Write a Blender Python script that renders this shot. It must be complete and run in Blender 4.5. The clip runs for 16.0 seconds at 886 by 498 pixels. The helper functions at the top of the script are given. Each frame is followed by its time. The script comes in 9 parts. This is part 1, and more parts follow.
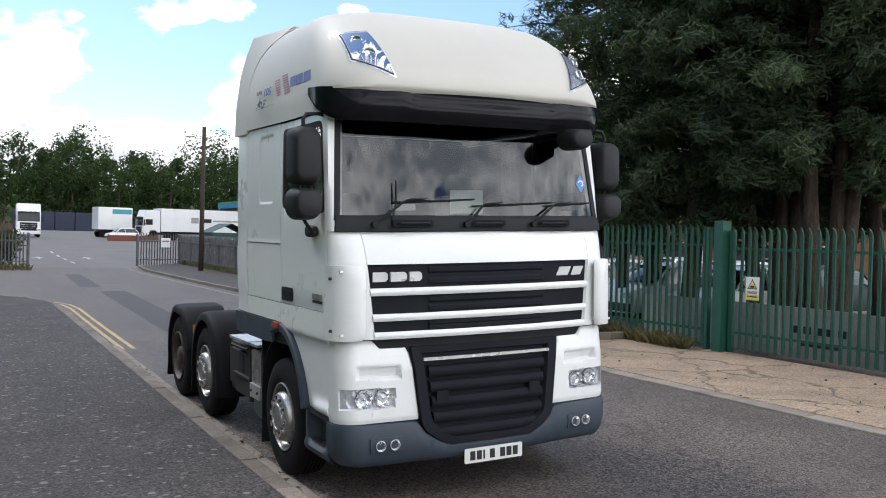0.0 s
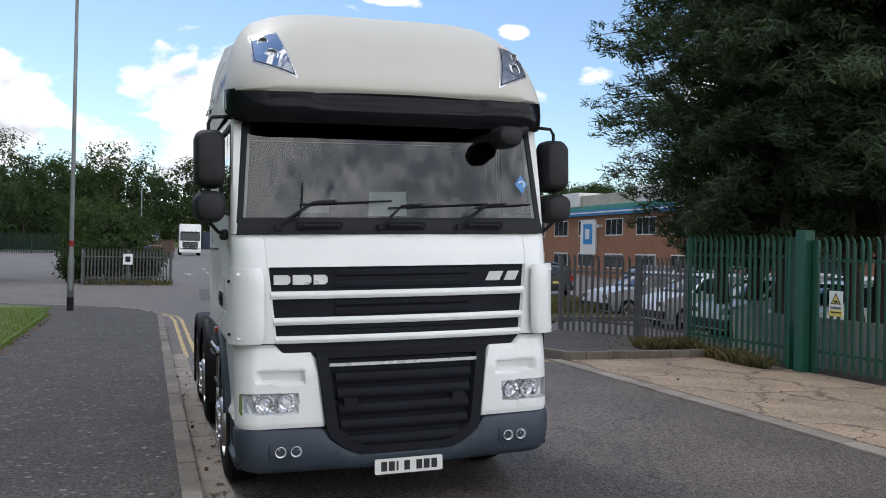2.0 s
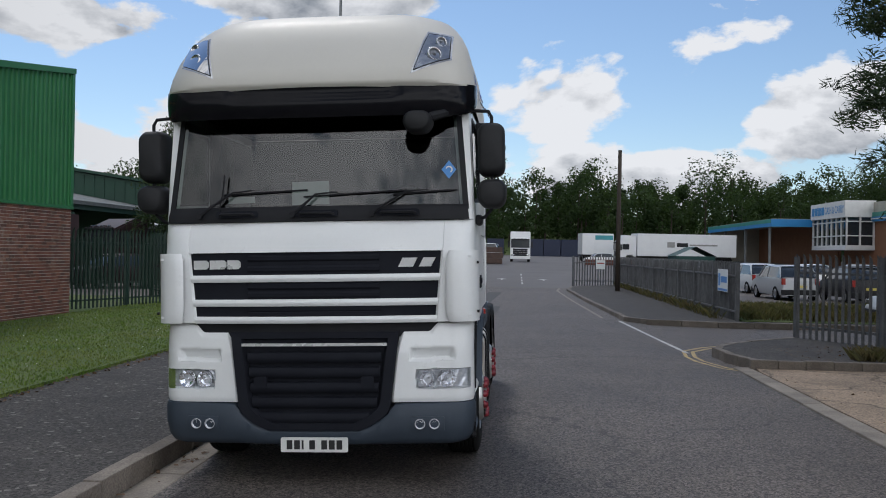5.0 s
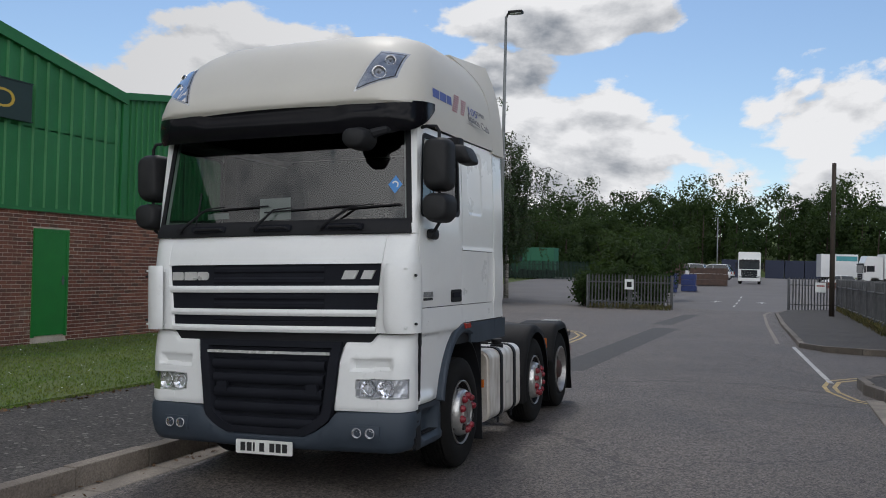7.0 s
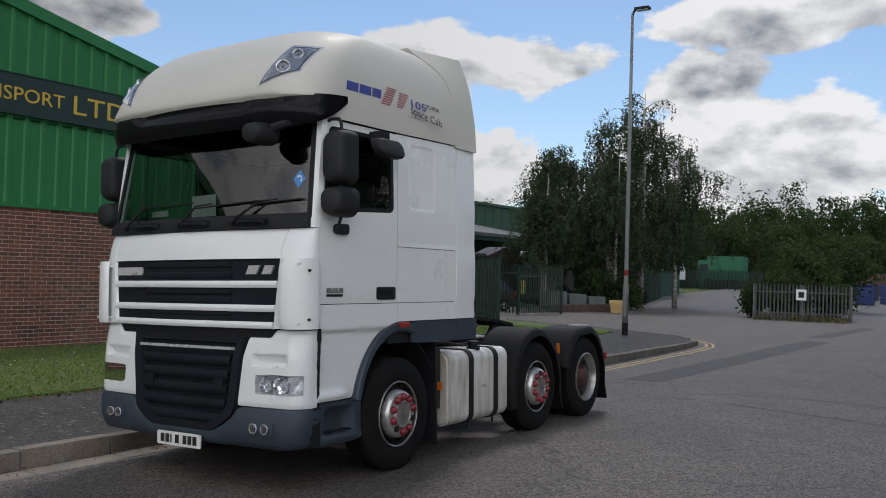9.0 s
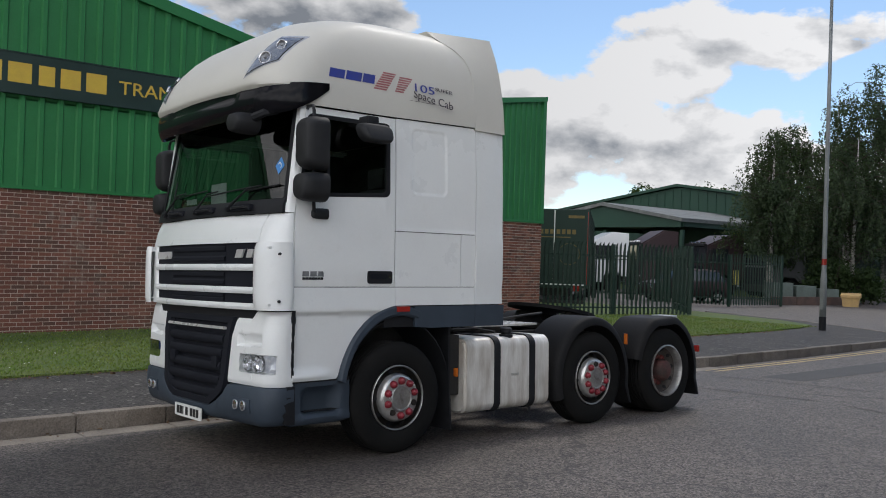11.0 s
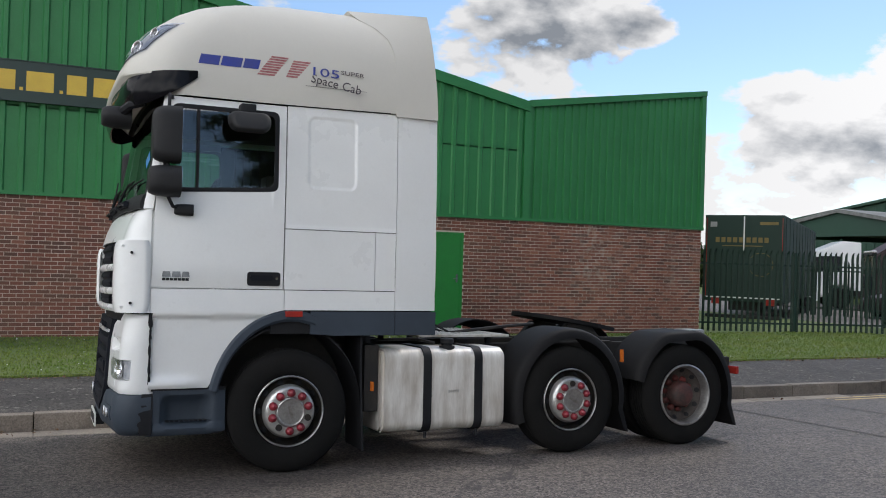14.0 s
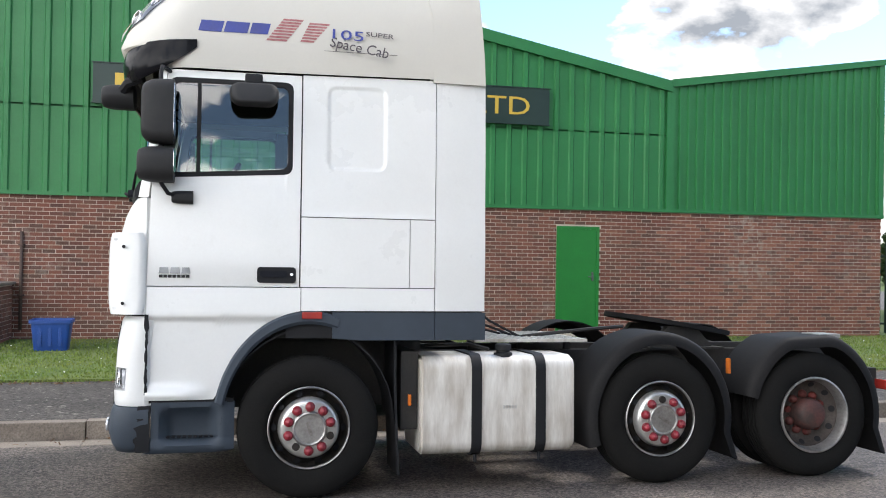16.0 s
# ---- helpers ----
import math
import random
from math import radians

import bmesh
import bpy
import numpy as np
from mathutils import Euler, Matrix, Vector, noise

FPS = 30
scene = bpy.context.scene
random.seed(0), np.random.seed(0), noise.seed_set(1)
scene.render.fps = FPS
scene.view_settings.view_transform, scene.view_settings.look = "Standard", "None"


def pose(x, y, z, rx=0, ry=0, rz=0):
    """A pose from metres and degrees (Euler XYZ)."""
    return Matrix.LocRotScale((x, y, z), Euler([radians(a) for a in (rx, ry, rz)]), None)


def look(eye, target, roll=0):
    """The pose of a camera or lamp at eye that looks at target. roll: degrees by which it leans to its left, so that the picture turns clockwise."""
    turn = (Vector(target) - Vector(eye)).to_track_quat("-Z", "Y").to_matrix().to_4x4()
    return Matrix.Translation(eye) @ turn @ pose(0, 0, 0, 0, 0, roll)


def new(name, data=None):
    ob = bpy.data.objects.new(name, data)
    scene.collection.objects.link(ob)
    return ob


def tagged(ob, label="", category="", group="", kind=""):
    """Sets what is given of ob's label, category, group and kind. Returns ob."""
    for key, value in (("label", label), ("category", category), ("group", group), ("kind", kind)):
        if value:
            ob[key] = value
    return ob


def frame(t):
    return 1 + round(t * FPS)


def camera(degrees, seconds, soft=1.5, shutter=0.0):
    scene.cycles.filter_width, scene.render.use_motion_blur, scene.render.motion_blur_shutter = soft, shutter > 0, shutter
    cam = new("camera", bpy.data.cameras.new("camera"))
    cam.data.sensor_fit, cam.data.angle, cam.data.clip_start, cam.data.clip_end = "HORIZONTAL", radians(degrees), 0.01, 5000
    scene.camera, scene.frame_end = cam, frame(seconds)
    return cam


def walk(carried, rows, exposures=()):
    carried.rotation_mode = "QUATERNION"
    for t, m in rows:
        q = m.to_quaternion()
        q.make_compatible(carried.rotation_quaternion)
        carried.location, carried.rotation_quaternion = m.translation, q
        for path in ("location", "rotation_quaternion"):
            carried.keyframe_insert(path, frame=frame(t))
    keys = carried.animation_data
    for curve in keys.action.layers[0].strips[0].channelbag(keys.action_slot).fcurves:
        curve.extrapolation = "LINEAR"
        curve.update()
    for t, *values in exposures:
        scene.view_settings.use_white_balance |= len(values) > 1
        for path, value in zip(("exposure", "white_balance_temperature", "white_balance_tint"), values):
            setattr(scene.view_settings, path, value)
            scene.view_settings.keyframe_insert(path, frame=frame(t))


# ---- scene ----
cam = camera(52.9, 16.0, 1.0)
METRES, EYE, TILT, LEAN, TURN = 17.2, 2.0, 0.0, 0.0, -28.7
ROWS = [
    (0.0, 0.0, 0.0, 0.0, 0.02, -0.84, -1.48),
    (0.5, 0.0255, 0.0024, -0.0002, 1.87, -0.44, -1.7),
    (1.0, 0.0509, 0.0111, -0.0013, 3.6, -0.45, -1.11),
    (1.5, 0.0803, 0.0139, -0.0028, 7.03, -0.29, -1.23),
    (2.0, 0.1073, 0.0239, -0.0045, 10.34, 0.12, -1.27),
    (2.5, 0.1382, 0.0274, -0.0101, 14.08, 0.86, -1.2),
    (3.0, 0.1705, 0.0386, -0.0125, 18.22, 1.45, -0.9),
    (3.5, 0.2015, 0.052, -0.0121, 21.99, 1.34, -0.86),
    (4.0, 0.2338, 0.0634, -0.011, 25.84, 0.76, -1.07),
    (4.5, 0.2615, 0.0829, -0.0105, 28.8, 0.1, -0.89),
    (5.0, 0.2915, 0.1004, -0.0102, 33.41, 0.17, -0.99),
    (7.5, 0.4163, 0.216, -0.0112, 52.09, 1.36, -1.23),
    (8.0, 0.4335, 0.2464, -0.0127, 55.17, 1.47, -1.12),
    (8.5, 0.4534, 0.276, -0.0138, 58.35, 1.58, -1.59),
    (9.0, 0.4632, 0.3093, -0.0135, 61.88, 1.47, -1.71),
    (9.5, 0.4771, 0.3375, -0.0132, 66.09, 1.44, -1.79),
    (10.0, 0.4879, 0.3674, -0.0121, 70.48, 0.8, -2.15),
    (12.5, 0.4953, 0.5305, -0.0131, 86.7, 0.94, -0.85),
    (13.0, 0.4851, 0.5593, -0.0123, 89.33, 0.93, -1.16),
    (13.5, 0.4786, 0.5877, -0.0119, 92.63, 1.17, -1.83),
    (14.0, 0.4606, 0.6105, -0.0139, 94.46, 0.73, -1.77),
    (14.5, 0.4437, 0.6298, -0.0162, 95.54, -0.79, -1.66),
    (15.0, 0.4248, 0.6444, -0.0171, 97.82, -2.41, -1.49),
    (15.5, 0.4014, 0.6522, -0.018, 101.19, -3.02, -0.83),
    (16.0, 0.3818, 0.6586, -0.0169, 105.9, 0.54, -0.93),
]
EXPOSURES = ((0.0, 0.71, 6400, 10), (2.0, 0.32, 6350, 10), (3.5, -0.05, 6300, 10), (5.0, -0.18, 6250, 10), (7.5, -0.15, 6450, 10), (10.0, -0.05, 6450, 10), (12.5, 0.25, 6450, 10), (13.5, 0.30, 6450, 10), (14.0, 0.40, 6500, 10), (14.5, 0.72, 6550, 10), (16.0, 1.20, 6600, 10))
walk(cam, [(t, pose(0, 0, EYE, TILT, LEAN, TURN) @ pose(METRES * x, METRES * y, METRES * z, 90 + pitch, roll, yaw)) for t, x, y, z, yaw, pitch, roll in ROWS], EXPOSURES)

# ---- world and sun ----
SUN_AZ, SUN_EL = -24.0, 52.0     # degrees from +y towards +x, degrees above the horizon
world = bpy.data.worlds.new("world")
scene.world = world
world.use_nodes = True
wn, wl = world.node_tree.nodes, world.node_tree.links
wn.clear()


def wnode(kind, **values):
    n = wn.new(kind)
    for k, v in values.items():
        n.inputs[k].default_value = v
    return n


sky = wn.new("ShaderNodeTexSky")
sky.sky_type, sky.sun_disc = "NISHITA", False
sky.sun_elevation, sky.sun_rotation = radians(SUN_EL), radians(SUN_AZ)
sky.air_density, sky.dust_density, sky.ozone_density = 1.0, 0.15, 2.5
coord = wn.new("ShaderNodeTexCoord")
split = wn.new("ShaderNodeSeparateXYZ")
wl.new(coord.outputs["Generated"], split.inputs[0])


def wmath(op, a, b=None, c=None):
    n = wn.new("ShaderNodeMath")
    n.operation = op
    for i, v in enumerate((a, b, c)):
        if v is None:
            continue
        if isinstance(v, (int, float)):
            n.inputs[i].default_value = v
        else:
            wl.new(v, n.inputs[i])
    return n.outputs[0]


def cloud_density(lift, detail):
    """Cloud density by the sky's direction: billows with rounded heads, flattened so that clouds lie level."""
    mp = wn.new("ShaderNodeMapping")
    mp.inputs["Scale"].default_value = (1.0, 1.0, 1.8)
    mp.inputs["Location"].default_value = (2.3, 0.4, 0.7 + lift)
    wl.new(coord.outputs["Generated"], mp.inputs[0])
    n = wnode("ShaderNodeTexNoise", Scale=3.1, Detail=detail, Roughness=0.54, Lacunarity=2.2, Distortion=0.12)
    wl.new(mp.outputs[0], n.inputs["Vector"])
    total = n.outputs["Fac"]
    for scale, gain in ((7.0, 0.05), (14.0, 0.075), (34.0, 0.045)):
        v = wnode("ShaderNodeTexVoronoi", Scale=scale)
        v.feature = "SMOOTH_F1"
        v.inputs["Smoothness"].default_value = 0.35
        wl.new(mp.outputs[0], v.inputs["Vector"])
        total = wmath("SUBTRACT", total, wmath("MULTIPLY", wmath("SUBTRACT", v.outputs["Distance"], 0.42), gain))
    return total


dens = cloud_density(0.0, 9.0)
soft, above, crest = cloud_density(0.0, 4.0), cloud_density(0.12, 4.0), cloud_density(0.03, 6.0)
# the cumulus heaps over the estate: bearing, height, half width and half depth in degrees
HEAPS = ((2.5, 10, 6.5, 4.2), (18.5, 8.0, 7, 4.6), (9, 4.8, 17, 2.4), (-10, 15.6, 9, 1.8), (-28, 13.2, 7.5, 2.4), (-12.5, 7.4, 12.5, 5.2), (-17, 11.8, 5, 3.0), (-13, 15.4, 9, 2.1), (-25.8, 12.8, 3.4, 1.1),
         (-35.5, 13.0, 7.6, 4.2), (-33.5, 6.8, 8.5, 3.8), (-43, 8.0, 10.5, 5.4), (-62, 13.5, 10, 5.2), (-55, 8, 10, 5), (-75, 9, 12, 6), (-92, 11, 11, 5), (-53.5, 14.6, 3.8, 1.5),
         (27, 14.8, 4.5, 1.6), (14.3, 16.2, 2.6, 1.0), (22.6, 14, 2.2, 0.9), (38, 9, 8, 5), (54, 10, 9, 5), (4, 4.5, 9, 3.5))
bearing = wmath("MULTIPLY", wmath("ARCTAN2", split.outputs[0], split.outputs[1]), 57.2958)
height = wmath("MULTIPLY", wmath("ARCSINE", split.outputs[2]), 57.2958)
spot_in_sky = wn.new("ShaderNodeCombineXYZ")
wl.new(bearing, spot_in_sky.inputs[0])
wl.new(height, spot_in_sky.inputs[1])
heap = 0.0
for az, el, wide, deep in HEAPS:
    mp = wn.new("ShaderNodeMapping")
    mp.inputs["Location"].default_value = (-az / wide, -el / deep, 0)
    mp.inputs["Scale"].default_value = (1 / wide, 1 / deep, 1)
    wl.new(spot_in_sky.outputs[0], mp.inputs[0])
    ln = wn.new("ShaderNodeVectorMath")
    ln.operation = "LENGTH"
    wl.new(mp.outputs[0], ln.inputs[0])
    heap = wmath("MAXIMUM", heap, wmath("SUBTRACT", 1.0, ln.outputs["Value"]))
# elsewhere broken cloud, more of it low down and in the south
low = wmath("MULTIPLY", wmath("SUBTRACT", 0.35, wmath("MAXIMUM", split.outputs[2], 0.0)), 0.06)
south = wmath("MULTIPLY", wmath("MINIMUM", wmath("MAXIMUM", wmath("SUBTRACT", 0.2, split.outputs[1]), 0.0), 0.7), 0.22)
more = wmath("ADD", south, wmath("ADD", low, wmath("MULTIPLY", wmath("MINIMUM", heap, 0.7), 0.24)))
thick = wmath("ADD", wmath("SUBTRACT", dens, 0.028), more)
bulk = wmath("ADD", wmath("SUBTRACT", soft, 0.028), more)
cover = wn.new("ShaderNodeValToRGB")
cover.color_ramp.elements[0].position, cover.color_ramp.elements[1].position = 0.495, 0.527
wl.new(thick, cover.inputs[0])
# bright heads, grey bases
core = wn.new("ShaderNodeValToRGB")
e = core.color_ramp.elements
e[0].position, e[0].color = 0.50, (8.6, 8.6, 8.7, 1)
e[1].position, e[1].color = 0.92, (2.7, 2.95, 3.35, 1)
base = wmath("ADD", wmath("MULTIPLY", wmath("SUBTRACT", above, soft), 1.3), wmath("MULTIPLY", wmath("SUBTRACT", crest, dens), 2.6))
wl.new(wmath("ADD", base, wmath("ADD", 0.5, wmath("MULTIPLY", wmath("SUBTRACT", bulk, 0.54), 1.35))), core.inputs[0])
mix = wn.new("ShaderNodeMix")
mix.data_type = "RGBA"
wl.new(cover.outputs["Color"], mix.inputs["Factor"])
wl.new(sky.outputs[0], mix.inputs["A"])
away = wmath("MAXIMUM", wmath("SUBTRACT", wmath("MULTIPLY", split.outputs[0], 0.62), wmath("MULTIPLY", split.outputs[1], 0.78)), 0.0)
west = wmath("MAXIMUM", wmath("SUBTRACT", wmath("MULTIPLY", split.outputs[0], -1.0), 0.25), 0.0)
facing = wmath("SUBTRACT", wmath("ADD", 0.90, wmath("MULTIPLY", away, 1.6)), wmath("MULTIPLY", west, 0.5))
lit = wn.new("ShaderNodeMix")
lit.data_type, lit.blend_type = "RGBA", "MULTIPLY"
lit.inputs["Factor"].default_value = 1.0
wl.new(core.outputs["Color"], lit.inputs["A"])
wl.new(facing, lit.inputs["B"])
wl.new(lit.outputs["Result"], mix.inputs["B"])
back = wnode("ShaderNodeBackground", Strength=0.12)
wl.new(mix.outputs["Result"], back.inputs["Color"])
wout = wn.new("ShaderNodeOutputWorld")
wl.new(back.outputs[0], wout.inputs[0])

sun_data = bpy.data.lights.new("sun", "SUN")
sun_data.energy, sun_data.angle, sun_data.color = 1.15, radians(12), (1.0, 0.95, 0.88)
sun = new("sun", sun_data)
_az, _el = radians(SUN_AZ), radians(SUN_EL)
sun.matrix_world = look((60 * math.sin(_az), 60 * math.cos(_az), 70), (0, 0, 70 - 60 * math.tan(_el)))
# ---- materials ----
def mat(name, c1, c2=None, scale=3.0, rough=0.6, metal=0.0, bump=0.15, bscale=60.0, speck=0.25, random=0.0, island=0.0, coat=0.0, dist=0.004, coords="Object", spec=0.5, stretch=None, rough_var=0.1):
    """A surface with broad stains between two colours, fine grain and fine relief."""
    m = bpy.data.materials.new(name)
    m.use_nodes = True
    n, l = m.node_tree.nodes, m.node_tree.links
    b = n["Principled BSDF"]
    c2 = c2 or tuple(v * 0.75 for v in c1)
    if coords == "World":
        place = n.new("ShaderNodeNewGeometry").outputs["Position"]
    else:
        place = n.new("ShaderNodeTexCoord").outputs[coords]
    if stretch:
        mp = n.new("ShaderNodeMapping")
        mp.inputs["Scale"].default_value = stretch
        l.new(place, mp.inputs[0])
        place = mp.outputs[0]
    broad = n.new("ShaderNodeTexNoise")
    broad.inputs["Scale"].default_value, broad.inputs["Detail"].default_value, broad.inputs["Roughness"].default_value = scale, 8, 0.62
    fine = n.new("ShaderNodeTexNoise")
    fine.inputs["Scale"].default_value, fine.inputs["Detail"].default_value = bscale, 4
    l.new(place, broad.inputs["Vector"])
    l.new(place, fine.inputs["Vector"])
    ramp = n.new("ShaderNodeValToRGB")
    ramp.color_ramp.elements[0].position, ramp.color_ramp.elements[1].position = 0.35, 0.66
    ramp.color_ramp.elements[0].color, ramp.color_ramp.elements[1].color = (*c1, 1), (*c2, 1)
    l.new(broad.outputs["Fac"], ramp.inputs[0])
    hsv = n.new("ShaderNodeHueSaturation")
    l.new(ramp.outputs[0], hsv.inputs["Color"])
    val = n.new("ShaderNodeMapRange")
    val.inputs["From Min"].default_value, val.inputs["From Max"].default_value = 0.25, 0.75
    val.inputs["To Min"].default_value, val.inputs["To Max"].default_value = 1 - speck, 1 + speck
    l.new(fine.outputs["Fac"], val.inputs[0])
    last = val.outputs[0]
    if random or island:
        source = n.new("ShaderNodeObjectInfo").outputs["Random"] if random else n.new("ShaderNodeNewGeometry").outputs["Random Per Island"]
        amount = random or island
        vary = n.new("ShaderNodeMapRange")
        vary.inputs["To Min"].default_value, vary.inputs["To Max"].default_value = 1 - amount, 1 + amount
        l.new(source, vary.inputs[0])
        times = n.new("ShaderNodeMath")
        times.operation = "MULTIPLY"
        l.new(last, times.inputs[0])
        l.new(vary.outputs[0], times.inputs[1])
        last = times.outputs[0]
    l.new(last, hsv.inputs["Value"])
    l.new(hsv.outputs[0], b.inputs["Base Color"])
    b.inputs["Metallic"].default_value = metal
    b.inputs["Specular IOR Level"].default_value = spec
    rr = n.new("ShaderNodeMapRange")
    rr.inputs["To Min"].default_value, rr.inputs["To Max"].default_value = max(rough - rough_var, 0.02), min(rough + rough_var, 1)
    l.new(broad.outputs["Fac"], rr.inputs[0])
    l.new(rr.outputs[0], b.inputs["Roughness"])
    if coat:
        b.inputs["Coat Weight"].default_value, b.inputs["Coat Roughness"].default_value = coat, 0.06
    if bump:
        bu = n.new("ShaderNodeBump")
        bu.inputs["Strength"].default_value, bu.inputs["Distance"].default_value = bump, dist
        l.new(fine.outputs["Fac"], bu.inputs["Height"])
        l.new(bu.outputs[0], b.inputs["Normal"])
    return m


def glass(name, tint=(0.75, 0.85, 0.82), rough=0.01, clear=0.8):
    """A thin pane: part of the light goes straight through, the rest is mirrored."""
    m = bpy.data.materials.new(name)
    m.use_nodes = True
    n, l = m.node_tree.nodes, m.node_tree.links
    n.clear()
    out = n.new("ShaderNodeOutputMaterial")
    see = n.new("ShaderNodeBsdfTransparent")
    see.inputs[0].default_value = (*[v * clear for v in tint], 1)
    gloss = n.new("ShaderNodeBsdfGlossy")
    gloss.inputs["Roughness"].default_value = rough
    fr = n.new("ShaderNodeFresnel")
    fr.inputs["IOR"].default_value = 1.45
    mx = n.new("ShaderNodeMixShader")
    l.new(fr.outputs[0], mx.inputs[0])
    l.new(see.outputs[0], mx.inputs[1])
    l.new(gloss.outputs[0], mx.inputs[2])
    l.new(mx.outputs[0], out.inputs[0])
    return m


M = {}
M["asphalt"] = mat("asphalt", (0.068, 0.057, 0.050), (0.110, 0.093, 0.082), 0.5, 0.70, bump=1.0, bscale=75, speck=0.75, coords="World", dist=0.01)
M["patch_tar"] = mat("patch_tar", (0.045, 0.042, 0.040), (0.066, 0.061, 0.057), 2, 0.8, bump=0.4, bscale=120, speck=0.4, coords="World")
M["tar_pavement"] = mat("tar_pavement", (0.036, 0.032, 0.030), (0.066, 0.059, 0.054), 1.4, 0.9, bump=0.8, bscale=55, speck=0.5, coords="World", dist=0.01)
M["yard"] = mat("yard", (0.115, 0.106, 0.102), (0.150, 0.139, 0.134), 0.3, 0.85, bump=0.2, bscale=40, speck=0.15, coords="World")
M["apron"] = mat("apron", (0.36, 0.265, 0.185), (0.22, 0.17, 0.125), 0.9, 0.9, bump=0.6, bscale=35, speck=0.4, coords="World", dist=0.01)
M["kerb"] = mat("kerb", (0.13, 0.108, 0.09), (0.21, 0.18, 0.15), 2.5, 0.9, bump=0.5, bscale=60, speck=0.35, random=0.18, coords="World")
M["channel"] = mat("channel", (0.27, 0.235, 0.195), (0.19, 0.165, 0.14), 2.2, 0.9, bump=0.4, bscale=60, speck=0.25, random=0.12, coords="World")
def brick_mat(name, piece, gain=(1, 1, 1)):
    """Mixed reds and browns, one tone a brick, with soot and pale bloom over them."""
    m = mat(name, (0.2, 0.08, 0.05), None, 0.7, 0.9, bump=0.5, bscale=70, speck=0.25, coords="World")
    n, l = m.node_tree.nodes, m.node_tree.links
    src = n.new("ShaderNodeObjectInfo").outputs["Random"] if piece else n.new("ShaderNodeNewGeometry").outputs["Random Per Island"]
    ramp = n.new("ShaderNodeValToRGB")
    els = ramp.color_ramp.elements
    els[0].position, els[0].color = 0.0, (0.060, 0.034, 0.031, 1)
    els[1].position, els[1].color = 1.0, (0.27, 0.135, 0.095, 1)
    for pos, c in ((0.18, (0.095, 0.042, 0.036, 1)), (0.40, (0.15, 0.057, 0.043, 1)), (0.65, (0.185, 0.073, 0.052, 1)), (0.85, (0.225, 0.095, 0.064, 1))):
        els.new(pos).color = c
    for q in els:
        q.color = (*[min(v * g, 1) for v, g in zip(q.color, gain)], 1)
    l.new(src, ramp.inputs[0])
    old = [x for x in n if x.type == "VALTORGB" and x != ramp][0]
    old.color_ramp.elements[0].color, old.color_ramp.elements[1].color = (0.14, 0.07, 0.05, 1), (0.27, 0.16, 0.11, 1)
    mx = n.new("ShaderNodeMix")
    mx.data_type = "RGBA"
    mx.inputs["Factor"].default_value = 0.30
    l.new(ramp.outputs[0], mx.inputs["A"])
    l.new(old.outputs[0], mx.inputs["B"])
    hsv = [x for x in n if x.type == "HUE_SAT"][0]
    # pale lime bloom in broken patches
    geo = n.new("ShaderNodeNewGeometry")
    patch, grit = n.new("ShaderNodeTexNoise"), n.new("ShaderNodeTexNoise")
    patch.inputs["Scale"].default_value, patch.inputs["Detail"].default_value = 0.55, 3
    grit.inputs["Scale"].default_value, grit.inputs["Detail"].default_value = 9.0, 6
    for t in (patch, grit):
        l.new(geo.outputs["Position"], t.inputs["Vector"])
    both = n.new("ShaderNodeMath")
    both.operation = "MULTIPLY"
    for t, k, lo, hi in ((patch, 0, 0.54, 0.70), (grit, 1, 0.48, 0.66)):
        r = n.new("ShaderNodeMapRange")
        r.inputs["From Min"].default_value, r.inputs["From Max"].default_value = lo, hi
        l.new(t.outputs["Fac"], r.inputs[0])
        l.new(r.outputs[0], both.inputs[k])
    half = n.new("ShaderNodeMath")
    half.operation = "MULTIPLY"
    half.inputs[1].default_value = 0.55
    l.new(both.outputs[0], half.inputs[0])
    bloom = n.new("ShaderNodeMix")
    bloom.data_type = "RGBA"
    bloom.inputs["B"].default_value = (0.40, 0.35, 0.30, 1)
    l.new(half.outputs[0], bloom.inputs["Factor"])
    l.new(mx.outputs["Result"], bloom.inputs["A"])
    l.new(bloom.outputs["Result"], hsv.inputs["Color"])
    return m


M["brick"] = brick_mat("brick", False, (0.80, 0.54, 0.50))
M["brick_piece"] = brick_mat("brick_piece", True, (0.80, 0.54, 0.50))
M["brick_orange"] = brick_mat("brick_orange", False, (1.12, 0.90, 0.82))
M["brick_orange_piece"] = brick_mat("brick_orange_piece", True, (1.12, 0.90, 0.82))
M["grass_soil"] = mat("grass_soil", (0.078, 0.128, 0.027), (0.115, 0.142, 0.04), 1.1, 0.95, bump=0.8, bscale=45, speck=0.45, coords="World", dist=0.02)
M["blade"] = mat("blade", (0.115, 0.185, 0.036), (0.17, 0.20, 0.058), 0.8, 0.7, bump=0, speck=0.2, island=0.35, coords="World")
M["wild_grass"] = mat("wild_grass", (0.065, 0.075, 0.028), (0.15, 0.115, 0.065), 1.2, 0.8, bump=0, speck=0.2, island=0.4, coords="World")
M["yellow_paint"] = mat("yellow_paint", (0.55, 0.40, 0.16), (0.34, 0.26, 0.14), 5, 0.8, bump=0.3, bscale=80, speck=0.35, coords="World")
M["white_paint"] = mat("white_paint", (0.6, 0.59, 0.56), (0.36, 0.35, 0.33), 4, 0.8, bump=0.3, bscale=80, speck=0.3, coords="World")
M["mortar"] = mat("mortar", (0.60, 0.52, 0.44), (0.42, 0.36, 0.30), 2, 0.95, bump=0.4, bscale=80, coords="World")
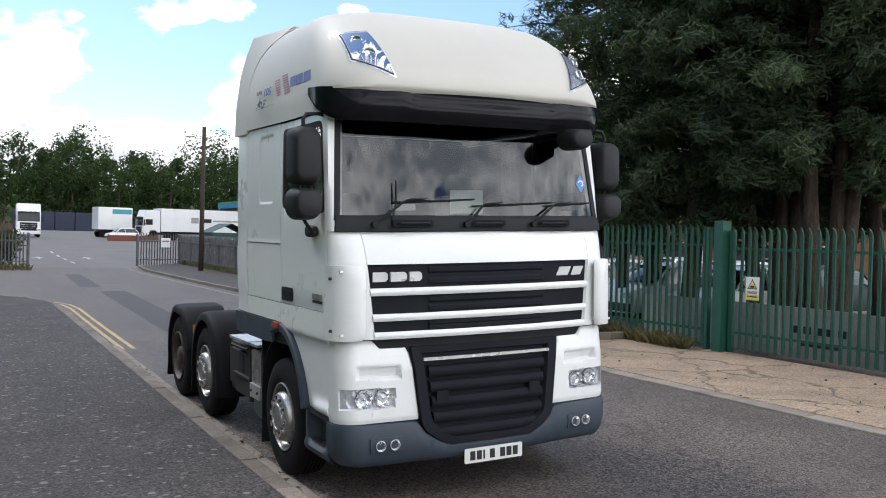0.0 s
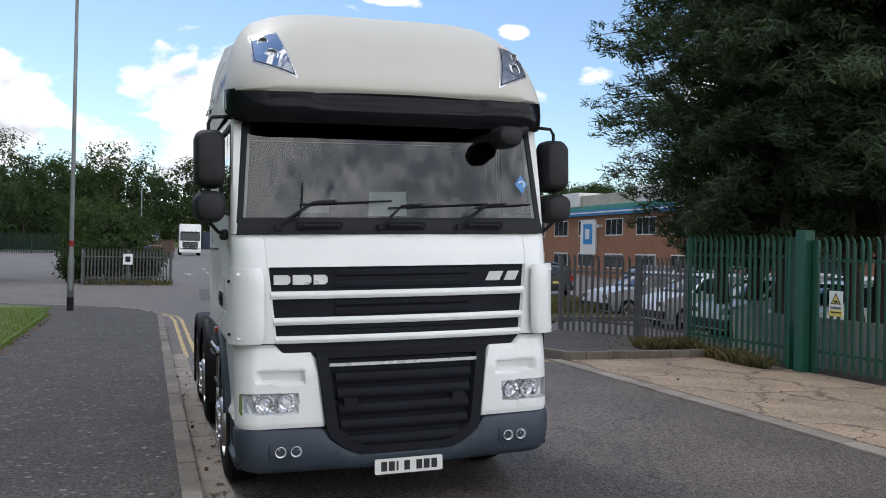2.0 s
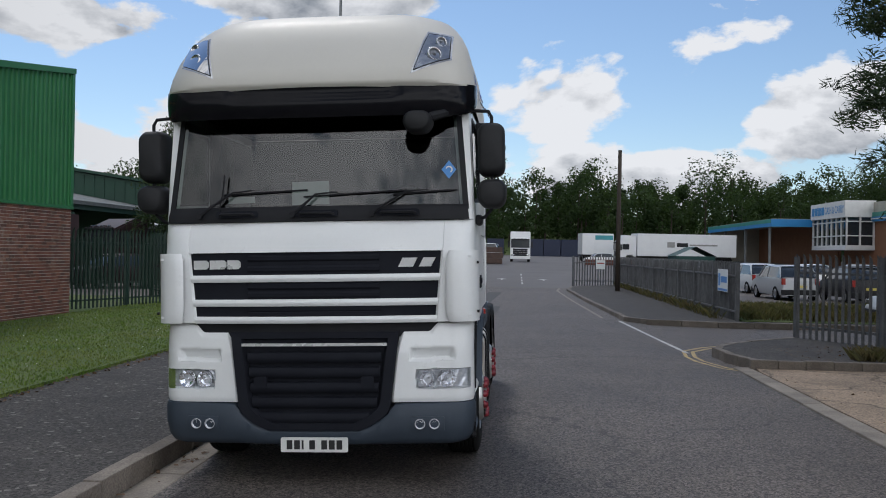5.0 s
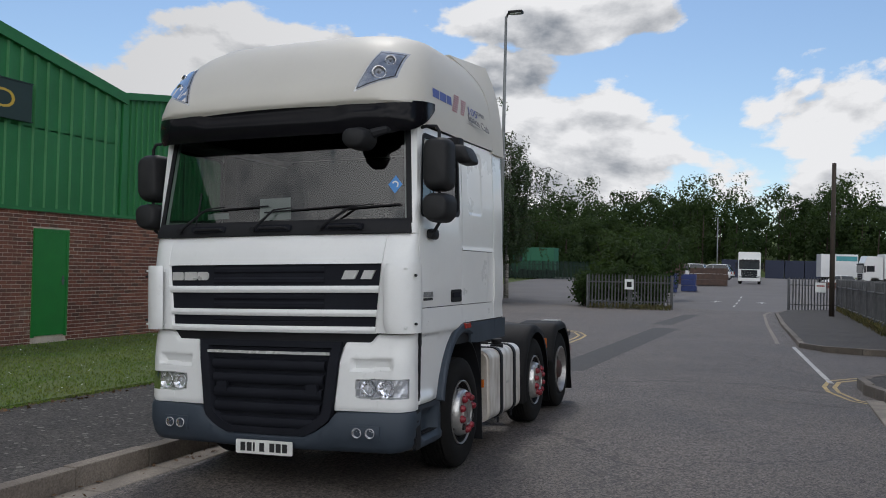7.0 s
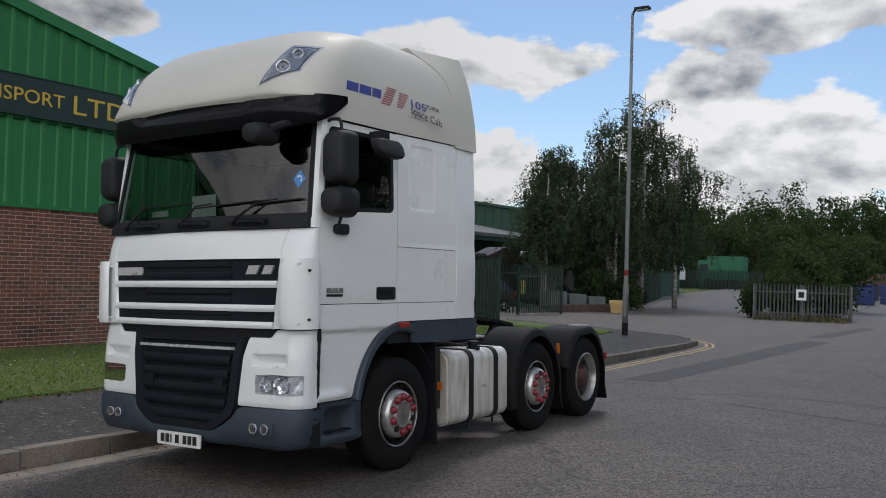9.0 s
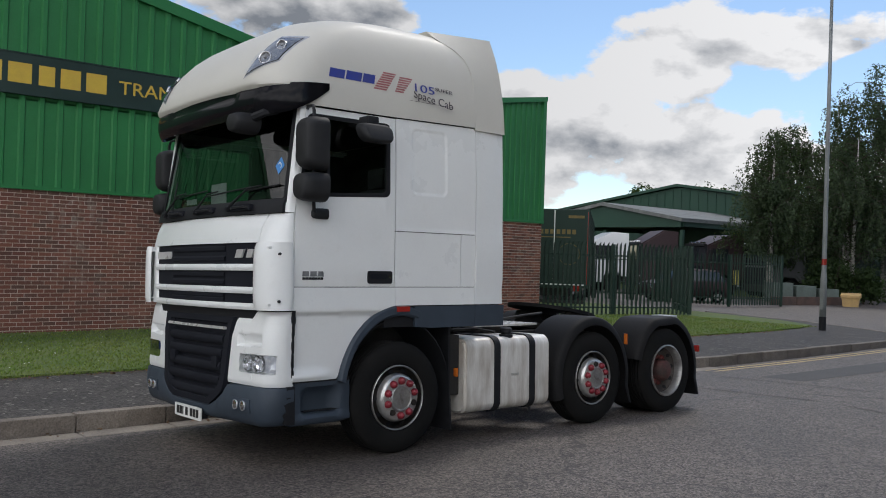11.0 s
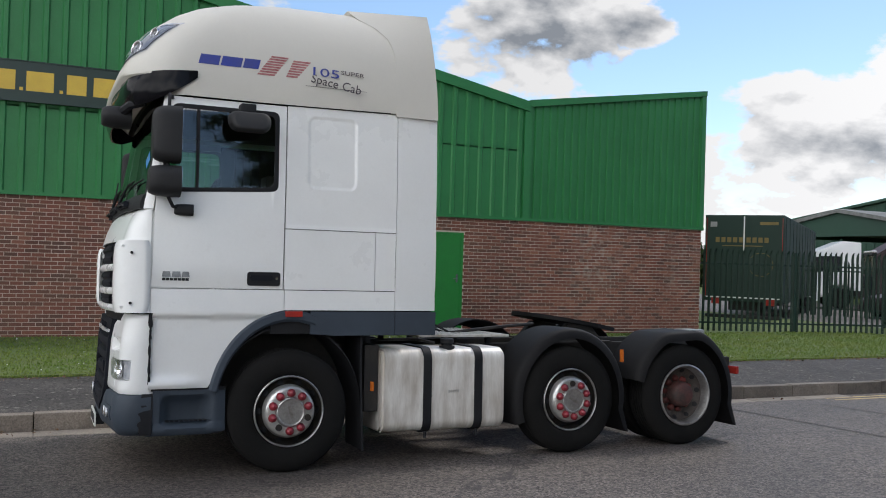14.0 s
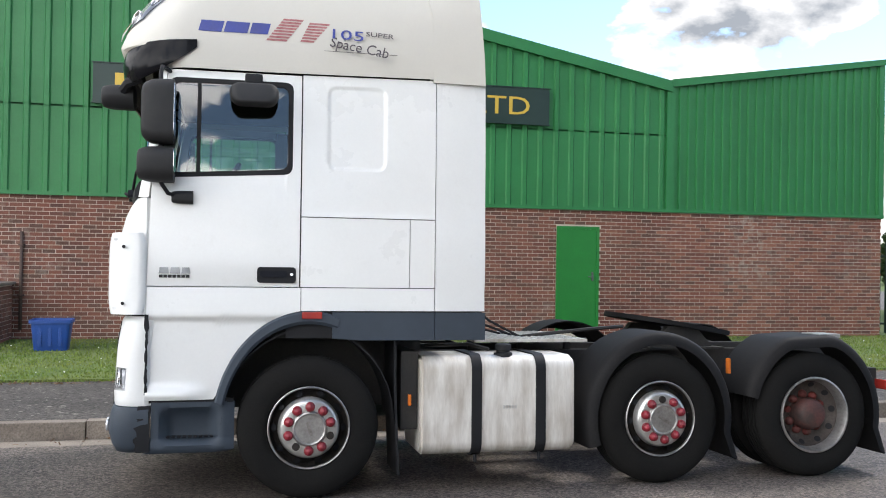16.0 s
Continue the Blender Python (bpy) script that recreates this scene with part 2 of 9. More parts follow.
M["clad"] = mat("clad", (0.020, 0.175, 0.048), (0.016, 0.148, 0.040), 0.8, 0.5, bump=0.05, bscale=30, speck=0.06, coords="World")
M["clad_dark"] = mat("clad_dark", (0.010, 0.042, 0.027), (0.012, 0.052, 0.032), 0.5, 0.6, bump=0.05, bscale=20, speck=0.1, coords="World")
M["green_door"] = mat("green_door", (0.014, 0.19, 0.03), (0.012, 0.16, 0.026), 2, 0.4, bump=0.03, bscale=40, speck=0.05)
M["green_steel"] = mat("green_steel", (0.011, 0.092, 0.060), (0.016, 0.078, 0.053), 3, 0.5, bump=0.1, bscale=80, speck=0.2)
M["dark_green_steel"] = mat("dark_green_steel", (0.006, 0.03, 0.018), (0.006, 0.022, 0.014), 3, 0.5, bump=0.1, bscale=80, speck=0.2)
M["galv"] = mat("galv", (0.16, 0.165, 0.17), (0.10, 0.10, 0.105), 3, 0.6, metal=0.35, bump=0.1, bscale=50, speck=0.25)
M["lamp_steel"] = mat("lamp_steel", (0.24, 0.25, 0.25), (0.17, 0.18, 0.18), 1, 0.5, metal=0.3, bump=0.05, bscale=50, speck=0.15)
M["timber"] = mat("timber", (0.06, 0.045, 0.035), (0.035, 0.028, 0.022), 2, 0.9, bump=0.4, bscale=30, speck=0.3, stretch=(6, 6, 0.5))
M["bark"] = mat("bark", (0.075, 0.055, 0.04), (0.035, 0.026, 0.02), 5, 0.95, bump=1.0, bscale=25, speck=0.4, dist=0.03, stretch=(3, 3, 0.6))
M["birch_bark"] = mat("birch_bark", (0.5, 0.48, 0.44), (0.10, 0.09, 0.08), 4, 0.85, bump=0.5, bscale=25, speck=0.3, dist=0.02, stretch=(1, 1, 2.5))
M["needles"] = mat("needles", (0.027, 0.050, 0.023), (0.052, 0.080, 0.033), 0.7, 0.75, bump=0, speck=0.2, island=0.4, coords="World")
M["birch_leaf"] = mat("birch_leaf", (0.026, 0.048, 0.018), (0.042, 0.066, 0.026), 0.6, 0.65, bump=0, speck=0.2, island=0.4, coords="World")
M["leaf"] = mat("leaf", (0.026, 0.048, 0.018), (0.046, 0.072, 0.026), 0.12, 0.8, bump=0, speck=0.2, island=0.25, spec=0.2, coords="World")



def stones(m, scale, low, high):
    """Single stones in the surface: pale and dark cells over the base colour, and their relief."""
    n, l = m.node_tree.nodes, m.node_tree.links
    b = n["Principled BSDF"]
    src = b.inputs["Base Color"].links[0].from_socket
    vo = n.new("ShaderNodeTexVoronoi")
    vo.inputs["Scale"].default_value = scale
    l.new(n.new("ShaderNodeNewGeometry").outputs["Position"], vo.inputs["Vector"])
    bw = n.new("ShaderNodeRGBToBW")
    l.new(vo.outputs["Color"], bw.inputs[0])
    r = n.new("ShaderNodeMapRange")
    r.inputs["From Min"].default_value, r.inputs["From Max"].default_value = 0.15, 0.85
    r.inputs["To Min"].default_value, r.inputs["To Max"].default_value = low, high
    l.new(bw.outputs[0], r.inputs[0])
    h = n.new("ShaderNodeHueSaturation")
    l.new(src, h.inputs["Color"])
    l.new(r.outputs[0], h.inputs["Value"])
    l.new(h.outputs[0], b.inputs["Base Color"])
    return m


stones(M["asphalt"], 55, 0.30, 1.95)
stones(M["tar_pavement"], 46, 0.40, 1.75)
stones(M["apron"], 40, 0.75, 1.25)


def cracks(m, scale, width, colour):
    """Wandering dark cracks, dirt in them and crumbled edges."""
    n, l = m.node_tree.nodes, m.node_tree.links
    b = n["Principled BSDF"]
    src = b.inputs["Base Color"].links[0].from_socket
    geo, bend = n.new("ShaderNodeNewGeometry"), n.new("ShaderNodeTexNoise")
    bend.inputs["Scale"].default_value, bend.inputs["Detail"].default_value = 1.6, 6
    l.new(geo.outputs["Position"], bend.inputs["Vector"])
    push = n.new("ShaderNodeVectorMath")
    push.operation = "MULTIPLY_ADD"
    push.inputs[1].default_value = (0.9, 0.9, 0)
    l.new(bend.outputs["Color"], push.inputs[0])
    l.new(geo.outputs["Position"], push.inputs[2])
    vo = n.new("ShaderNodeTexVoronoi")
    vo.feature = "DISTANCE_TO_EDGE"
    vo.inputs["Scale"].default_value = scale
    l.new(push.outputs[0], vo.inputs["Vector"])
    wide = n.new("ShaderNodeMapRange")
    wide.inputs["From Min"].default_value, wide.inputs["From Max"].default_value = 0.0, width
    wide.inputs["To Min"].default_value, wide.inputs["To Max"].default_value = 0.85, 0.0
    l.new(vo.outputs["Distance"], wide.inputs[0])
    mx = n.new("ShaderNodeMix")
    mx.data_type = "RGBA"
    mx.inputs["B"].default_value = (*colour, 1)
    l.new(wide.outputs[0], mx.inputs["Factor"])
    l.new(src, mx.inputs["A"])
    l.new(mx.outputs["Result"], b.inputs["Base Color"])


cracks(M["apron"], 0.55, 0.022, (0.06, 0.045, 0.035))
cracks(M["asphalt"], 0.16, 0.0035, (0.03, 0.027, 0.025))


def let_through(m, share, tint=(1.25, 1.3, 0.6)):
    """Leaves pass part of the light on to their other side."""
    n, l = m.node_tree.nodes, m.node_tree.links
    b = n["Principled BSDF"]
    tr = n.new("ShaderNodeBsdfTranslucent")
    gain = n.new("ShaderNodeMix")
    gain.data_type, gain.blend_type = "RGBA", "MULTIPLY"
    gain.inputs["Factor"].default_value = 1.0
    gain.inputs["B"].default_value = (*tint, 1)
    l.new(b.inputs["Base Color"].links[0].from_socket, gain.inputs["A"])
    l.new(gain.outputs["Result"], tr.inputs["Color"])
    mx = n.new("ShaderNodeMixShader")
    mx.inputs[0].default_value = share
    l.new(b.outputs[0], mx.inputs[1])
    l.new(tr.outputs[0], mx.inputs[2])
    l.new(mx.outputs[0], n["Material Output"].inputs[0])


for leaf_kind, share in (("needles", 0.25), ("birch_leaf", 0.4), ("leaf", 0.4), ("blade", 0.4), ("wild_grass", 0.4)):
    let_through(M[leaf_kind], share)


# ---- mesh tools ----
def mesh(name, bm, material, smooth=False, angle=None):
    me = bpy.data.meshes.new(name)
    bm.normal_update()
    bm.to_mesh(me)
    bm.free()
    for m in material if isinstance(material, (list, tuple)) else [material]:
        me.materials.append(m)
    if smooth or angle is not None:
        me.polygons.foreach_set("use_smooth", [True] * len(me.polygons))
    if angle is not None:
        me.set_sharp_from_angle(angle=radians(angle))
    return me


def part(name, bm, material, parent=None, label="", smooth=False, angle=None):
    """One mesh object under a thing, or under a part."""
    ob = new(name, mesh(name, bm, material, smooth, angle))
    if parent is not None:
        ob.parent = parent
    return tagged(ob, label) if label else ob


def thing(name, label, category, group="", kind="", at=None):
    ob = new(name)
    ob.empty_display_size = 0.2
    if at is not None:
        ob.matrix_basis = at
    return tagged(ob, label, category, group, kind)


def pymesh(name, verts, faces, material, smooth=False):
    me = bpy.data.meshes.new(name)
    me.from_pydata([tuple(v) for v in verts], [], [tuple(f) for f in faces])
    me.materials.append(material)
    if smooth:
        me.polygons.foreach_set("use_smooth", [True] * len(me.polygons))
    me.update()
    return me


def box(bm, x0, x1, y0, y1, z0, z1, bevel=0.0, seg=2):
    r = bmesh.ops.create_cube(bm, size=1.0, matrix=Matrix.Translation(((x0 + x1) / 2, (y0 + y1) / 2, (z0 + z1) / 2)) @ Matrix.Diagonal((abs(x1 - x0), abs(y1 - y0), abs(z1 - z0), 1)))
    if bevel:
        edges = list({e for v in r["verts"] for e in v.link_edges})
        bmesh.ops.bevel(bm, geom=edges, offset=bevel, segments=seg, profile=0.7, affect="EDGES", clamp_overlap=True)
    return bm


def B(*a, **k):
    return box(bmesh.new(), *a, **k)


def cyl(bm, p0, p1, r0, r1=None, seg=16, caps=True):
    p0, p1 = Vector(p0), Vector(p1)
    r1 = r0 if r1 is None else r1
    d = p1 - p0
    m = Matrix.Translation((p0 + p1) / 2) @ d.to_track_quat("Z", "Y").to_matrix().to_4x4()
    bmesh.ops.create_cone(bm, cap_ends=caps, segments=seg, radius1=r0, radius2=r1, depth=d.length, matrix=m)
    return bm


def tube(bm, path, radius, seg=8, closed_ends=True):
    """A round bar along a line of points; radius is one number or one a point."""
    pts = [Vector(p) for p in path]
    rad = radius if isinstance(radius, (list, tuple)) else [radius] * len(pts)
    rings = []
    side = None
    for i, p in enumerate(pts):
        d = (pts[min(i + 1, len(pts) - 1)] - pts[max(i - 1, 0)]).normalized()
        if side is None:
            side = d.orthogonal().normalized()
        side = (side - d * side.dot(d)).normalized()
        up = d.cross(side)
        rings.append([bm.verts.new(p + (side * math.cos(a) + up * math.sin(a)) * rad[i]) for a in [2 * math.pi * k / seg for k in range(seg)]])
    skin(bm, rings, True)
    if closed_ends:
        bm.faces.new(list(reversed(rings[0])))
        bm.faces.new(rings[-1])
    return bm


def skin(bm, rings, loop=False):
    for a, b in zip(rings, rings[1:]):
        n = len(a)
        for i in range(n if loop else n - 1):
            j = (i + 1) % n
            bm.faces.new((a[i], a[j], b[j], b[i]))


def grid(bm, rows, loop=False):
    """A sheet through rows of points."""
    rings = [[bm.verts.new(p) for p in row] for row in rows]
    skin(bm, rings, loop)
    return rings


def plate(bm, outline, axis, low, high):
    """A plate from a flat outline (pairs), thickened along an axis."""
    def put(a, b, c):
        return {"x": (c, a, b), "y": (a, c, b), "z": (a, b, c)}[axis]
    lo = [bm.verts.new(put(a, b, low)) for a, b in outline]
    hi = [bm.verts.new(put(a, b, high)) for a, b in outline]
    n = len(lo)
    faces = [bm.faces.new(lo), bm.faces.new(hi)]
    for i in range(n):
        faces.append(bm.faces.new((lo[i], lo[(i + 1) % n], hi[(i + 1) % n], hi[i])))
    bmesh.ops.recalc_face_normals(bm, faces=faces)
    return bm


def rounded(x0, x1, y0, y1, r, seg=5):
    pts = []
    for cx, cy, a0 in ((x1 - r, y1 - r, 0), (x0 + r, y1 - r, 90), (x0 + r, y0 + r, 180), (x1 - r, y0 + r, 270)):
        for k in range(seg + 1):
            a = radians(a0 + 90 * k / seg)
            pts.append((cx + r * math.cos(a), cy + r * math.sin(a)))
    return pts


def lathe(bm, profile, seg=32, axis="x", centre=(0, 0, 0)):
    """Turns (along, radius) pairs round an axis."""
    rings = []
    for k in range(seg):
        a = 2 * math.pi * k / seg
        row = []
        for s, r in profile:
            c, d = r * math.cos(a), r * math.sin(a)
            p = {"x": (s, c, d), "y": (c, s, d), "z": (c, d, s)}[axis]
            row.append(bm.verts.new(Vector(p) + Vector(centre)))
        rings.append(row)
    rings.append(rings[0])
    skin(bm, rings)
    bmesh.ops.recalc_face_normals(bm, faces=bm.faces)
    return bm


def lerp(table, v):
    """Straight between (key, value) pairs."""
    return float(np.interp(v, [k for k, _ in table], [w for _, w in table]))


def lettering(body, size, material, parent, place, label="", extrude=0.004, width=None):
    c = bpy.data.curves.new("text", "FONT")
    c.body, c.size, c.extrude = body, size, extrude
    c.resolution_u = 3
    ob = new("text", c)
    me = bpy.data.meshes.new_from_object(ob.evaluated_get(bpy.context.evaluated_depsgraph_get()))
    bpy.data.objects.remove(ob)
    me.materials.append(material)
    xs = [v.co.x for v in me.vertices]
    if width:
        k = width / (max(xs) - min(xs))
        for v in me.vertices:
            v.co.x = (v.co.x - min(xs)) * k
    o = new("lettering", me)
    o.parent, o.matrix_basis = parent, place
    return tagged(o, label) if label else o


# ---- ground, road, pavements ----
def smooth01(a, b, v):
    u = min(max((v - a) / (b - a), 0.0), 1.0)
    return u * u * (3 - 2 * u)


def rise(x, y):
    """The yard climbs gently away from the road, then a wooded bank stands behind it."""
    z = 0.0095 * max(min(y, 140) - 50, 0) + 0.62 * smooth01(56, 88, y)
    bank = max(y - 146, 0) * 0.16
    return z + min(bank, 9.0) * smooth01(-120, -20, x)


def road_z(x, y):
    camber = 0.03 - 0.03 * min(abs(x - 5.7), 3.6)
    return camber * (1 - smooth01(17, 30, y)) + rise(x, y)


def sheet(name, xs, ys, height, material, label):
    verts = [(x, y, height(x, y)) for y in ys for x in xs]
    n = len(xs)
    faces = [(j * n + i, j * n + i + 1, (j + 1) * n + i + 1, (j + 1) * n + i) for j in range(len(ys) - 1) for i in range(n - 1)]
    ob = new(name, pymesh(name, verts, faces, material, True))
    return tagged(ob, label, name, kind="structure")


far = [-3000, -900, -300, -150, -100, -60, -30, -10, 5, 20, 35, 50, 80, 120, 200, 500, 1500, 3000]
sheet("ground", far, [-3000, -600, -200, -80, -20, 0, 20, 40, 50, 60, 80, 100, 120, 140, 146, 152, 160, 170, 185, 200, 230, 400, 1500, 3000], lambda x, y: rise(x, y) - 0.3, M["grass_soil"], "rough grassland that reaches the horizon")
sheet("road", [-60, -30, -10, -4, 0, 1, 2.1, 3, 4, 5, 5.7, 6.4, 7.4, 8.4, 9.3, 12, 20, 32, 45], [-80, -30, -10, 0, 5, 10, 14, 17, 19, 21, 23, 25, 27, 30, 36, 42, 46.5], road_z, M["asphalt"], "worn grey asphalt estate road with a low crown")
sheet("yard", [-14, -5, 3, 12, 25, 40, 60, 80], [46.5, 50, 53, 56, 59, 62, 65, 68, 71, 74, 77, 80, 83, 86, 89, 95, 110, 130, 141], lambda x, y: rise(x, y) + 0.002, M["yard"], "pale asphalt lorry yard that climbs gently")


def slab(name, outline, z0, z1, material, label):
    ob = part(name, plate(bmesh.new(), outline, "z", z0, z1), material)
    return tagged(ob, label, name, kind="structure")


PAVE = 0.10
CORNER = [(2.10, 23.6), (2.02, 24.6), (1.72, 25.5), (1.2, 26.3), (0.4, 27.0), (-0.8, 27.7), (-2.6, 28.5), (-6.0, 29.4)]
slab("pavement", [(-0.55, -80), (2.10, -80)] + CORNER + [(-6.0, 28.6), (-2.6, 27.6), (-1.1, 26.6), (-0.7, 25.2), (-0.55, 23)], -0.25, PAVE, M["tar_pavement"], "old tarmac pavement spotted with lichen")
slab("verge", [(-6.2, -80), (-0.55, -80), (-0.55, 23), (-0.7, 25.2), (-1.1, 26.6), (-2.6, 27.6), (-6.0, 28.6), (-16, 28.6), (-16, 20)], -0.25, PAVE + 0.03, M["grass_soil"], "mown grass verge in front of the warehouse")
slab("pavement", [(9.25, 14.4), (9.05, 15.2), (9.0, 16.0), (9.15, 16.7), (9.6, 17.4), (10.4, 18.2), (11.25, 18.95), (12.45, 17.1), (12.4, 15.3), (12.4, 14.4)], -0.25, 0.1, M["tar_pavement"], "small tarmac pavement corner beside the car park gate")
slab("pavement", [(24, 22.9), (10.6, 22.9), (8.9, 23.3), (8.3, 24.2), (7.95, 34), (7.8, 43), (8.2, 47), (10.7, 50), (11.15, 23.4), (24, 23.4)], -0.25, 0.1, M["tar_pavement"], "tarmac pavement below a steel fence")
slab("apron", [(9.2, -80), (12.75, -80), (12.75, 12.6), (12.4, 14.4), (9.25, 14.4), (9.2, 13.8)], -0.25, -0.035, M["apron"], "cracked pale concrete apron before the gates")
slab("verge", [(11.3, 23.42), (26, 23.42), (26, 30), (11.3, 34)], -0.25, 0.12, M["grass_soil"], "rough grass strip inside the car park")

# ---- warehouse ----
WX = -5.95
WALL_END = 20.66


def warehouse():
    w = thing("warehouse", "green metal-clad warehouse on a red brick base", "warehouse")
    part("wall", B(WX - 0.3, WX - 0.005, -14, WALL_END - 0.012, -0.2, 2.76), M["mortar"], w, "brick base wall")
    part("wall", B(WX - 12, WX - 0.32, WALL_END - 0.3, WALL_END - 0.012, -0.2, 2.76), M["mortar"], w)
    ridge = [(-14, 5.45), (-6.0, 5.45), (4.9, 7.55), (15.55, 5.45)]
    bm = bmesh.new()
    plate(bm, [(-14, 2.7), (15.5, 2.7), (15.5, 5.4), (4.9, 7.5), (-6.0, 5.4), (-14, 5.4)], "x", WX - 0.5, WX - 0.06)
    part("inner_wall", bm, M["clad_dark"], w)
    # ribbed sheets: broad trapezoid ribs on the gable, narrow ones on the end bay
    def ribbed(y0, y1, bottom, top, pitch, depth, name):
        rows = []
        y = y0
        while y < y1 - 1e-3:
            for f, d in ((0, 0), (0.62, 0), (0.70, depth), (0.92, depth), (1.0, 0)):
                yy = min(y + f * pitch, y1)
                rows.append((yy, d))
            y += pitch
        bm = bmesh.new()
        grid(bm, [[(WX - 0.03 + d, yy, z) for yy, d in rows for z in [zz(yy)]] for zz in (bottom, top)])
        bmesh.ops.recalc_face_normals(bm, faces=bm.faces)
        part(name, bm, M["clad"], w)
    roofline = lambda y: lerp(ridge, y)
    y = -13.6
    while y < 15.5:
        ribbed(y, min(y + 1.0, 15.5), lambda v: 2.74, lambda v: 4.36, 1 / 3, 0.035, "cladding_sheet")
        ribbed(y, min(y + 1.0, 15.5), lambda v: 4.33, roofline, 1 / 3, 0.045, "cladding_sheet")
        y += 1.0
    y = 15.6
    while y < WALL_END - 0.05:
        ribbed(y, min(y + 1.0, WALL_END), lambda v: 2.76, lambda v: 5.5 + (v - 15.6) * 0.145, 0.2, 0.04, "cladding_sheet")
        y += 1.0
    bm = bmesh.new()
    plate(bm, [(15.6, 2.76), (WALL_END, 2.76), (WALL_END, 6.22), (15.6, 5.48)], "x", WX - 10, WX - 0.035)
    part("inner_wall", bm, M["clad"], w)
    # verge flashings
    bm = bmesh.new()
    for (a, za), (b, zb) in zip(ridge, ridge[1:]):
        plate(bm, [(a, za - 0.2), (b, zb - 0.2), (b, zb + 0.03), (a, za + 0.03)], "x", WX - 0.3, WX + 0.07)
    part("verge_flashing", bm, M["clad"], w)
    bm = bmesh.new()
    plate(bm, [(15.56, 5.36), (WALL_END + 0.03, 6.14), (WALL_END + 0.03, 6.27), (15.56, 5.52)], "x", WX - 10, WX + 0.06)
    part("verge_flashing", bm, M["clad"], w)
    part("corner_flashing", B(WX - 0.06, WX + 0.03, 15.44, 15.62, 2.74, 5.5), M["clad"], w)
    part("corner_flashing", B(WX - 0.1, WX + 0.035, WALL_END - 0.1, WALL_END + 0.03, 2.72, 6.2), M["clad"], w)
    bm = bmesh.new()
    plate(bm, [(-14, 2.70), (WALL_END + 0.03, 2.73), (WALL_END + 0.03, 2.80), (-14, 2.77)], "x", WX - 0.1, WX + 0.05)
    part("drip_flashing", bm, M["clad"], w)
    bm = bmesh.new()
    for (a, za), (b, zb) in zip(ridge, ridge[1:]):
        plate(bm, [(a, za - 0.12), (b, zb - 0.12), (b, zb), (a, za)], "x", WX - 30, WX - 0.3)
    part("roof", bm, M["clad_dark"], w)
    return w


the_warehouse = warehouse()


def wall_door(w):
    d = part("door", B(WX - 0.05, WX + 0.02, 13.10, 13.90, 0.28, 2.33, 0.004), M["green_door"], w, "plain green painted steel door")
    bm = bmesh.new()
    for y0, y1, z0, z1 in ((13.04, 13.1, 0.25, 2.39), (13.90, 13.96, 0.25, 2.39), (13.1, 13.9, 2.33, 2.39)):
        box(bm, WX - 0.06, WX + 0.03, y0, y1, z0, z1)
    part("door_frame", bm, M["green_door"], d)
    bm = B(WX + 0.02, WX + 0.032, 13.80, 13.84, 1.28, 1.46, 0.003)
    tube(bm, [(WX + 0.03, 13.82, 1.36), (WX + 0.075, 13.82, 1.36), (WX + 0.08, 13.71, 1.36)], 0.01)
    part("door_handle", bm, M["galv"], d, "bright metal lever handle")


wall_door(the_warehouse)


# ---- palisade fences ----
def pale_mesh(name, h, w, material):
    """A W-section pale with a split, bent head."""
    prof = [(-w / 2, 0.0), (-w / 2 + 0.008, 0.018), (-w * 0.18, 0.006), (0, 0.02), (w * 0.18, 0.006), (w / 2 - 0.008, 0.018), (w / 2, 0.0)]
    bm = bmesh.new()
    rings = []
    for z, s, push in ((0, 1, 0), (h - 0.14, 1, 0), (h - 0.06, 0.75, 0.012), (h, 0.12, 0.05)):
        rings.append([bm.verts.new((a * s, -b - push, z)) for a, b in prof] + [bm.verts.new((a * s, -b - push + 0.004, z)) for a, b in reversed(prof)])
    skin(bm, rings, True)
    bm.faces.new(rings[-1])
    return mesh(name, bm, material)


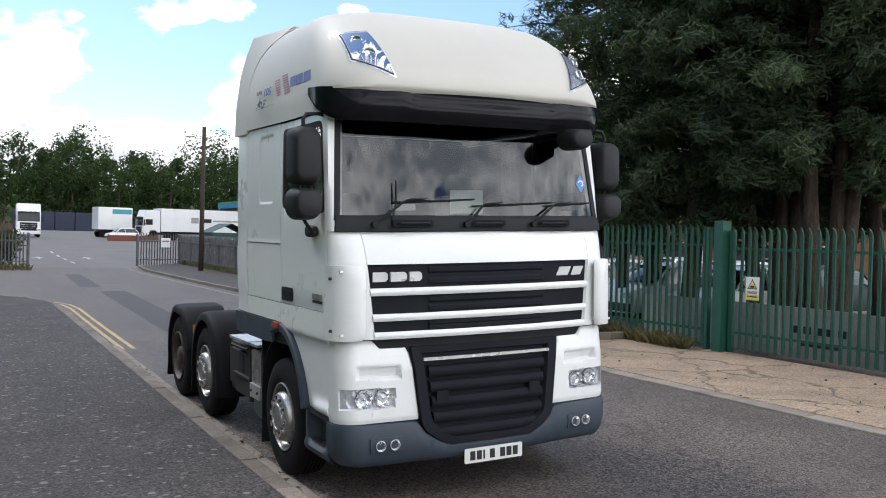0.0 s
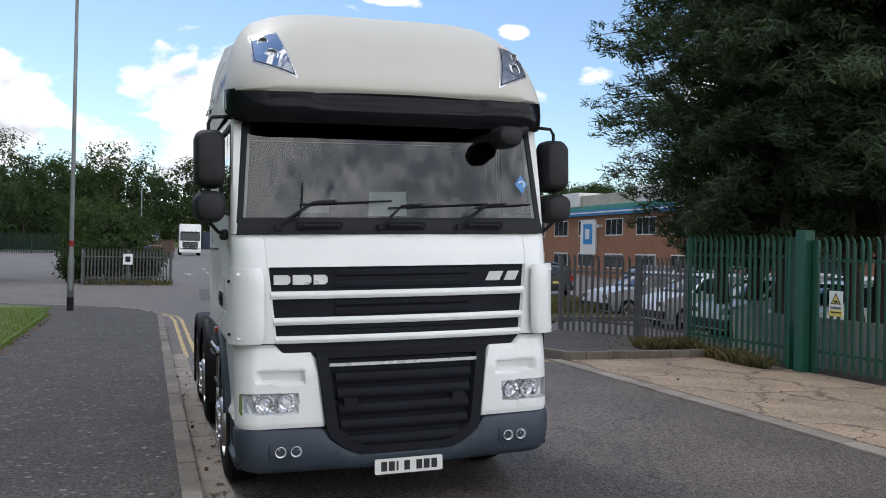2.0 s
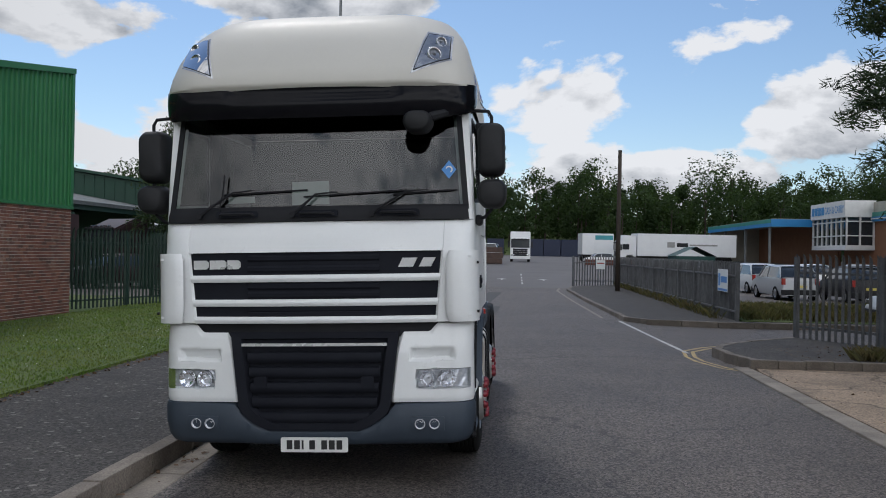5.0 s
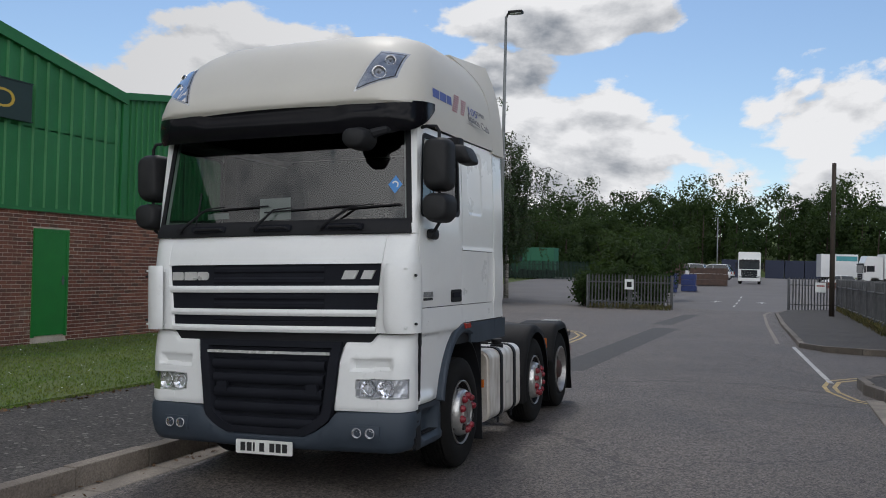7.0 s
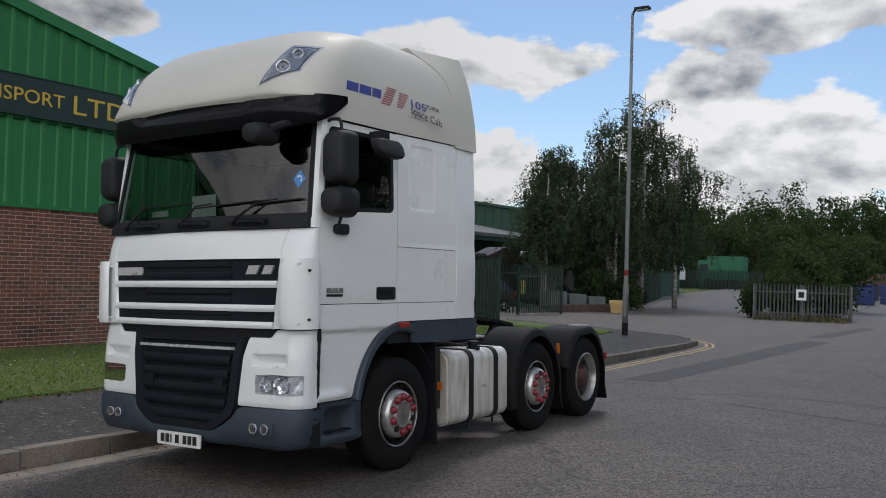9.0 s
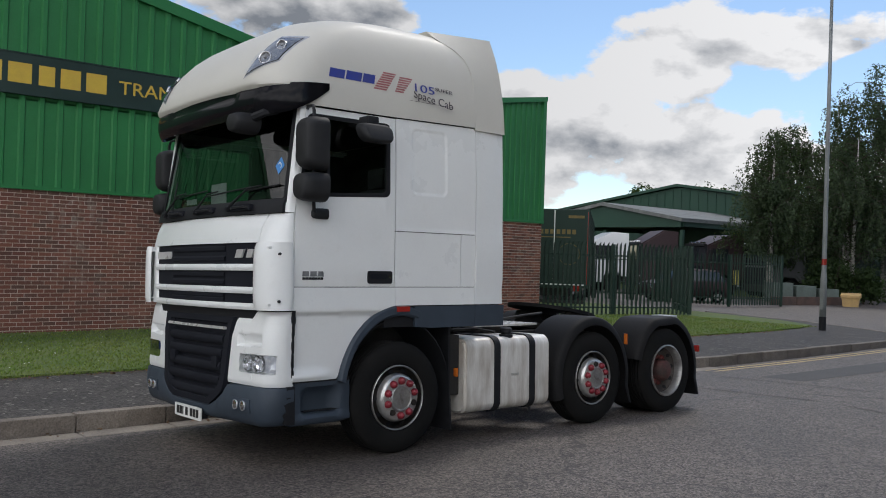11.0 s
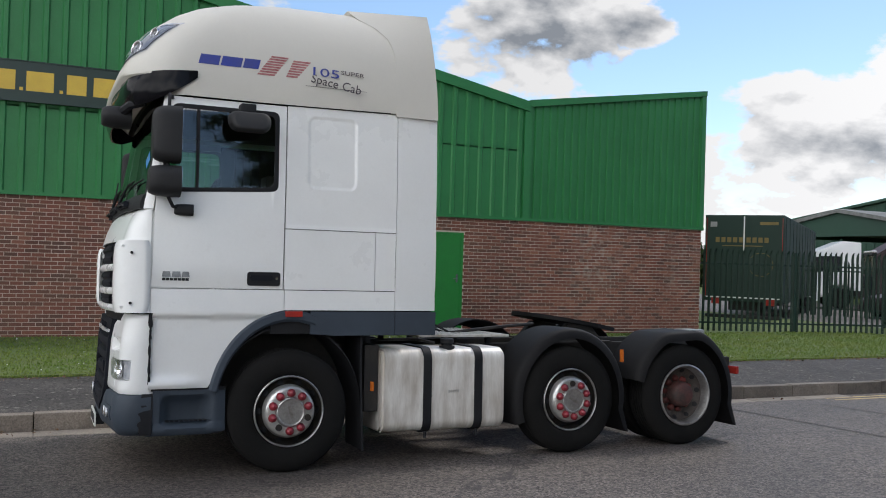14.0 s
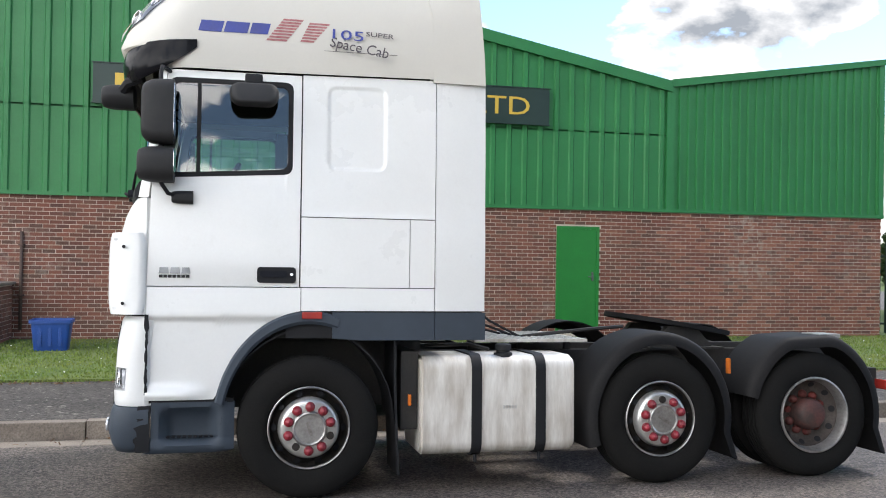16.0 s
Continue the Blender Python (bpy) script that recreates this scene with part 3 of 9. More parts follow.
def fence(name, label, line, height, material, pitch=0.155, width=0.07, post_every=2.75, group="", singles=True, base=None, post_over=0.0):
    """A palisade fence along a line of (x, y): posts, two rails a bay and pales, the pales one by one or joined."""
    f = thing(name, label, "fence", group)
    pm = pale_mesh("pale", height - 0.06, width, material)
    joined = bmesh.new()
    for (ax, ay), (bx, by) in zip(line, line[1:]):
        a, b = Vector((ax, ay, 0)), Vector((bx, by, 0))
        d = b - a
        n = max(int(round(d.length / post_every)), 1)
        turn = math.degrees(math.atan2(d.y, d.x))
        for i in range(n):
            p, q = a + d * i / n, a + d * (i + 1) / n
            z = base(p.x, p.y) if base else 0.0
            bay = (q - p).length
            place = pose(p.x, p.y, z, 0, 0, turn)
            post = part("post", B(-0.035, 0.035, -0.02, 0.09, -0.1, height - 0.05 + post_over, 0.006), material, f)
            post.matrix_basis = place
            rail = part("rail", B(0.03, bay - 0.03, 0.003, 0.045, 0.32, 0.37, 0.004), material, f)
            rail.matrix_basis = place
            rail = part("rail", B(0.03, bay - 0.03, 0.003, 0.045, height - 0.42, height - 0.37, 0.004), material, f)
            rail.matrix_basis = place
            m = max(int(bay / pitch), 1)
            for k in range(m):
                spot = place @ pose((k + 0.5) * bay / m, random.uniform(-0.002, 0.002), 0.06 + random.uniform(-0.008, 0.008), random.uniform(-0.4, 0.4), random.uniform(-0.5, 0.5), 0)
                if singles:
                    o = new("pale", pm)
                    o.parent, o.matrix_basis = f, spot
                else:
                    t = bmesh.new()
                    t.from_mesh(pm)
                    t.transform(spot)
                    tmp = bpy.data.meshes.new("t")
                    t.to_mesh(tmp)
                    t.free()
                    joined.from_mesh(tmp)
                    bpy.data.meshes.remove(tmp)
        e = part("post", B(-0.035, 0.035, -0.02, 0.09, -0.1, height - 0.05 + post_over, 0.006), material, f)
        e.matrix_basis = pose(b.x, b.y, base(b.x, b.y) if base else 0.0, 0, 0, turn)
    if not singles:
        tagged(part("pale_infill", joined, material, f), kind="stuff")
    else:
        joined.free()
    return f


GP = (12.68, 12.2)
fence("palisade_fence", "green painted steel palisade fence at the car park", [(12.40, 15.3), (12.62, 12.5)], 2.35, M["green_steel"])
fence("palisade_fence", "weathered grey steel palisade fence beside the gateway", [(11.25, 18.9), (12.35, 17.15), (12.40, 15.3)], 1.9, M["galv"])
fence("palisade_gate", "closed green steel palisade gate with a yellow danger notice", [(12.72, 12.0), (12.80, 8.6), (12.86, 5.2)], 2.3, M["green_steel"], post_every=3.3)
fence("palisade_fence", "green painted steel palisade fence behind the apron", [(12.86, 5.2), (13.1, -12.0)], 2.35, M["green_steel"], singles=False)
fence("palisade_fence", "grey steel palisade fence that runs beside the pavement", [(11.15, 23.4), (10.75, 49.6)], 1.7, M["galv"], pitch=0.13, width=0.085, singles=False)
fence("palisade_fence", "grey steel palisade fence beside the yard entrance", [(10.75, 49.6), (8.35, 48.7)], 1.75, M["galv"])
fence("palisade_fence", "grey steel palisade fence on a low bank at the corner", [(-1.0, 43.4), (2.95, 44.9)], 1.7, M["galv"])
fence("palisade_fence", "dark green steel palisade fence of the lorry yard", [(-6.7, 20.95), (-5.1, 26.7), (-7.3, 29.0)], 2.3, M["dark_green_steel"])
fence("palisade_fence", "dark green steel palisade fence along the side road", [(-16.0, 32.5), (-9.0, 35.3), (-8.4, 38.4)], 2.2, M["dark_green_steel"])
fence("palisade_fence", "dark green steel palisade fence behind the birches", [(-9.8, 46.0), (-10.6, 54.0), (-13.4, 66.0)], 2.2, M["dark_green_steel"], singles=False)
fence("palisade_fence", "dark green steel palisade fence across the lane's far end", [(-19.0, 84.6), (-10.4, 83.4), (-5.0, 84.0)], 1.8, M["dark_green_steel"], pitch=0.13, width=0.09, singles=False, base=rise)
post = part("gate_post", B(12.56, 12.78, 12.08, 12.30, -0.1, 2.42, 0.012), M["green_steel"])
tagged(post, "square green painted steel gate post", "post")
# ---- the lorry: a three-axle tractor unit, facing -y, leaning a little towards the kerb ----
def paint(name, c, rough=0.28, coat=0.35, dirt=(0.5, 0.48, 0.43), amount=0.07):
    m = mat(name, c, tuple(v * 0.955 for v in c), 1.3, rough, bump=0.0, speck=0.012, coat=coat, rough_var=0.04)
    n, l = m.node_tree.nodes, m.node_tree.links
    b = n["Principled BSDF"]
    src = b.inputs["Base Color"].links[0].from_socket
    t = n.new("ShaderNodeTexCoord")
    no = n.new("ShaderNodeTexNoise")
    no.inputs["Scale"].default_value, no.inputs["Detail"].default_value, no.inputs["Roughness"].default_value = 7, 10, 0.75
    l.new(t.outputs["Object"], no.inputs["Vector"])
    r = n.new("ShaderNodeMapRange")
    r.inputs["From Min"].default_value, r.inputs["From Max"].default_value, r.inputs["To Max"].default_value = 0.56, 0.78, amount * 2
    l.new(no.outputs["Fac"], r.inputs[0])
    mx = n.new("ShaderNodeMix")
    mx.data_type = "RGBA"
    mx.inputs["B"].default_value = (*dirt, 1)
    l.new(r.outputs[0], mx.inputs["Factor"])
    l.new(src, mx.inputs["A"])
    l.new(mx.outputs["Result"], b.inputs["Base Color"])
    return m


M["cab_white"] = paint("cab_white", (0.79, 0.80, 0.795))
M["roof_white"] = paint("roof_white", (0.575, 0.555, 0.505), 0.55, 0.04)
M["bumper"] = mat("bumper", (0.036, 0.050, 0.070), (0.029, 0.041, 0.058), 2.5, 0.6, bump=0.08, bscale=220, speck=0.06)
M["black"] = mat("black", (0.011, 0.0115, 0.014), (0.017, 0.0175, 0.02), 4, 0.6, bump=0.08, bscale=200, speck=0.1, spec=0.22)
M["grille_black"] = mat("grille_black", (0.010, 0.011, 0.016), (0.014, 0.0155, 0.021), 4, 0.75, bump=0.05, bscale=200, speck=0.1, spec=0.15)
M["mirror_shell"] = mat("mirror_shell", (0.013, 0.0135, 0.015), (0.02, 0.0205, 0.022), 4, 0.6, bump=0.15, bscale=250, speck=0.1, spec=0.3)
M["visor"] = mat("visor", (0.006, 0.006, 0.008), (0.01, 0.01, 0.012), 3, 0.13, bump=0.0, speck=0.05, coat=0.0, spec=0.13, rough_var=0.03)
M["rubber"] = mat("rubber", (0.006, 0.006, 0.006), (0.011, 0.0105, 0.010), 3, 0.85, bump=0.2, bscale=90, speck=0.2, spec=0.2)
M["lamp_silver"] = mat("lamp_silver", (0.74, 0.75, 0.77), (0.46, 0.48, 0.52), 22, 0.2, metal=0.45, bump=0.0, speck=0.05)
M["rim_well"] = mat("rim_well", (0.012, 0.011, 0.010), (0.03, 0.024, 0.02), 12, 0.6, metal=0.3, bump=0.2, bscale=60, speck=0.3)
M["fender"] = mat("fender", (0.008, 0.0083, 0.0095), (0.015, 0.0145, 0.015), 2.2, 0.68, bump=0.12, bscale=70, speck=0.2, spec=0.18)
M["chassis"] = mat("chassis", (0.012, 0.012, 0.013), (0.03, 0.026, 0.022), 3, 0.7, bump=0.2, bscale=60, speck=0.25)
M["alloy"] = mat("alloy", (0.66, 0.66, 0.65), (0.46, 0.45, 0.43), 2.6, 0.30, metal=0.7, bump=0.06, bscale=40, speck=0.07)
M["tank_alloy"] = mat("tank_alloy", (0.78, 0.765, 0.73), (0.40, 0.355, 0.30), 2.3, 0.42, metal=0.2, bump=0.05, bscale=30, speck=0.06, stretch=(1, 2.5, 0.5))
M["rim_steel"] = mat("rim_steel", (0.46, 0.45, 0.44), (0.22, 0.2, 0.18), 9, 0.36, metal=0.85, bump=0.15, bscale=50, speck=0.2)
M["chrome"] = mat("chrome", (0.72, 0.72, 0.73), (0.6, 0.6, 0.61), 5, 0.14, metal=1.0, bump=0.0, speck=0.03)
M["mirror_bowl"] = mat("mirror_bowl", (0.93, 0.93, 0.95), (0.86, 0.86, 0.88), 9, 0.10, metal=0.92, bump=0.0, speck=0.02)
M["hub_grey"] = mat("hub_grey", (0.20, 0.205, 0.215), (0.32, 0.325, 0.335), 14, 0.3, metal=0.5, bump=0.0, speck=0.1)
M["lamp_dark"] = mat("lamp_dark", (0.20, 0.23, 0.30), (0.36, 0.40, 0.47), 16, 0.3, metal=0.4, bump=0.0, speck=0.1)
M["badge"] = mat("badge", (0.72, 0.72, 0.71), (0.6, 0.6, 0.6), 5, 0.28, metal=0.4, bump=0.0, speck=0.03)
M["nut_red"] = mat("nut_red", (0.25, 0.018, 0.03), (0.15, 0.016, 0.022), 12, 0.4, bump=0.05, speck=0.15)
M["hub_rust"] = mat("hub_rust", (0.17, 0.02, 0.018), (0.06, 0.025, 0.02), 8, 0.7, bump=0.3, bscale=50, speck=0.3)
M["orange_lens"] = mat("orange_lens", (0.6, 0.16, 0.02), (0.5, 0.12, 0.02), 9, 0.2, bump=0.0, speck=0.05)
M["red_lens"] = mat("red_lens", (0.34, 0.028, 0.02), (0.28, 0.025, 0.02), 9, 0.2, bump=0.0, speck=0.05)
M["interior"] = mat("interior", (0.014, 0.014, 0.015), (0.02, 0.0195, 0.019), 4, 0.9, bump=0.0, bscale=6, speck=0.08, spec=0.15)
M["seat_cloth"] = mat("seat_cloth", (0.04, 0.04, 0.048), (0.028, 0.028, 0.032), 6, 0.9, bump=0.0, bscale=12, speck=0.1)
M["tank_grey"] = mat("tank_grey", (0.11, 0.14, 0.125), (0.07, 0.09, 0.08), 2, 0.6, bump=0.1, speck=0.2)
M["paper"] = mat("paper", (0.75, 0.78, 0.76), (0.7, 0.73, 0.72), 2, 0.8, bump=0.0, speck=0.02)
M["plate_white"] = mat("plate_white", (0.75, 0.75, 0.72), (0.68, 0.68, 0.65), 6, 0.4, bump=0.0, speck=0.04)
M["ink"] = mat("ink", (0.012, 0.012, 0.014), (0.02, 0.02, 0.02), 6, 0.5, bump=0.0, speck=0.05)
M["decal_blue"] = mat("decal_blue", (0.03, 0.05, 0.30), (0.05, 0.06, 0.22), 5, 0.4, bump=0.0, speck=0.06)
M["decal_red"] = mat("decal_red", (0.33, 0.09, 0.10), (0.42, 0.2, 0.2), 30, 0.4, bump=0.0, speck=0.2)
M["decal_dark"] = mat("decal_dark", (0.045, 0.03, 0.035), (0.06, 0.05, 0.06), 5, 0.4, bump=0.0, speck=0.06)
M["sticker_blue"] = mat("sticker_blue", (0.05, 0.22, 0.55), (0.06, 0.25, 0.6), 5, 0.4, bump=0.0, speck=0.04)
M["lens_clear"] = glass("lens_clear", (0.97, 0.98, 1.0), 0.02, 1.0)
M["windscreen"] = glass("windscreen", (0.72, 0.84, 0.80), 0.005, 0.40)
M["windscreen"].node_tree.nodes["Fresnel"].inputs["IOR"].default_value = 1.76
M["side_glass"] = glass("side_glass", (0.74, 0.86, 0.80), 0.005, 0.88)
M["side_glass"].node_tree.nodes["Fresnel"].inputs["IOR"].default_value = 2.15

LX, ROLL = 3.705, 1.75
lorry = thing("lorry", "white three-axle tractor lorry with high sleeper cab at the kerb", "lorry", at=pose(LX, 0, -0.03, 0, -ROLL, 0))
SIDE_U = [(0.3, 1.235), (0.7, 1.245), (1.30, 1.262), (1.50, 1.255), (2.0, 1.26), (2.4, 1.262), (2.98, 1.245), (3.2, 1.24)]


def side_u(y, z):
    """Half width of the cab: it draws in towards the windscreen."""
    nose = max(6.62 - y, 0.0)
    return lerp(SIDE_U, z) - 0.16 * nose ** 2 * min(max((z - 1.6) / 1.2, 0.12), 1.2)


def front_curve(s, half, y0, r=0.16, bow=0.06):
    """A point of the nose's plan at the way s from the middle: a slow bow, a rounded corner, then straight back."""
    g = 1 if s >= 0 else -1
    s = abs(s)
    flat = half - r
    base = y0 + bow * (flat / half) ** 2
    if s <= flat:
        return g * s, y0 + bow * (s / half) ** 2
    if s <= flat + r * math.pi / 2:
        a = (s - flat) / r
        return g * (flat + r * math.sin(a)), base + r * (1 - math.cos(a))
    return g * half, base + r + s - flat - r * math.pi / 2


def thick_sheet(rows, depth, name, material, parent, label="", angle=35):
    """A panel: a sheet of points and its inner face, with the rim closed. depth: a vector function or a vector."""
    bm = bmesh.new()
    outer = [[bm.verts.new(p) for p in row] for row in rows]
    inner = [[bm.verts.new(Vector(p) + (depth(p) if callable(depth) else Vector(depth))) for p in row] for row in rows]
    skin(bm, outer)
    skin(bm, inner)
    for a, b in ((outer[0], inner[0]), (outer[-1], inner[-1])):
        skin(bm, [a, b])
    skin(bm, [[r[0] for r in outer], [r[0] for r in inner]])
    skin(bm, [[r[-1] for r in outer], [r[-1] for r in inner]])
    bmesh.ops.recalc_face_normals(bm, faces=bm.faces)
    return part(name, bm, material, parent, label, angle=angle)


def side_panel(name, s, ys, low, high, material, parent, label="", nz=8, out=0.0, thick=0.025, shape=None):
    rows = []
    for y in ys:
        z0, z1 = (low(y) if callable(low) else low), (high(y) if callable(high) else high)
        rows.append([(s * (side_u(y, z) + out + (shape(y, z) if shape else 0.0)), y, z) for z in np.linspace(z0, z1, nz)])
    return thick_sheet(rows, (-s * thick, 0, 0), name, material, parent, label)


AX = (7.27, 9.94, 11.27)
HUB = 0.495


def arch(y, a, b, floor, yc=AX[0], zc=0.52):
    k = 1 - ((y - yc) / a) ** 2
    return max(floor, zc + b * math.sqrt(k)) if k > 0 else floor


def window_outline(grow=0.0, seg=5):
    """Door window, in y and z, with rounded corners and a front edge that follows the windscreen pillar."""
    g, r = grow, 0.06
    c = [(7.115 + g, 2.275 - g), (7.115 + g, 2.90 + g), (6.30 - g * 0.8, 2.90 + g), (6.215 - g, 2.225 - g)]
    pts = []
    for i, (y, z) in enumerate(c):
        p, q = Vector(c[i - 1]), Vector(c[(i + 1) % 4])
        v = Vector((y, z))
        a, b = v + (p - v).normalized() * r, v + (q - v).normalized() * r
        for k in range(seg + 1):
            t = k / seg
            pts.append((1 - t) ** 2 * a + 2 * t * (1 - t) * v + t * t * b)
    return pts


def cab_side(s):
    gap = 0.004
    # door skin: rings from the outline of the door to that of the window
    door_o = []
    win = window_outline()
    cy, cz = 6.66, 2.56
    y0, y1, z0, z1 = 6.165, 7.185, 1.478, 2.967
    for p in win:
        d = Vector(p) - Vector((cy, cz))
        # where the way from the middle meets the door's edge
        front = lambda z: y0 + max(z - 2.0, 0) * 0.12
        best = 9.0
        for k in range(1, 400):
            q = Vector((cy, cz)) + d * (k * 0.02)
            if q.x > y1 or q.x < front(q.y) or q.y > z1 or q.y < z0:
                best = k * 0.02
                break
        q = Vector((cy, cz)) + d * best
        door_o.append((min(max(q.x, front(q.y)), y1), min(max(q.y, z0), z1)))
    # corners of the door are added by moving the nearest points
    for c in ((y1, z0), (y1, z1), (y0 + 0.115, z1), (y0, z0)):
        i = min(range(len(door_o)), key=lambda k: (door_o[k][0] - c[0]) ** 2 + (door_o[k][1] - c[1]) ** 2)
        door_o[i] = c
    rows = []
    for f in (0, 0.02, 0.25, 0.5, 0.75, 0.97, 1.0):
        row = []
        for a, b in zip(door_o, win):
            y, z = a[0] * (1 - f) + b[0] * f, a[1] * (1 - f) + b[1] * f
            crease = 0.006 * math.exp(-((z - 1.975) / 0.02) ** 2)
            row.append((s * (side_u(y, z) + crease - (0.006 if f in (0, 1.0) else 0.0)), y, z))
        rows.append(row + [row[0]])
    door = thick_sheet(rows, (-s * 0.03, 0, 0), "door", M["cab_white"], lorry, "white cab door with a flush black handle", angle=50)
    # rubber seal, pane and the guide bar between quarter light and pane
    big, small = window_outline(0.012), window_outline(-0.022)
    thick_sheet([[(s * (side_u(y, z) + 0.001), y, z) for y, z in o + [o[0]]] for o in (big, small)], (-s * 0.02, 0, 0), "window_seal", M["black"], door, "black rubber window seal")
    bm = bmesh.new()
    bm.faces.new([bm.verts.new((s * (side_u(y, z) - 0.014), y, z)) for y, z in window_outline(-0.015)])
    pane = part("window_pane", bm, M["side_glass"], door)
    pane.visible_shadow = False
    bm = bmesh.new()
    grid(bm, [[(s * (side_u(y, z) - 0.008), y, z) for z in np.linspace(2.24, 2.89, 6)] for y in (6.475, 6.50)])
    part("window_bar", bm, M["black"], door)
    # handle
    bm = bmesh.new()
    plate(bm, rounded(6.895, 7.16, 1.505, 1.615, 0.022), "x", s * 1.245, s * 1.2645)
    h = part("door_handle", bm, M["black"], door, "recessed black door handle")
    bm = bmesh.new()
    plate(bm, rounded(6.915, 7.10, 1.545, 1.590, 0.015), "x", s * 1.262, s * 1.272)
    part("grip", bm, M["grille_black"], h)
    bm = cyl(bmesh.new(), (s * 1.262, 7.13, 1.565), (s * 1.270, 7.13, 1.565), 0.010, seg=12)
    part("lock", bm, M["chrome"], h)
    # badge on the door: a maker's name as bare blocks, a type line as a bar
    for a, b in ((6.245, 6.31), (6.317, 6.385), (6.392, 6.45)):
        bm = bmesh.new()
        plate(bm, [(a, 1.563), (b, 1.563), (b - 0.006, 1.605), (a + 0.006, 1.605)], "x", s * (side_u(6.3, 1.58) - 0.006), s * (side_u(6.3, 1.58) + 0.006))
        part("badge", bm, M["hub_grey"], door, "small grey maker's badge")
    for k in range(7):
        u = sorted((s * (side_u(6.3, 1.54) - 0.006), s * (side_u(6.3, 1.54) + 0.004)))
        part("bar", B(u[0], u[1], 6.247 + k * 0.029, 6.271 + k * 0.029, 1.535, 1.555), M["mirror_shell"], door)
    # panels behind the door
    ys = np.linspace(7.185 + 2 * gap, 8.15, 84)

    def press(y, z):
        # rounded square, pressed in with a short flank
        qy, qz = abs(y - 7.58) - 0.15, abs(z - 2.607) - 0.238
        d = math.hypot(max(qy, 0), max(qz, 0)) + min(max(qy, qz), 0) - 0.06
        a = min(max(-d / 0.016, 0), 1)
        crease = 0.006 * math.exp(-((z - 1.975) / 0.02) ** 2)
        return -0.009 * a * a * (3 - 2 * a) + crease

    side_panel("sleeper_panel", s, ys, 1.972, lambda y: 2.967 + 0.02 * min(max((y - 7.0) / 1.1, 0), 1), M["cab_white"], lorry, "white sleeper side panel with a pressed square", nz=84, shape=press)
    side_panel("locker_door", s, np.linspace(7.185 + 2 * gap, 7.965, 8), 1.478, 1.966, M["cab_white"], lorry, "white outside locker door")
    side_panel("locker_surround", s, np.linspace(7.971, 8.15, 5), 1.478, 1.966, M["cab_white"], lorry)
    side_panel("lower_panel", s, np.linspace(7.20, 8.15, 8), 1.312, 1.472, M["cab_white"], lorry)
    side_panel("side_deflector", s, np.linspace(8.156, 8.53, 10), lambda y: 1.312, lambda y: 2.982, M["cab_white"], lorry, "white side air deflector with a worn lower edge", nz=24, out=0.004,
               shape=lambda y, z: -0.10 * max(y - 8.15, 0) ** 1.5 + (0.012 if 1.5 < z < 2.0 else 0.0) * min(max((2.0 - z) * 8, 0), 1))
    # fairing before the front wheel
    side_panel("wheel_fairing", s, np.linspace(6.17, 7.195, 40), lambda y: arch(y, 0.655, 0.795, 0.705), 1.472, M["cab_white"], lorry, "white lower panel before the wheel arch", nz=72,
               shape=lambda y, z: -0.030 * min(max((1.27 - z) / 0.03, 0), 1) + 0.04 * math.exp(-((z - 0.74) / 0.05) ** 2) * min(max((6.6 - y) * 6, 0), 1))
    # arch lip and skirt, dark grey
    rows = []
    for k in range(33):
        a = math.pi - 0.215 - k / 32 * 1.69
        rows.append([(s * (side_u(7.2, 1.0) + o), AX[0] - 0.01 + rr * math.cos(a) * w, 0.52 + rr * math.sin(a) * h) for rr, w, h, o in ((1, 0.65, 0.79, 0.004), (1, 0.638, 0.776, 0.020), (1, 0.600, 0.722, 0.022), (1, 0.585, 0.70, 0.004))])
    lip = thick_sheet(rows, (-s * 0.05, 0, 0), "wheel_arch_trim", M["bumper"], lorry, "dark grey plastic wheel arch trim")
    side_panel("skirt", s, np.linspace(7.42, 8.15, 12), lambda y: 1.105 + 0.07 * max(7.62 - y, 0), 1.302, M["bumper"], lorry, "dark grey plastic side skirt", out=0.006)
    side_panel("skirt", s, np.linspace(8.155, 8.53, 6), 1.105, 1.302, M["bumper"], lorry, out=0.006)
    bm = B(s * 1.25, s * 1.292, 7.205, 7.345, 1.258, 1.305, 0.008)
    part("side_marker", bm, M["red_lens"], lorry, "red and amber side marker lamp")
    # inner liner behind the wheel
    rows = []
    for k in range(17):
        a = math.pi * (1.0 - k / 16)
        rows.append([(s * u, AX[0] + 0.60 * math.cos(a), 0.52 + 0.66 * math.sin(a)) for u in (0.72, 1.22)])
    thick_sheet(rows, (0, 0, 0.015), "wheel_liner", M["black"], lorry)
    rows = [[(s * u, 7.87 + 0.05 * max(0.75 - z, 0), z) for u in (0.78, 1.0, 1.21)] for z in np.linspace(0.14, 1.1, 8)]
    thick_sheet(rows, (0, 0.018, 0), "mudguard", M["black"], lorry, "black rubber mudguard")
    # dark shell behind the seams
    side_panel("inner_shell", s, np.linspace(7.1, 8.5, 8), 1.12, 2.95, M["black"], lorry, out=-0.03, thick=0.02)


cab_side(1)
cab_side(-1)

# nose: bonnet flap with three bright strips
HOOD = [(1.28, 5.895), (1.62, 5.895), (1.83, 5.90), (1.95, 5.93), (2.05, 5.975), (2.075, 6.0)]


def hood_half(z):
    return lerp([(1.28, 0.955), (1.83, 1.008), (2.075, 1.02)], z)


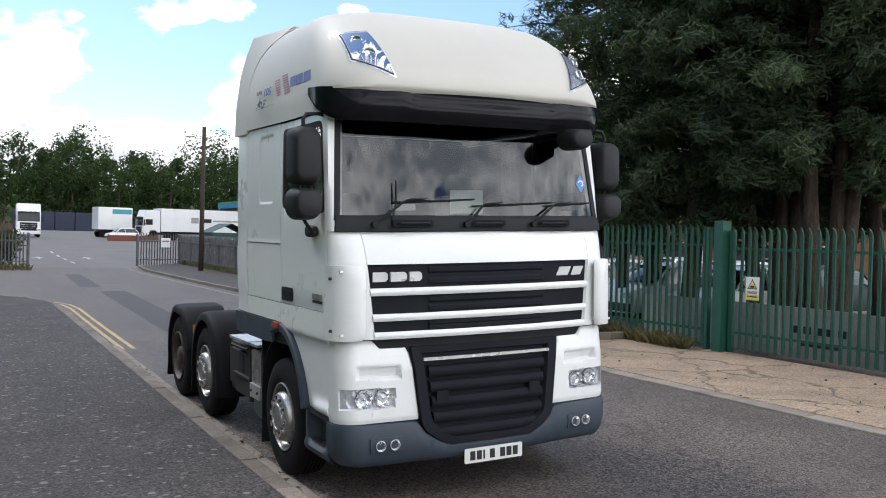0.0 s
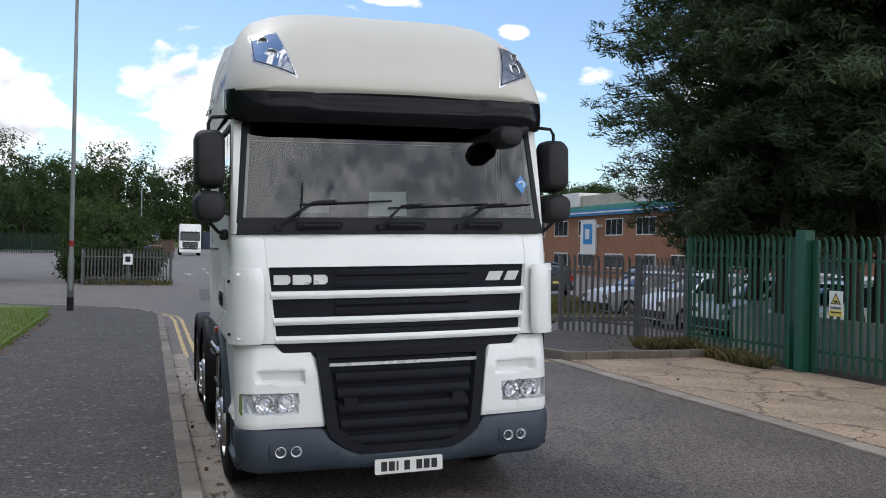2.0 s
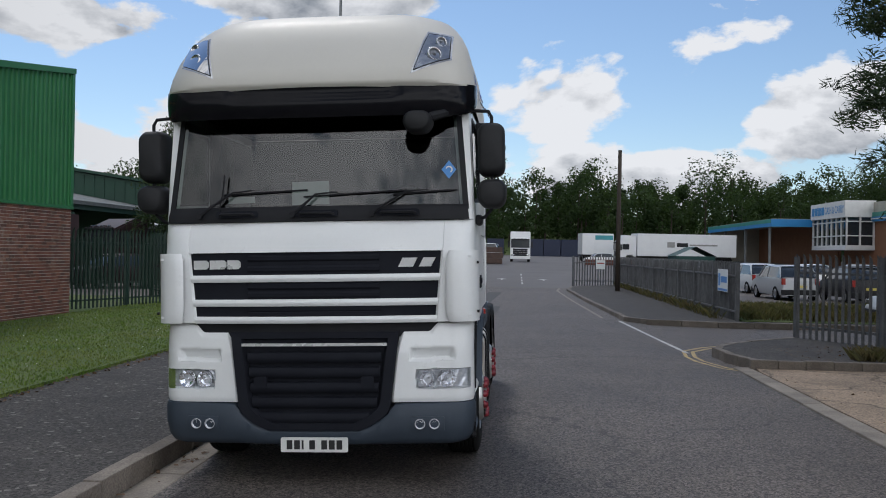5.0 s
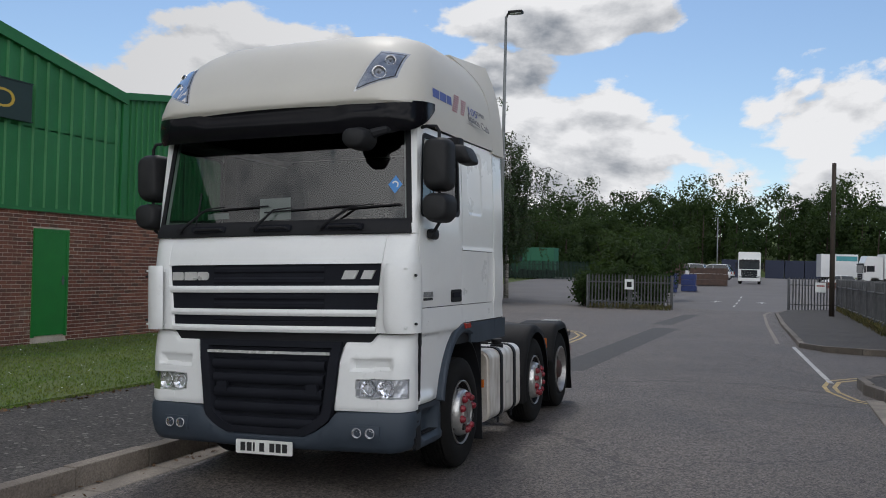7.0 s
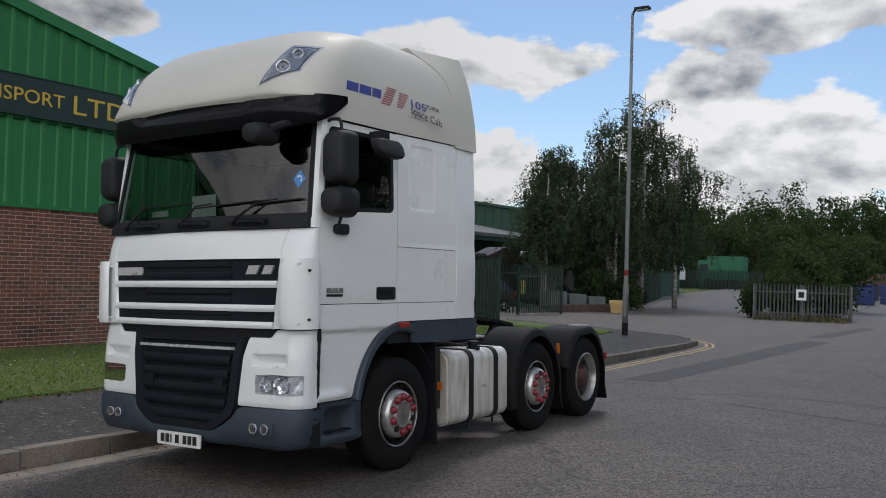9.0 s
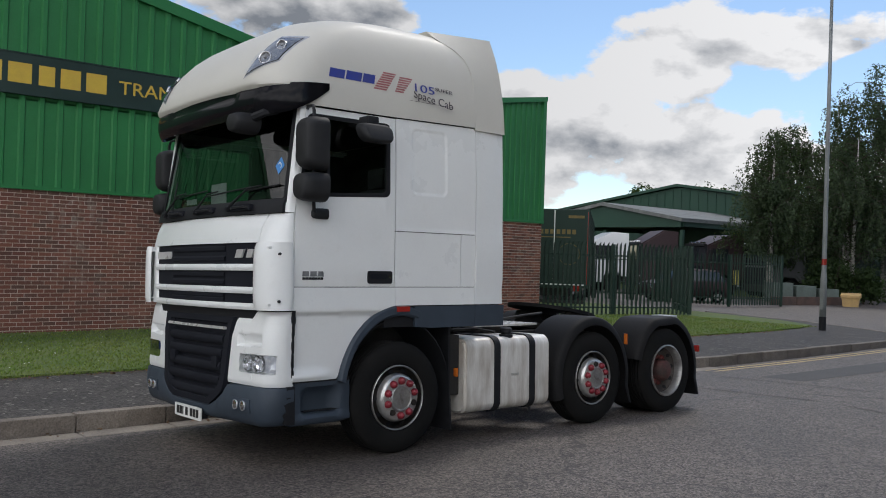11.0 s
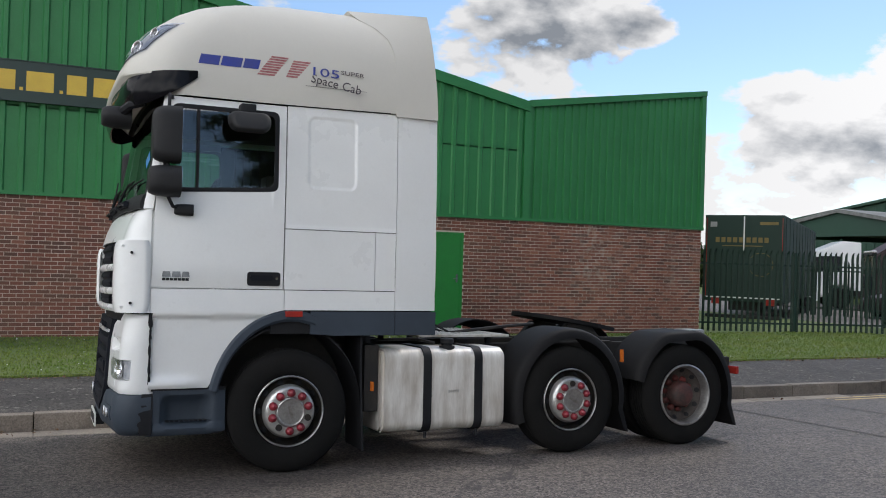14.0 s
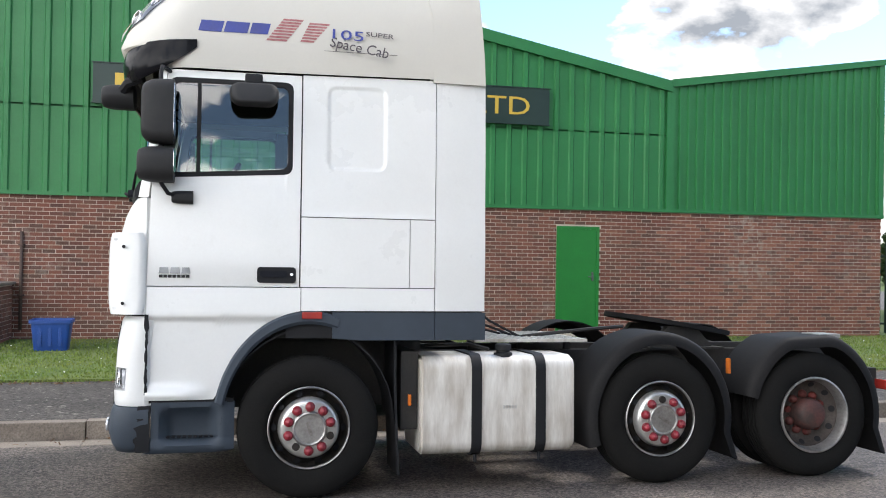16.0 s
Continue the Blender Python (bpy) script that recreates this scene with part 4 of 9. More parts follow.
def hood_rows(z0, z1, n, push=0.0, trim=0.0):
    return [[(t * (hood_half(z) - trim), lerp(HOOD, z) - push + 0.07 * (t * hood_half(z)) ** 2, z) for t in np.linspace(-1, 1, 25)] for z in np.linspace(z0, z1, n)]


hood = thick_sheet(hood_rows(1.836, 2.075, 8), (0, 0.03, 0), "bonnet_flap", M["cab_white"], lorry, "white bonnet flap above the grille")
for z0, z1 in ((1.661, 1.832), (1.470, 1.603), (1.336, 1.414)):
    band = thick_sheet(hood_rows(z0, z1, 4, -0.02), (0, 0.02, 0), "grille_band", M["grille_black"], lorry, "matt black grille band")
    bm = bmesh.new()
    for k in range(2):
        zc = z0 + (k + 0.5) * (z1 - z0) / 2
        grid(bm, [[(u, lerp(HOOD, zc) + 0.07 * u * u + dy, zc + dz) for u in np.linspace(-0.52, 0.52, 12)] for dy, dz in ((0.022, 0.03), (0.006, 0.012), (0.006, -0.012), (0.022, -0.03))])
    part("slat", bm, M["grille_black"], band)
for z0, z1 in ((1.604, 1.660), (1.415, 1.469), (1.282, 1.335)):
    thick_sheet([[(p[0], p[1] - o, p[2]) for p in row] for row, o in zip(hood_rows(z0, z1, 4), (0, 0.012, 0.012, 0))], (0, 0.035, 0), "grille_strip", M["cab_white"], lorry, "white painted grille strip")
# maker's name and type as bare bright blocks
for a, b in ((-0.965, -0.845), (-0.830, -0.695), (-0.682, -0.578)):
    bm = bmesh.new()
    plate(bm, [(a, 1.708), (b - 0.02, 1.708), (b, 1.725), (b, 1.762), (b - 0.02, 1.778), (a, 1.778)], "y", 5.90 + 0.07 * a * a - 0.002, 5.90 + 0.07 * a * a + 0.04)
    part("badge", bm, M["badge"], lorry, "silver maker's badge")
for a, b in ((0.665, 0.815), (0.825, 0.955)):
    bm = bmesh.new()
    plate(bm, [(a, 1.712), (b - 0.035, 1.712), (b, 1.782), (a + 0.035, 1.782)], "y", 5.90 + 0.07 * b * b - 0.002, 5.90 + 0.07 * b * b + 0.04)
    part("badge", bm, M["badge"], lorry, "silver model badge")

for s in (1, -1):
    # white corner above the fin, and the narrow panel behind it
    rows = []
    for z in np.linspace(1.285, 2.075, 14):
        row = []
        hh = hood_half(z) + 0.006
        yh = lerp(HOOD, z) + 0.07 * hh * hh
        ye = 6.16 - 0.0 * z
        ue = side_u(ye, z)
        for t in np.linspace(0, 1, 12):
            a = t * math.pi / 2
            row.append((s * (hh + (ue - hh) * math.sin(a)), yh + (ye - yh) * (1 - math.cos(a)), z))
        rows.append(row)
    thick_sheet(rows, lambda p: Vector((-0.03 * (1 if p[0] > 0 else -1), 0.03, 0)), "corner_panel", M["cab_white"], lorry, "white rounded cab corner")
    # air fin: a bent blade that stands clear of the corner
    rows = []
    for k, z in enumerate(np.linspace(1.285, 1.835, 16)):
        row = []
        tip = 0.02 * (abs(k - 7.5) / 7.5) ** 6
        for t in np.linspace(0, 1, 14):
            a = t * math.pi / 2
            row.append((s * (1.06 + tip + (0.225 - tip) * math.sin(a) ** 0.8), 5.905 + tip + (0.235 - 2 * tip) * (1 - math.cos(a)), z))
        rows.append(row)
    fin = thick_sheet(rows, lambda p: Vector((-0.022 * (1 if p[0] > 0 else -1), 0.022, 0)), "air_fin", M["cab_white"], lorry, "white air fin at the cab corner", angle=60)
    for z in (1.36, 1.74):
        part("fixing_cap", cyl(bmesh.new(), (s * 1.27, 6.02, z), (s * 1.288, 6.02, z), 0.011, seg=10), M["mirror_shell"], fin)
    for z in (1.33, 1.79):
        part("bracket", B(min(s * 1.05, s * 1.23), max(s * 1.05, s * 1.23), 5.95, 6.10, z - 0.008, z + 0.008), M["cab_white"], fin)

# panel below the windscreen, wipers
def screen_y(u, z):
    return 6.015 + (z - 2.09) * 0.165 + 0.085 * (abs(u) / 1.19) ** 2.6


def screen_half(z):
    return lerp([(2.07, 1.215), (2.2, 1.20), (2.95, 1.145), (3.1, 1.13)], z)


thick_sheet([[(t * screen_half(z), screen_y(t * screen_half(z), z) - o, z) for t in np.linspace(-1, 1, 31)] for z, o in ((2.079, 0.03), (2.13, 0.035), (2.18, 0.02), (2.20, 0.004))], (0, 0.03, 0), "scuttle_panel", M["black"], lorry, "black panel below the windscreen")
for u in (-0.62, 0.02, 0.66):
    bm = bmesh.new()
    plate(bm, rounded(u - 0.17, u + 0.17, 2.112, 2.165, 0.02), "y", screen_y(u, 2.13) - 0.055, screen_y(u, 2.13) - 0.02)
    h = part("grab_recess", bm, M["grille_black"], lorry)
    tube_path = [(u - 0.14, screen_y(u, 2.13) - 0.05, 2.13), (u - 0.12, screen_y(u, 2.13) - 0.075, 2.14), (u + 0.12, screen_y(u, 2.13) - 0.075, 2.14), (u + 0.14, screen_y(u, 2.13) - 0.05, 2.13)]
    part("grab_bar", tube(bmesh.new(), tube_path, 0.01), M["black"], h)
bm = bmesh.new()
rows = [[(t * (screen_half(z) - 0.008), screen_y(t * screen_half(z), z) - 0.001, z) for t in np.linspace(-1, 1, 31)] for z in np.linspace(2.19, 3.0, 10)]
grid(bm, rows)
ws = part("windscreen", bm, M["windscreen"], lorry, "large curved windscreen that mirrors the clouds", smooth=True)
ws.visible_shadow = False
for pivot, knee, tip in (((-0.93, 2.13), (-0.66, 2.315), (-0.06, 2.335)), ((-0.17, 2.13), (0.01, 2.29), (0.73, 2.32)), ((0.46, 2.13), (0.72, 2.30), (1.12, 2.32))):
    bm = bmesh.new()
    fwd = lambda u, z, o: (u, screen_y(u, z) - o, z)
    tube(bm, [fwd(pivot[0], pivot[1], 0.06), fwd(pivot[0] + 0.05, pivot[1] + 0.04, 0.058), fwd(knee[0], knee[1], 0.048), fwd(knee[0] + 0.18, knee[1] + 0.016, 0.036)], [0.016, 0.013, 0.008, 0.006], 6)
    cyl(bm, fwd(pivot[0], pivot[1], 0.02), fwd(pivot[0], pivot[1], 0.075), 0.022, seg=10)
    w = part("wiper", bm, M["black"], lorry, "black windscreen wiper")
    bm = bmesh.new()
    ends = (knee[0] - 0.10, tip[0])
    tube(bm, [fwd(u, knee[1] - 0.018 + (tip[1] - knee[1] + 0.01) * (u - ends[0]) / (ends[1] - ends[0]), 0.020) for u in np.linspace(*ends, 9)], 0.007, 6)
    part("blade", bm, M["black"], w)
bm = tube(bmesh.new(), [(-0.78, screen_y(-0.78, 2.2) - 0.04, 2.16), (-0.745, screen_y(-0.78, 2.3) - 0.05, 2.30), (-0.735, screen_y(-0.78, 2.45) - 0.05, 2.46)], 0.007, 6)
part("aerial", bm, M["black"], lorry)
# windscreen pillars
for s in (1, -1):
    bm = bmesh.new()
    rows = []
    for z in np.linspace(2.08, 2.985, 10):
        h = screen_half(z)
        yb = 6.165 + max(z - 2.0, 0) * 0.12
        rows.append([(s * h, screen_y(h, z) - 0.004, z), (s * (h + 0.012), screen_y(h, z) + 0.0, z), (s * (side_u(yb, z) - 0.012), yb - 0.05, z), (s * side_u(yb, z), yb - 0.006, z)])
    thick_sheet(rows, (-s * 0.06, 0.02, 0), "pillar", M["cab_white"], lorry, angle=50)
    thick_sheet([[(s * (h - 0.035), screen_y(h - 0.035, z) - 0.005, z), (s * (h + 0.006), screen_y(h, z) - 0.006, z), (s * (h + 0.016), screen_y(h, z) + 0.012, z)] for z in np.linspace(2.16, 2.985, 10) for h in [screen_half(z)]], (0, 0.02, 0), "screen_seal", M["black"], lorry)

# visor across the top of the windscreen
rows = []
for f in np.linspace(0, 1, 7):
    row = []
    for k in range(-26, 27):
        t = k / 26
        sa = t * 1.60
        u, y = front_curve(sa, 1.277, 5.925, 0.36, 0.10)
        end = min(max((abs(t) - 0.72) / 0.28, 0), 1)
        zt = 3.135 + 0.035 * end
        zb = 2.885 + 0.01 * abs(t) + 0.22 * end ** 1.6
        drop = 0.012 * math.cos(min(abs(sa) / 0.78, 1) * math.pi / 2) + 0.02 * (1 if abs(sa) < 0.62 else 0)
        z = zt + (zb - zt) * f - drop * (1 - f) * 0.5
        fwd = 0.055 * math.sin(f * math.pi * 0.62) * (1 - end)
        dent = 0.035 * math.exp(-((f - 0.22) / 0.12) ** 2) * (1 if abs(sa) < 0.62 else max(0, 1 - (abs(sa) - 0.62) / 0.08))
        row.append((u, y - fwd + dent + 0.06 * f * f * (1 - end), z))
    rows.append(row)
visor = thick_sheet(rows, (0, 0.012, 0.0), "sun_visor", M["visor"], lorry, "glossy black sun visor above the windscreen", angle=60)

# high roof
ROOF = [(2.975, 6.12, 1.262, 0.30), (3.08, 5.985, 1.264, 0.36), (3.13, 5.91, 1.262, 0.38), (3.16, 5.90, 1.26, 0.40), (3.27, 5.94, 1.25, 0.42), (3.40, 6.015, 1.228, 0.44), (3.52, 6.10, 1.195, 0.46), (3.63, 6.20, 1.15, 0.48),
        (3.72, 6.31, 1.10, 0.5), (3.79, 6.43, 1.045, 0.5), (3.84, 6.57, 0.985, 0.5), (3.88, 6.78, 0.90, 0.5), (3.905, 7.05, 0.78, 0.45), (3.918, 7.5, 0.5, 0.3), (3.92, 7.8, 0.12, 0.05)]


def roof_ring(z, front, half, r, rear=8.16, n=12, side=8):
    bowf = 0.05
    pts = []
    for t in np.linspace(0, half - r, n):
        pts.append((t, front + bowf * (t / half) ** 2))
    base = front + bowf * ((half - r) / half) ** 2
    for k in range(1, 9):
        a = k / 8 * math.pi / 2
        pts.append((half - r + r * math.sin(a), base + r * (1 - math.cos(a))))
    for y in np.linspace(base + r, rear, side)[1:]:
        pts.append((half, y))
    left = [(-u, y) for u, y in reversed(pts)]
    return [(u, y, z + 0.02 * min(max((y - 7.0) / 1.1, 0), 1)) for u, y in left[:-1] + pts]


bm = bmesh.new()
rings = grid(bm, [roof_ring(*r) for r in ROOF])
bm.faces.new(rings[-1])
back = [r[0] for r in rings] + [r[-1] for r in reversed(rings)]
bm.faces.new(back)
bmesh.ops.recalc_face_normals(bm, faces=bm.faces)
roof = part("cab_roof", bm, M["roof_white"], lorry, "white high-roof cab top", angle=40)

for s in (1, -1):
    # rear side wings of the roof
    rows = []
    for f in np.linspace(0, 1, 12):
        z = 2.97 + f * 0.955
        yf = lerp([(0, 8.13), (0.55, 8.125), (0.70, 8.10), (0.8, 8.02), (0.89, 7.86), (1.0, 7.78)], f)
        yr = lerp([(0, 8.52), (0.2, 8.515), (1.0, 8.47)], f)
        w1 = lerp([(0, 1.268), (0.3, 1.255), (0.6, 1.215), (0.8, 1.165), (1.0, 1.09)], f)
        w0 = min(w1, lerp([(a[0], a[2]) for a in ROOF], min(z - 0.02, 3.87)) + 0.008)
        rows.append([(s * (w0 + (w1 - w0) * t), yf + (yr - yf) * t, z) for t in np.linspace(0, 1, 6)])
    thick_sheet(rows, (-s * 0.13, 0, 0), "roof_wing", M["roof_white"], lorry, "white roof wing at the cab's rear edge", angle=40)
    # spotlights set into the roof front
    def roof_point(u, z, lift=0.0):
        fr, half, r = (lerp([(a[0], a[i]) for a in ROOF], z) for i in (1, 2, 3))
        u = abs(u)
        base = fr + 0.05 * ((half - r) / half) ** 2
        y = fr + 0.05 * (u / half) ** 2 if u <= half - r else base + r * (1 - math.sqrt(max(1 - ((u - half + r) / r) ** 2, 0.0)))
        return Vector((s * u, y - lift, z))
    quad = [(1.075, 3.345), (0.805, 3.235), (0.905, 3.575), (1.075, 3.565)]
    def lampgrid(g, lift):
        c = Vector((0.97, 3.43))
        q = [c + (Vector(p) - c) * g for p in quad]
        rows = []
        for a in np.linspace(0, 1, 9):
            row = []
            for b in np.linspace(0, 1, 9):
                p = (q[0] * (1 - a) + q[1] * a) * (1 - b) + (q[3] * (1 - a) + q[2] * a) * b
                row.append(roof_point(p.x, p.y, lift))
            rows.append(row)
        return rows
    bm = bmesh.new()
    grid(bm, lampgrid(1.16, 0.004))
    spot = part("roof_lamp", bm, M["lamp_silver"], lorry, "clear roof spotlight in a corner housing", smooth=True)
    bm = bmesh.new()
    grid(bm, lampgrid(1.04, 0.0065))
    rim_ = part("seal", bm, M["mirror_shell"], spot, smooth=True)
    bm = bmesh.new()
    grid(bm, lampgrid(0.97, 0.0085))
    part("housing", bm, M["lamp_dark"], spot, smooth=True)
    for (u, z, r) in ((0.955, 3.37, 0.058), (1.000, 3.49, 0.045)):
        p = roof_point(u, z, 0.002)
        bm = bmesh.new()
        n = Vector((s * 0.45, -0.75, 0.25)).normalized()
        m = Matrix.Translation(p) @ n.to_track_quat("Z", "Y").to_matrix().to_4x4()
        lathe(bm, [(0.016, r * 0.78), (0.024, r * 0.86), (0.024, r), (0.004, r * 1.06)], 24, "z")
        bm.transform(m)
        ref = part("reflector", bm, M["chrome"], spot, smooth=True)
        bm = bmesh.new()
        lathe(bm, [(0.016, r * 0.80), (0.004, r * 0.7), (0.002, r * 0.30), (0.014, r * 0.24), (0.018, 0.0)], 20, "z")
        bm.transform(m)
        part("bowl", bm, M["hub_grey"], ref, smooth=True)
    bm = bmesh.new()
    grid(bm, lampgrid(1.0, 0.034))
    part("lens", bm, M["lens_clear"], spot, smooth=True)

# decals on the roof's side, as bare shapes
for s in (1, -1):
    def on_roof(y, z):
        half = lerp([(a[0], a[2]) for a in ROOF], z)
        return (s * (half + 0.003), y, z)
    def decal(quads, m, label=""):
        for q in quads:
            bm = bmesh.new()
            grid(bm, [[on_roof(*(Vector(q[0]) * (1 - t) + Vector(q[1]) * t)) for t in np.linspace(0, 1, 3)], [on_roof(*(Vector(q[3]) * (1 - t) + Vector(q[2]) * t)) for t in np.linspace(0, 1, 3)]])
            part("decal", bm, m, lorry, label)
    para = lambda a, b, z0, z1, k=0.015: ((a, z0), (b, z0), (b + k, z1), (a + k, z1))
    decal([para(6.47, 6.625, 3.238, 3.318, 0.02), para(6.64, 6.80, 3.24, 3.32, 0.02), para(6.815, 6.94, 3.242, 3.322, 0.02)], M["decal_blue"], "dark blue decal of the maker's name")
    decal([para(6.93 + 0.016 * k, 7.07 + 0.016 * k, 3.200 + k * 0.022, 3.215 + k * 0.022, 0.008) for k in range(8)] + [para(7.165 + 0.010 * k, 7.26 + 0.018 * k, 3.205 + k * 0.022, 3.220 + k * 0.022, 0.006) for k in range(7)], M["decal_red"], "faded red striped model decal")

    def worded(body, size, y, z, wide, m, slant, label):
        half = lerp([(a[0], a[2]) for a in ROOF], z + size * 0.3)
        lean = Matrix(((1, slant, 0, 0), (0, 1, 0, 0), (0, 0, 1, 0), (0, 0, 0, 1)))
        face = Matrix(((0, 0, s, 0), (s, 0, 0, 0), (0, 1, 0, 0), (0, 0, 0, 1)))
        tilt = Matrix.Rotation(s * -0.13, 4, "Y")
        lettering(body, size, m, lorry, Matrix.Translation((s * (half + 0.016), y if s > 0 else y + wide, z)) @ tilt @ face @ lean, label, 0.001, wide)
    worded("105", 0.105, 7.39, 3.245, 0.22, M["decal_blue"], 0.12, "dark blue decal numerals")
    worded("SUPER", 0.050, 7.63, 3.278, 0.20, M["decal_dark"], 0.15, "small dark decal capitals")
    worded("Space Cab", 0.11, 7.37, 3.185, 0.42, M["decal_dark"], 0.45, "dark slanting script decal")
    decal([para(7.33, 7.86, 3.150, 3.153, 0.0)], M["decal_dark"])

# lower nose: headlamp panels, grille, bumper
LOW_Y = 5.905


def nose_pt(sa, z, push=0.0):
    half = lerp([(0.3, 1.20), (0.66, 1.235), (1.29, 1.235)], z)
    u, y = front_curve(sa, half, LOW_Y + lerp([(0.3, 0.02), (0.5, -0.02), (0.7, 0.0), (1.05, 0.012), (1.29, 0.05)], z) , 0.17, 0.07)
    return Vector((u, y - push, z))


for s in (1, -1):
    def inner(z):
        return lerp([(0.60, 0.605), (1.10, 0.655), (1.29, 0.70)], z)
    rows = []
    zs = list(np.linspace(0.668, 1.272, 48))
    for z_full in zs:
        row = []
        for t in np.linspace(0, 1, 60):
            sa = inner(z_full) + 0.006 + (1.37 - inner(z_full)) * t
            top = 1.208 + 0.064 * smooth01(0.90, 0.97, sa)
            z = 0.668 + (z_full - 0.668) * (top - 0.668) / (1.272 - 0.668)
            p = nose_pt(s * sa, z)
            u = abs(p.x)
            inset = 0.0
            if 0.80 < sa < 1.235 and 0.775 < z < 0.918:
                inset = 0.05
            # scooped recess above the lamp
            a = min(max(min(sa - 0.745, 1.10 - sa) / 0.018, 0), 1)
            zlow = 0.985 + 0.02 * (sa - 0.75)
            b = min(max(min(z - zlow, 1.085 - z) / 0.014, 0), 1)
            inset += 0.062 * min(a, b) * min(max((1.105 - z) / 0.09, 0), 1)
            edge = 0.012 * (max(0, 0.03 - (z - 0.668)) / 0.03 + max(0, (z - top + 0.03)) / 0.03)
            d = Vector((-s * 0.5, 0.87, 0)) if sa > 1.0 else Vector((0, 1, 0))
            row.append(p + d * (inset + edge))
        rows.append(row)
    lamp_panel = thick_sheet(rows, lambda p: Vector((-0.03 * (1 if p[0] > 0 else -1), 0.035, 0)), "headlamp_panel", M["cab_white"], lorry, "white scuffed headlamp panel", angle=45)
    # headlamp
    def lamp_rows(g, push, z0=0.772, z1=0.920):
        def tall(t):
            a, b = min(t / 0.16, 1), min((1 - t) / 0.06, 1)
            return min(0.5 + 0.5 * math.sqrt(1 - (1 - a) ** 2), 0.72 + 0.28 * math.sqrt(1 - (1 - b) ** 2))
        mid = (z0 + z1) / 2
        return [[nose_pt(s * (0.795 + (1.238 - 0.795) * t + g * (2 * t - 1)), mid + (zc - mid) * tall(t), push) for t in np.linspace(0, 1, 40)] for zc in np.linspace(z0 - g, z1 + g, 5)]
    bm = bmesh.new()
    facet = random.Random(3)
    grid(bm, [[p + Vector((0, 0.038 + 0.007 * facet.random(), 0)) for p in r[::2] + r[-1:]] for r in lamp_rows(0.0, 0)])
    lamp = part("headlamp", bm, M["lamp_silver"], lorry, "clear twin headlamp with faceted reflectors")
    for sa, r in ((0.885, 0.062), (1.03, 0.068)):
        p = nose_pt(s * sa, 0.845, -0.032)
        bm = bmesh.new()
        n = Vector((s * max(0, sa - 0.95) * 2, -1, 0.02)).normalized()
        m = Matrix.Translation(p) @ n.to_track_quat("Z", "Y").to_matrix().to_4x4()
        lathe(bm, [(-0.018, 0.004), (-0.015, r * 0.35), (-0.004, r * 0.72), (0.018, r), (0.006, r * 1.03)], 13, "z")
        bm.transform(m)
        ref = part("reflector", bm, M["mirror_bowl"], lamp)
        bm = bmesh.new()
        bmesh.ops.create_uvsphere(bm, u_segments=12, v_segments=8, radius=r * 0.22)
        bm.transform(m)
        part("bulb", bm, M["chrome"], ref, smooth=True)
        bm = bmesh.new()
        lathe(bm, [(0.014, r * 1.0), (0.020, r * 1.01), (0.020, r * 1.05), (0.004, r * 1.07)], 24, "z")
        bm.transform(m)
        part("ring", bm, M["chrome"], ref, smooth=True)
    bm = bmesh.new()
    grid(bm, lamp_rows(0.003, 0.003))
    part("lens", bm, M["lens_clear"], lamp, smooth=True)
    bm = bmesh.new()
    c = nose_pt(s * 0.955, 0.735, 0.0)
    plate(bm, rounded(c.x - 0.028, c.x + 0.028, 0.713, 0.757, 0.008), "y", c.y - 0.004, c.y + 0.02)
    part("washer_cover", bm, M["cab_white"], lorry)

# black lower grille: frame, slats, bright strip
def grille_half(z):
    return lerp([(0.455, 0.36), (0.50, 0.46), (0.58, 0.57), (0.64, 0.597), (1.10, 0.652), (1.205, 0.668)], z)


rows = [[(t * grille_half(z), nose_pt(t * grille_half(z), z).y + 0.035, z) for t in np.linspace(-1, 1, 15)] for z in np.linspace(0.455, 1.215, 20)]
grille = thick_sheet(rows, (0, 0.02, 0), "lower_grille", M["grille_black"], lorry, "matt black lower grille with horizontal slats")
loop_o = [(-grille_half(z), z) for z in np.linspace(1.215, 0.455, 24)] + [(grille_half(z), z) for z in np.linspace(0.455, 1.215, 24)]
ring = lambda k, dz, push: [(a * k, nose_pt(a * k, b).y - push, 0.835 + (b - 0.835) * dz) for a, b in loop_o]
bm = bmesh.new()
grid(bm, [ring(1.0, 1.0, -0.03), ring(0.995, 0.995, 0.022), ring(0.87, 0.86, 0.020), ring(0.83, 0.82, -0.03)])
top = [ring(1.0, 1.0, -0.03), ring(0.995, 0.995, 0.022), ring(0.87, 0.86, 0.020), ring(0.83, 0.82, -0.03)]
grid(bm, [[r[-1] for r in top], [r[0] for r in top]])
bmesh.ops.recalc_face_normals(bm, faces=bm.faces)
part("frame", bm, M["grille_black"], grille, angle=40)
for k in range(5):
    zc = 0.552 + k * 0.116
    h = grille_half(zc) * 0.82
    rows = [[(u, nose_pt(u, zc).y - o, zc + dz) for u in np.linspace(-h, h, 13)] for o, dz in ((-0.03, 0.046), (0.004, 0.034), (0.016, 0.006), (0.012, -0.024), (-0.002, -0.040), (-0.03, -0.044))]
    thick_sheet(rows, (0, 0.01, 0), "slat", M["grille_black"], grille)
for u in (-0.42, 0.42):
    bm = bmesh.new()
    plate(bm, rounded(u - 0.05, u + 0.05, 0.78, 0.87, 0.015), "y", nose_pt(u, 0.82).y - 0.024, nose_pt(u, 0.82).y + 0.02)
    part("tow_cover", bm, M["grille_black"], grille)
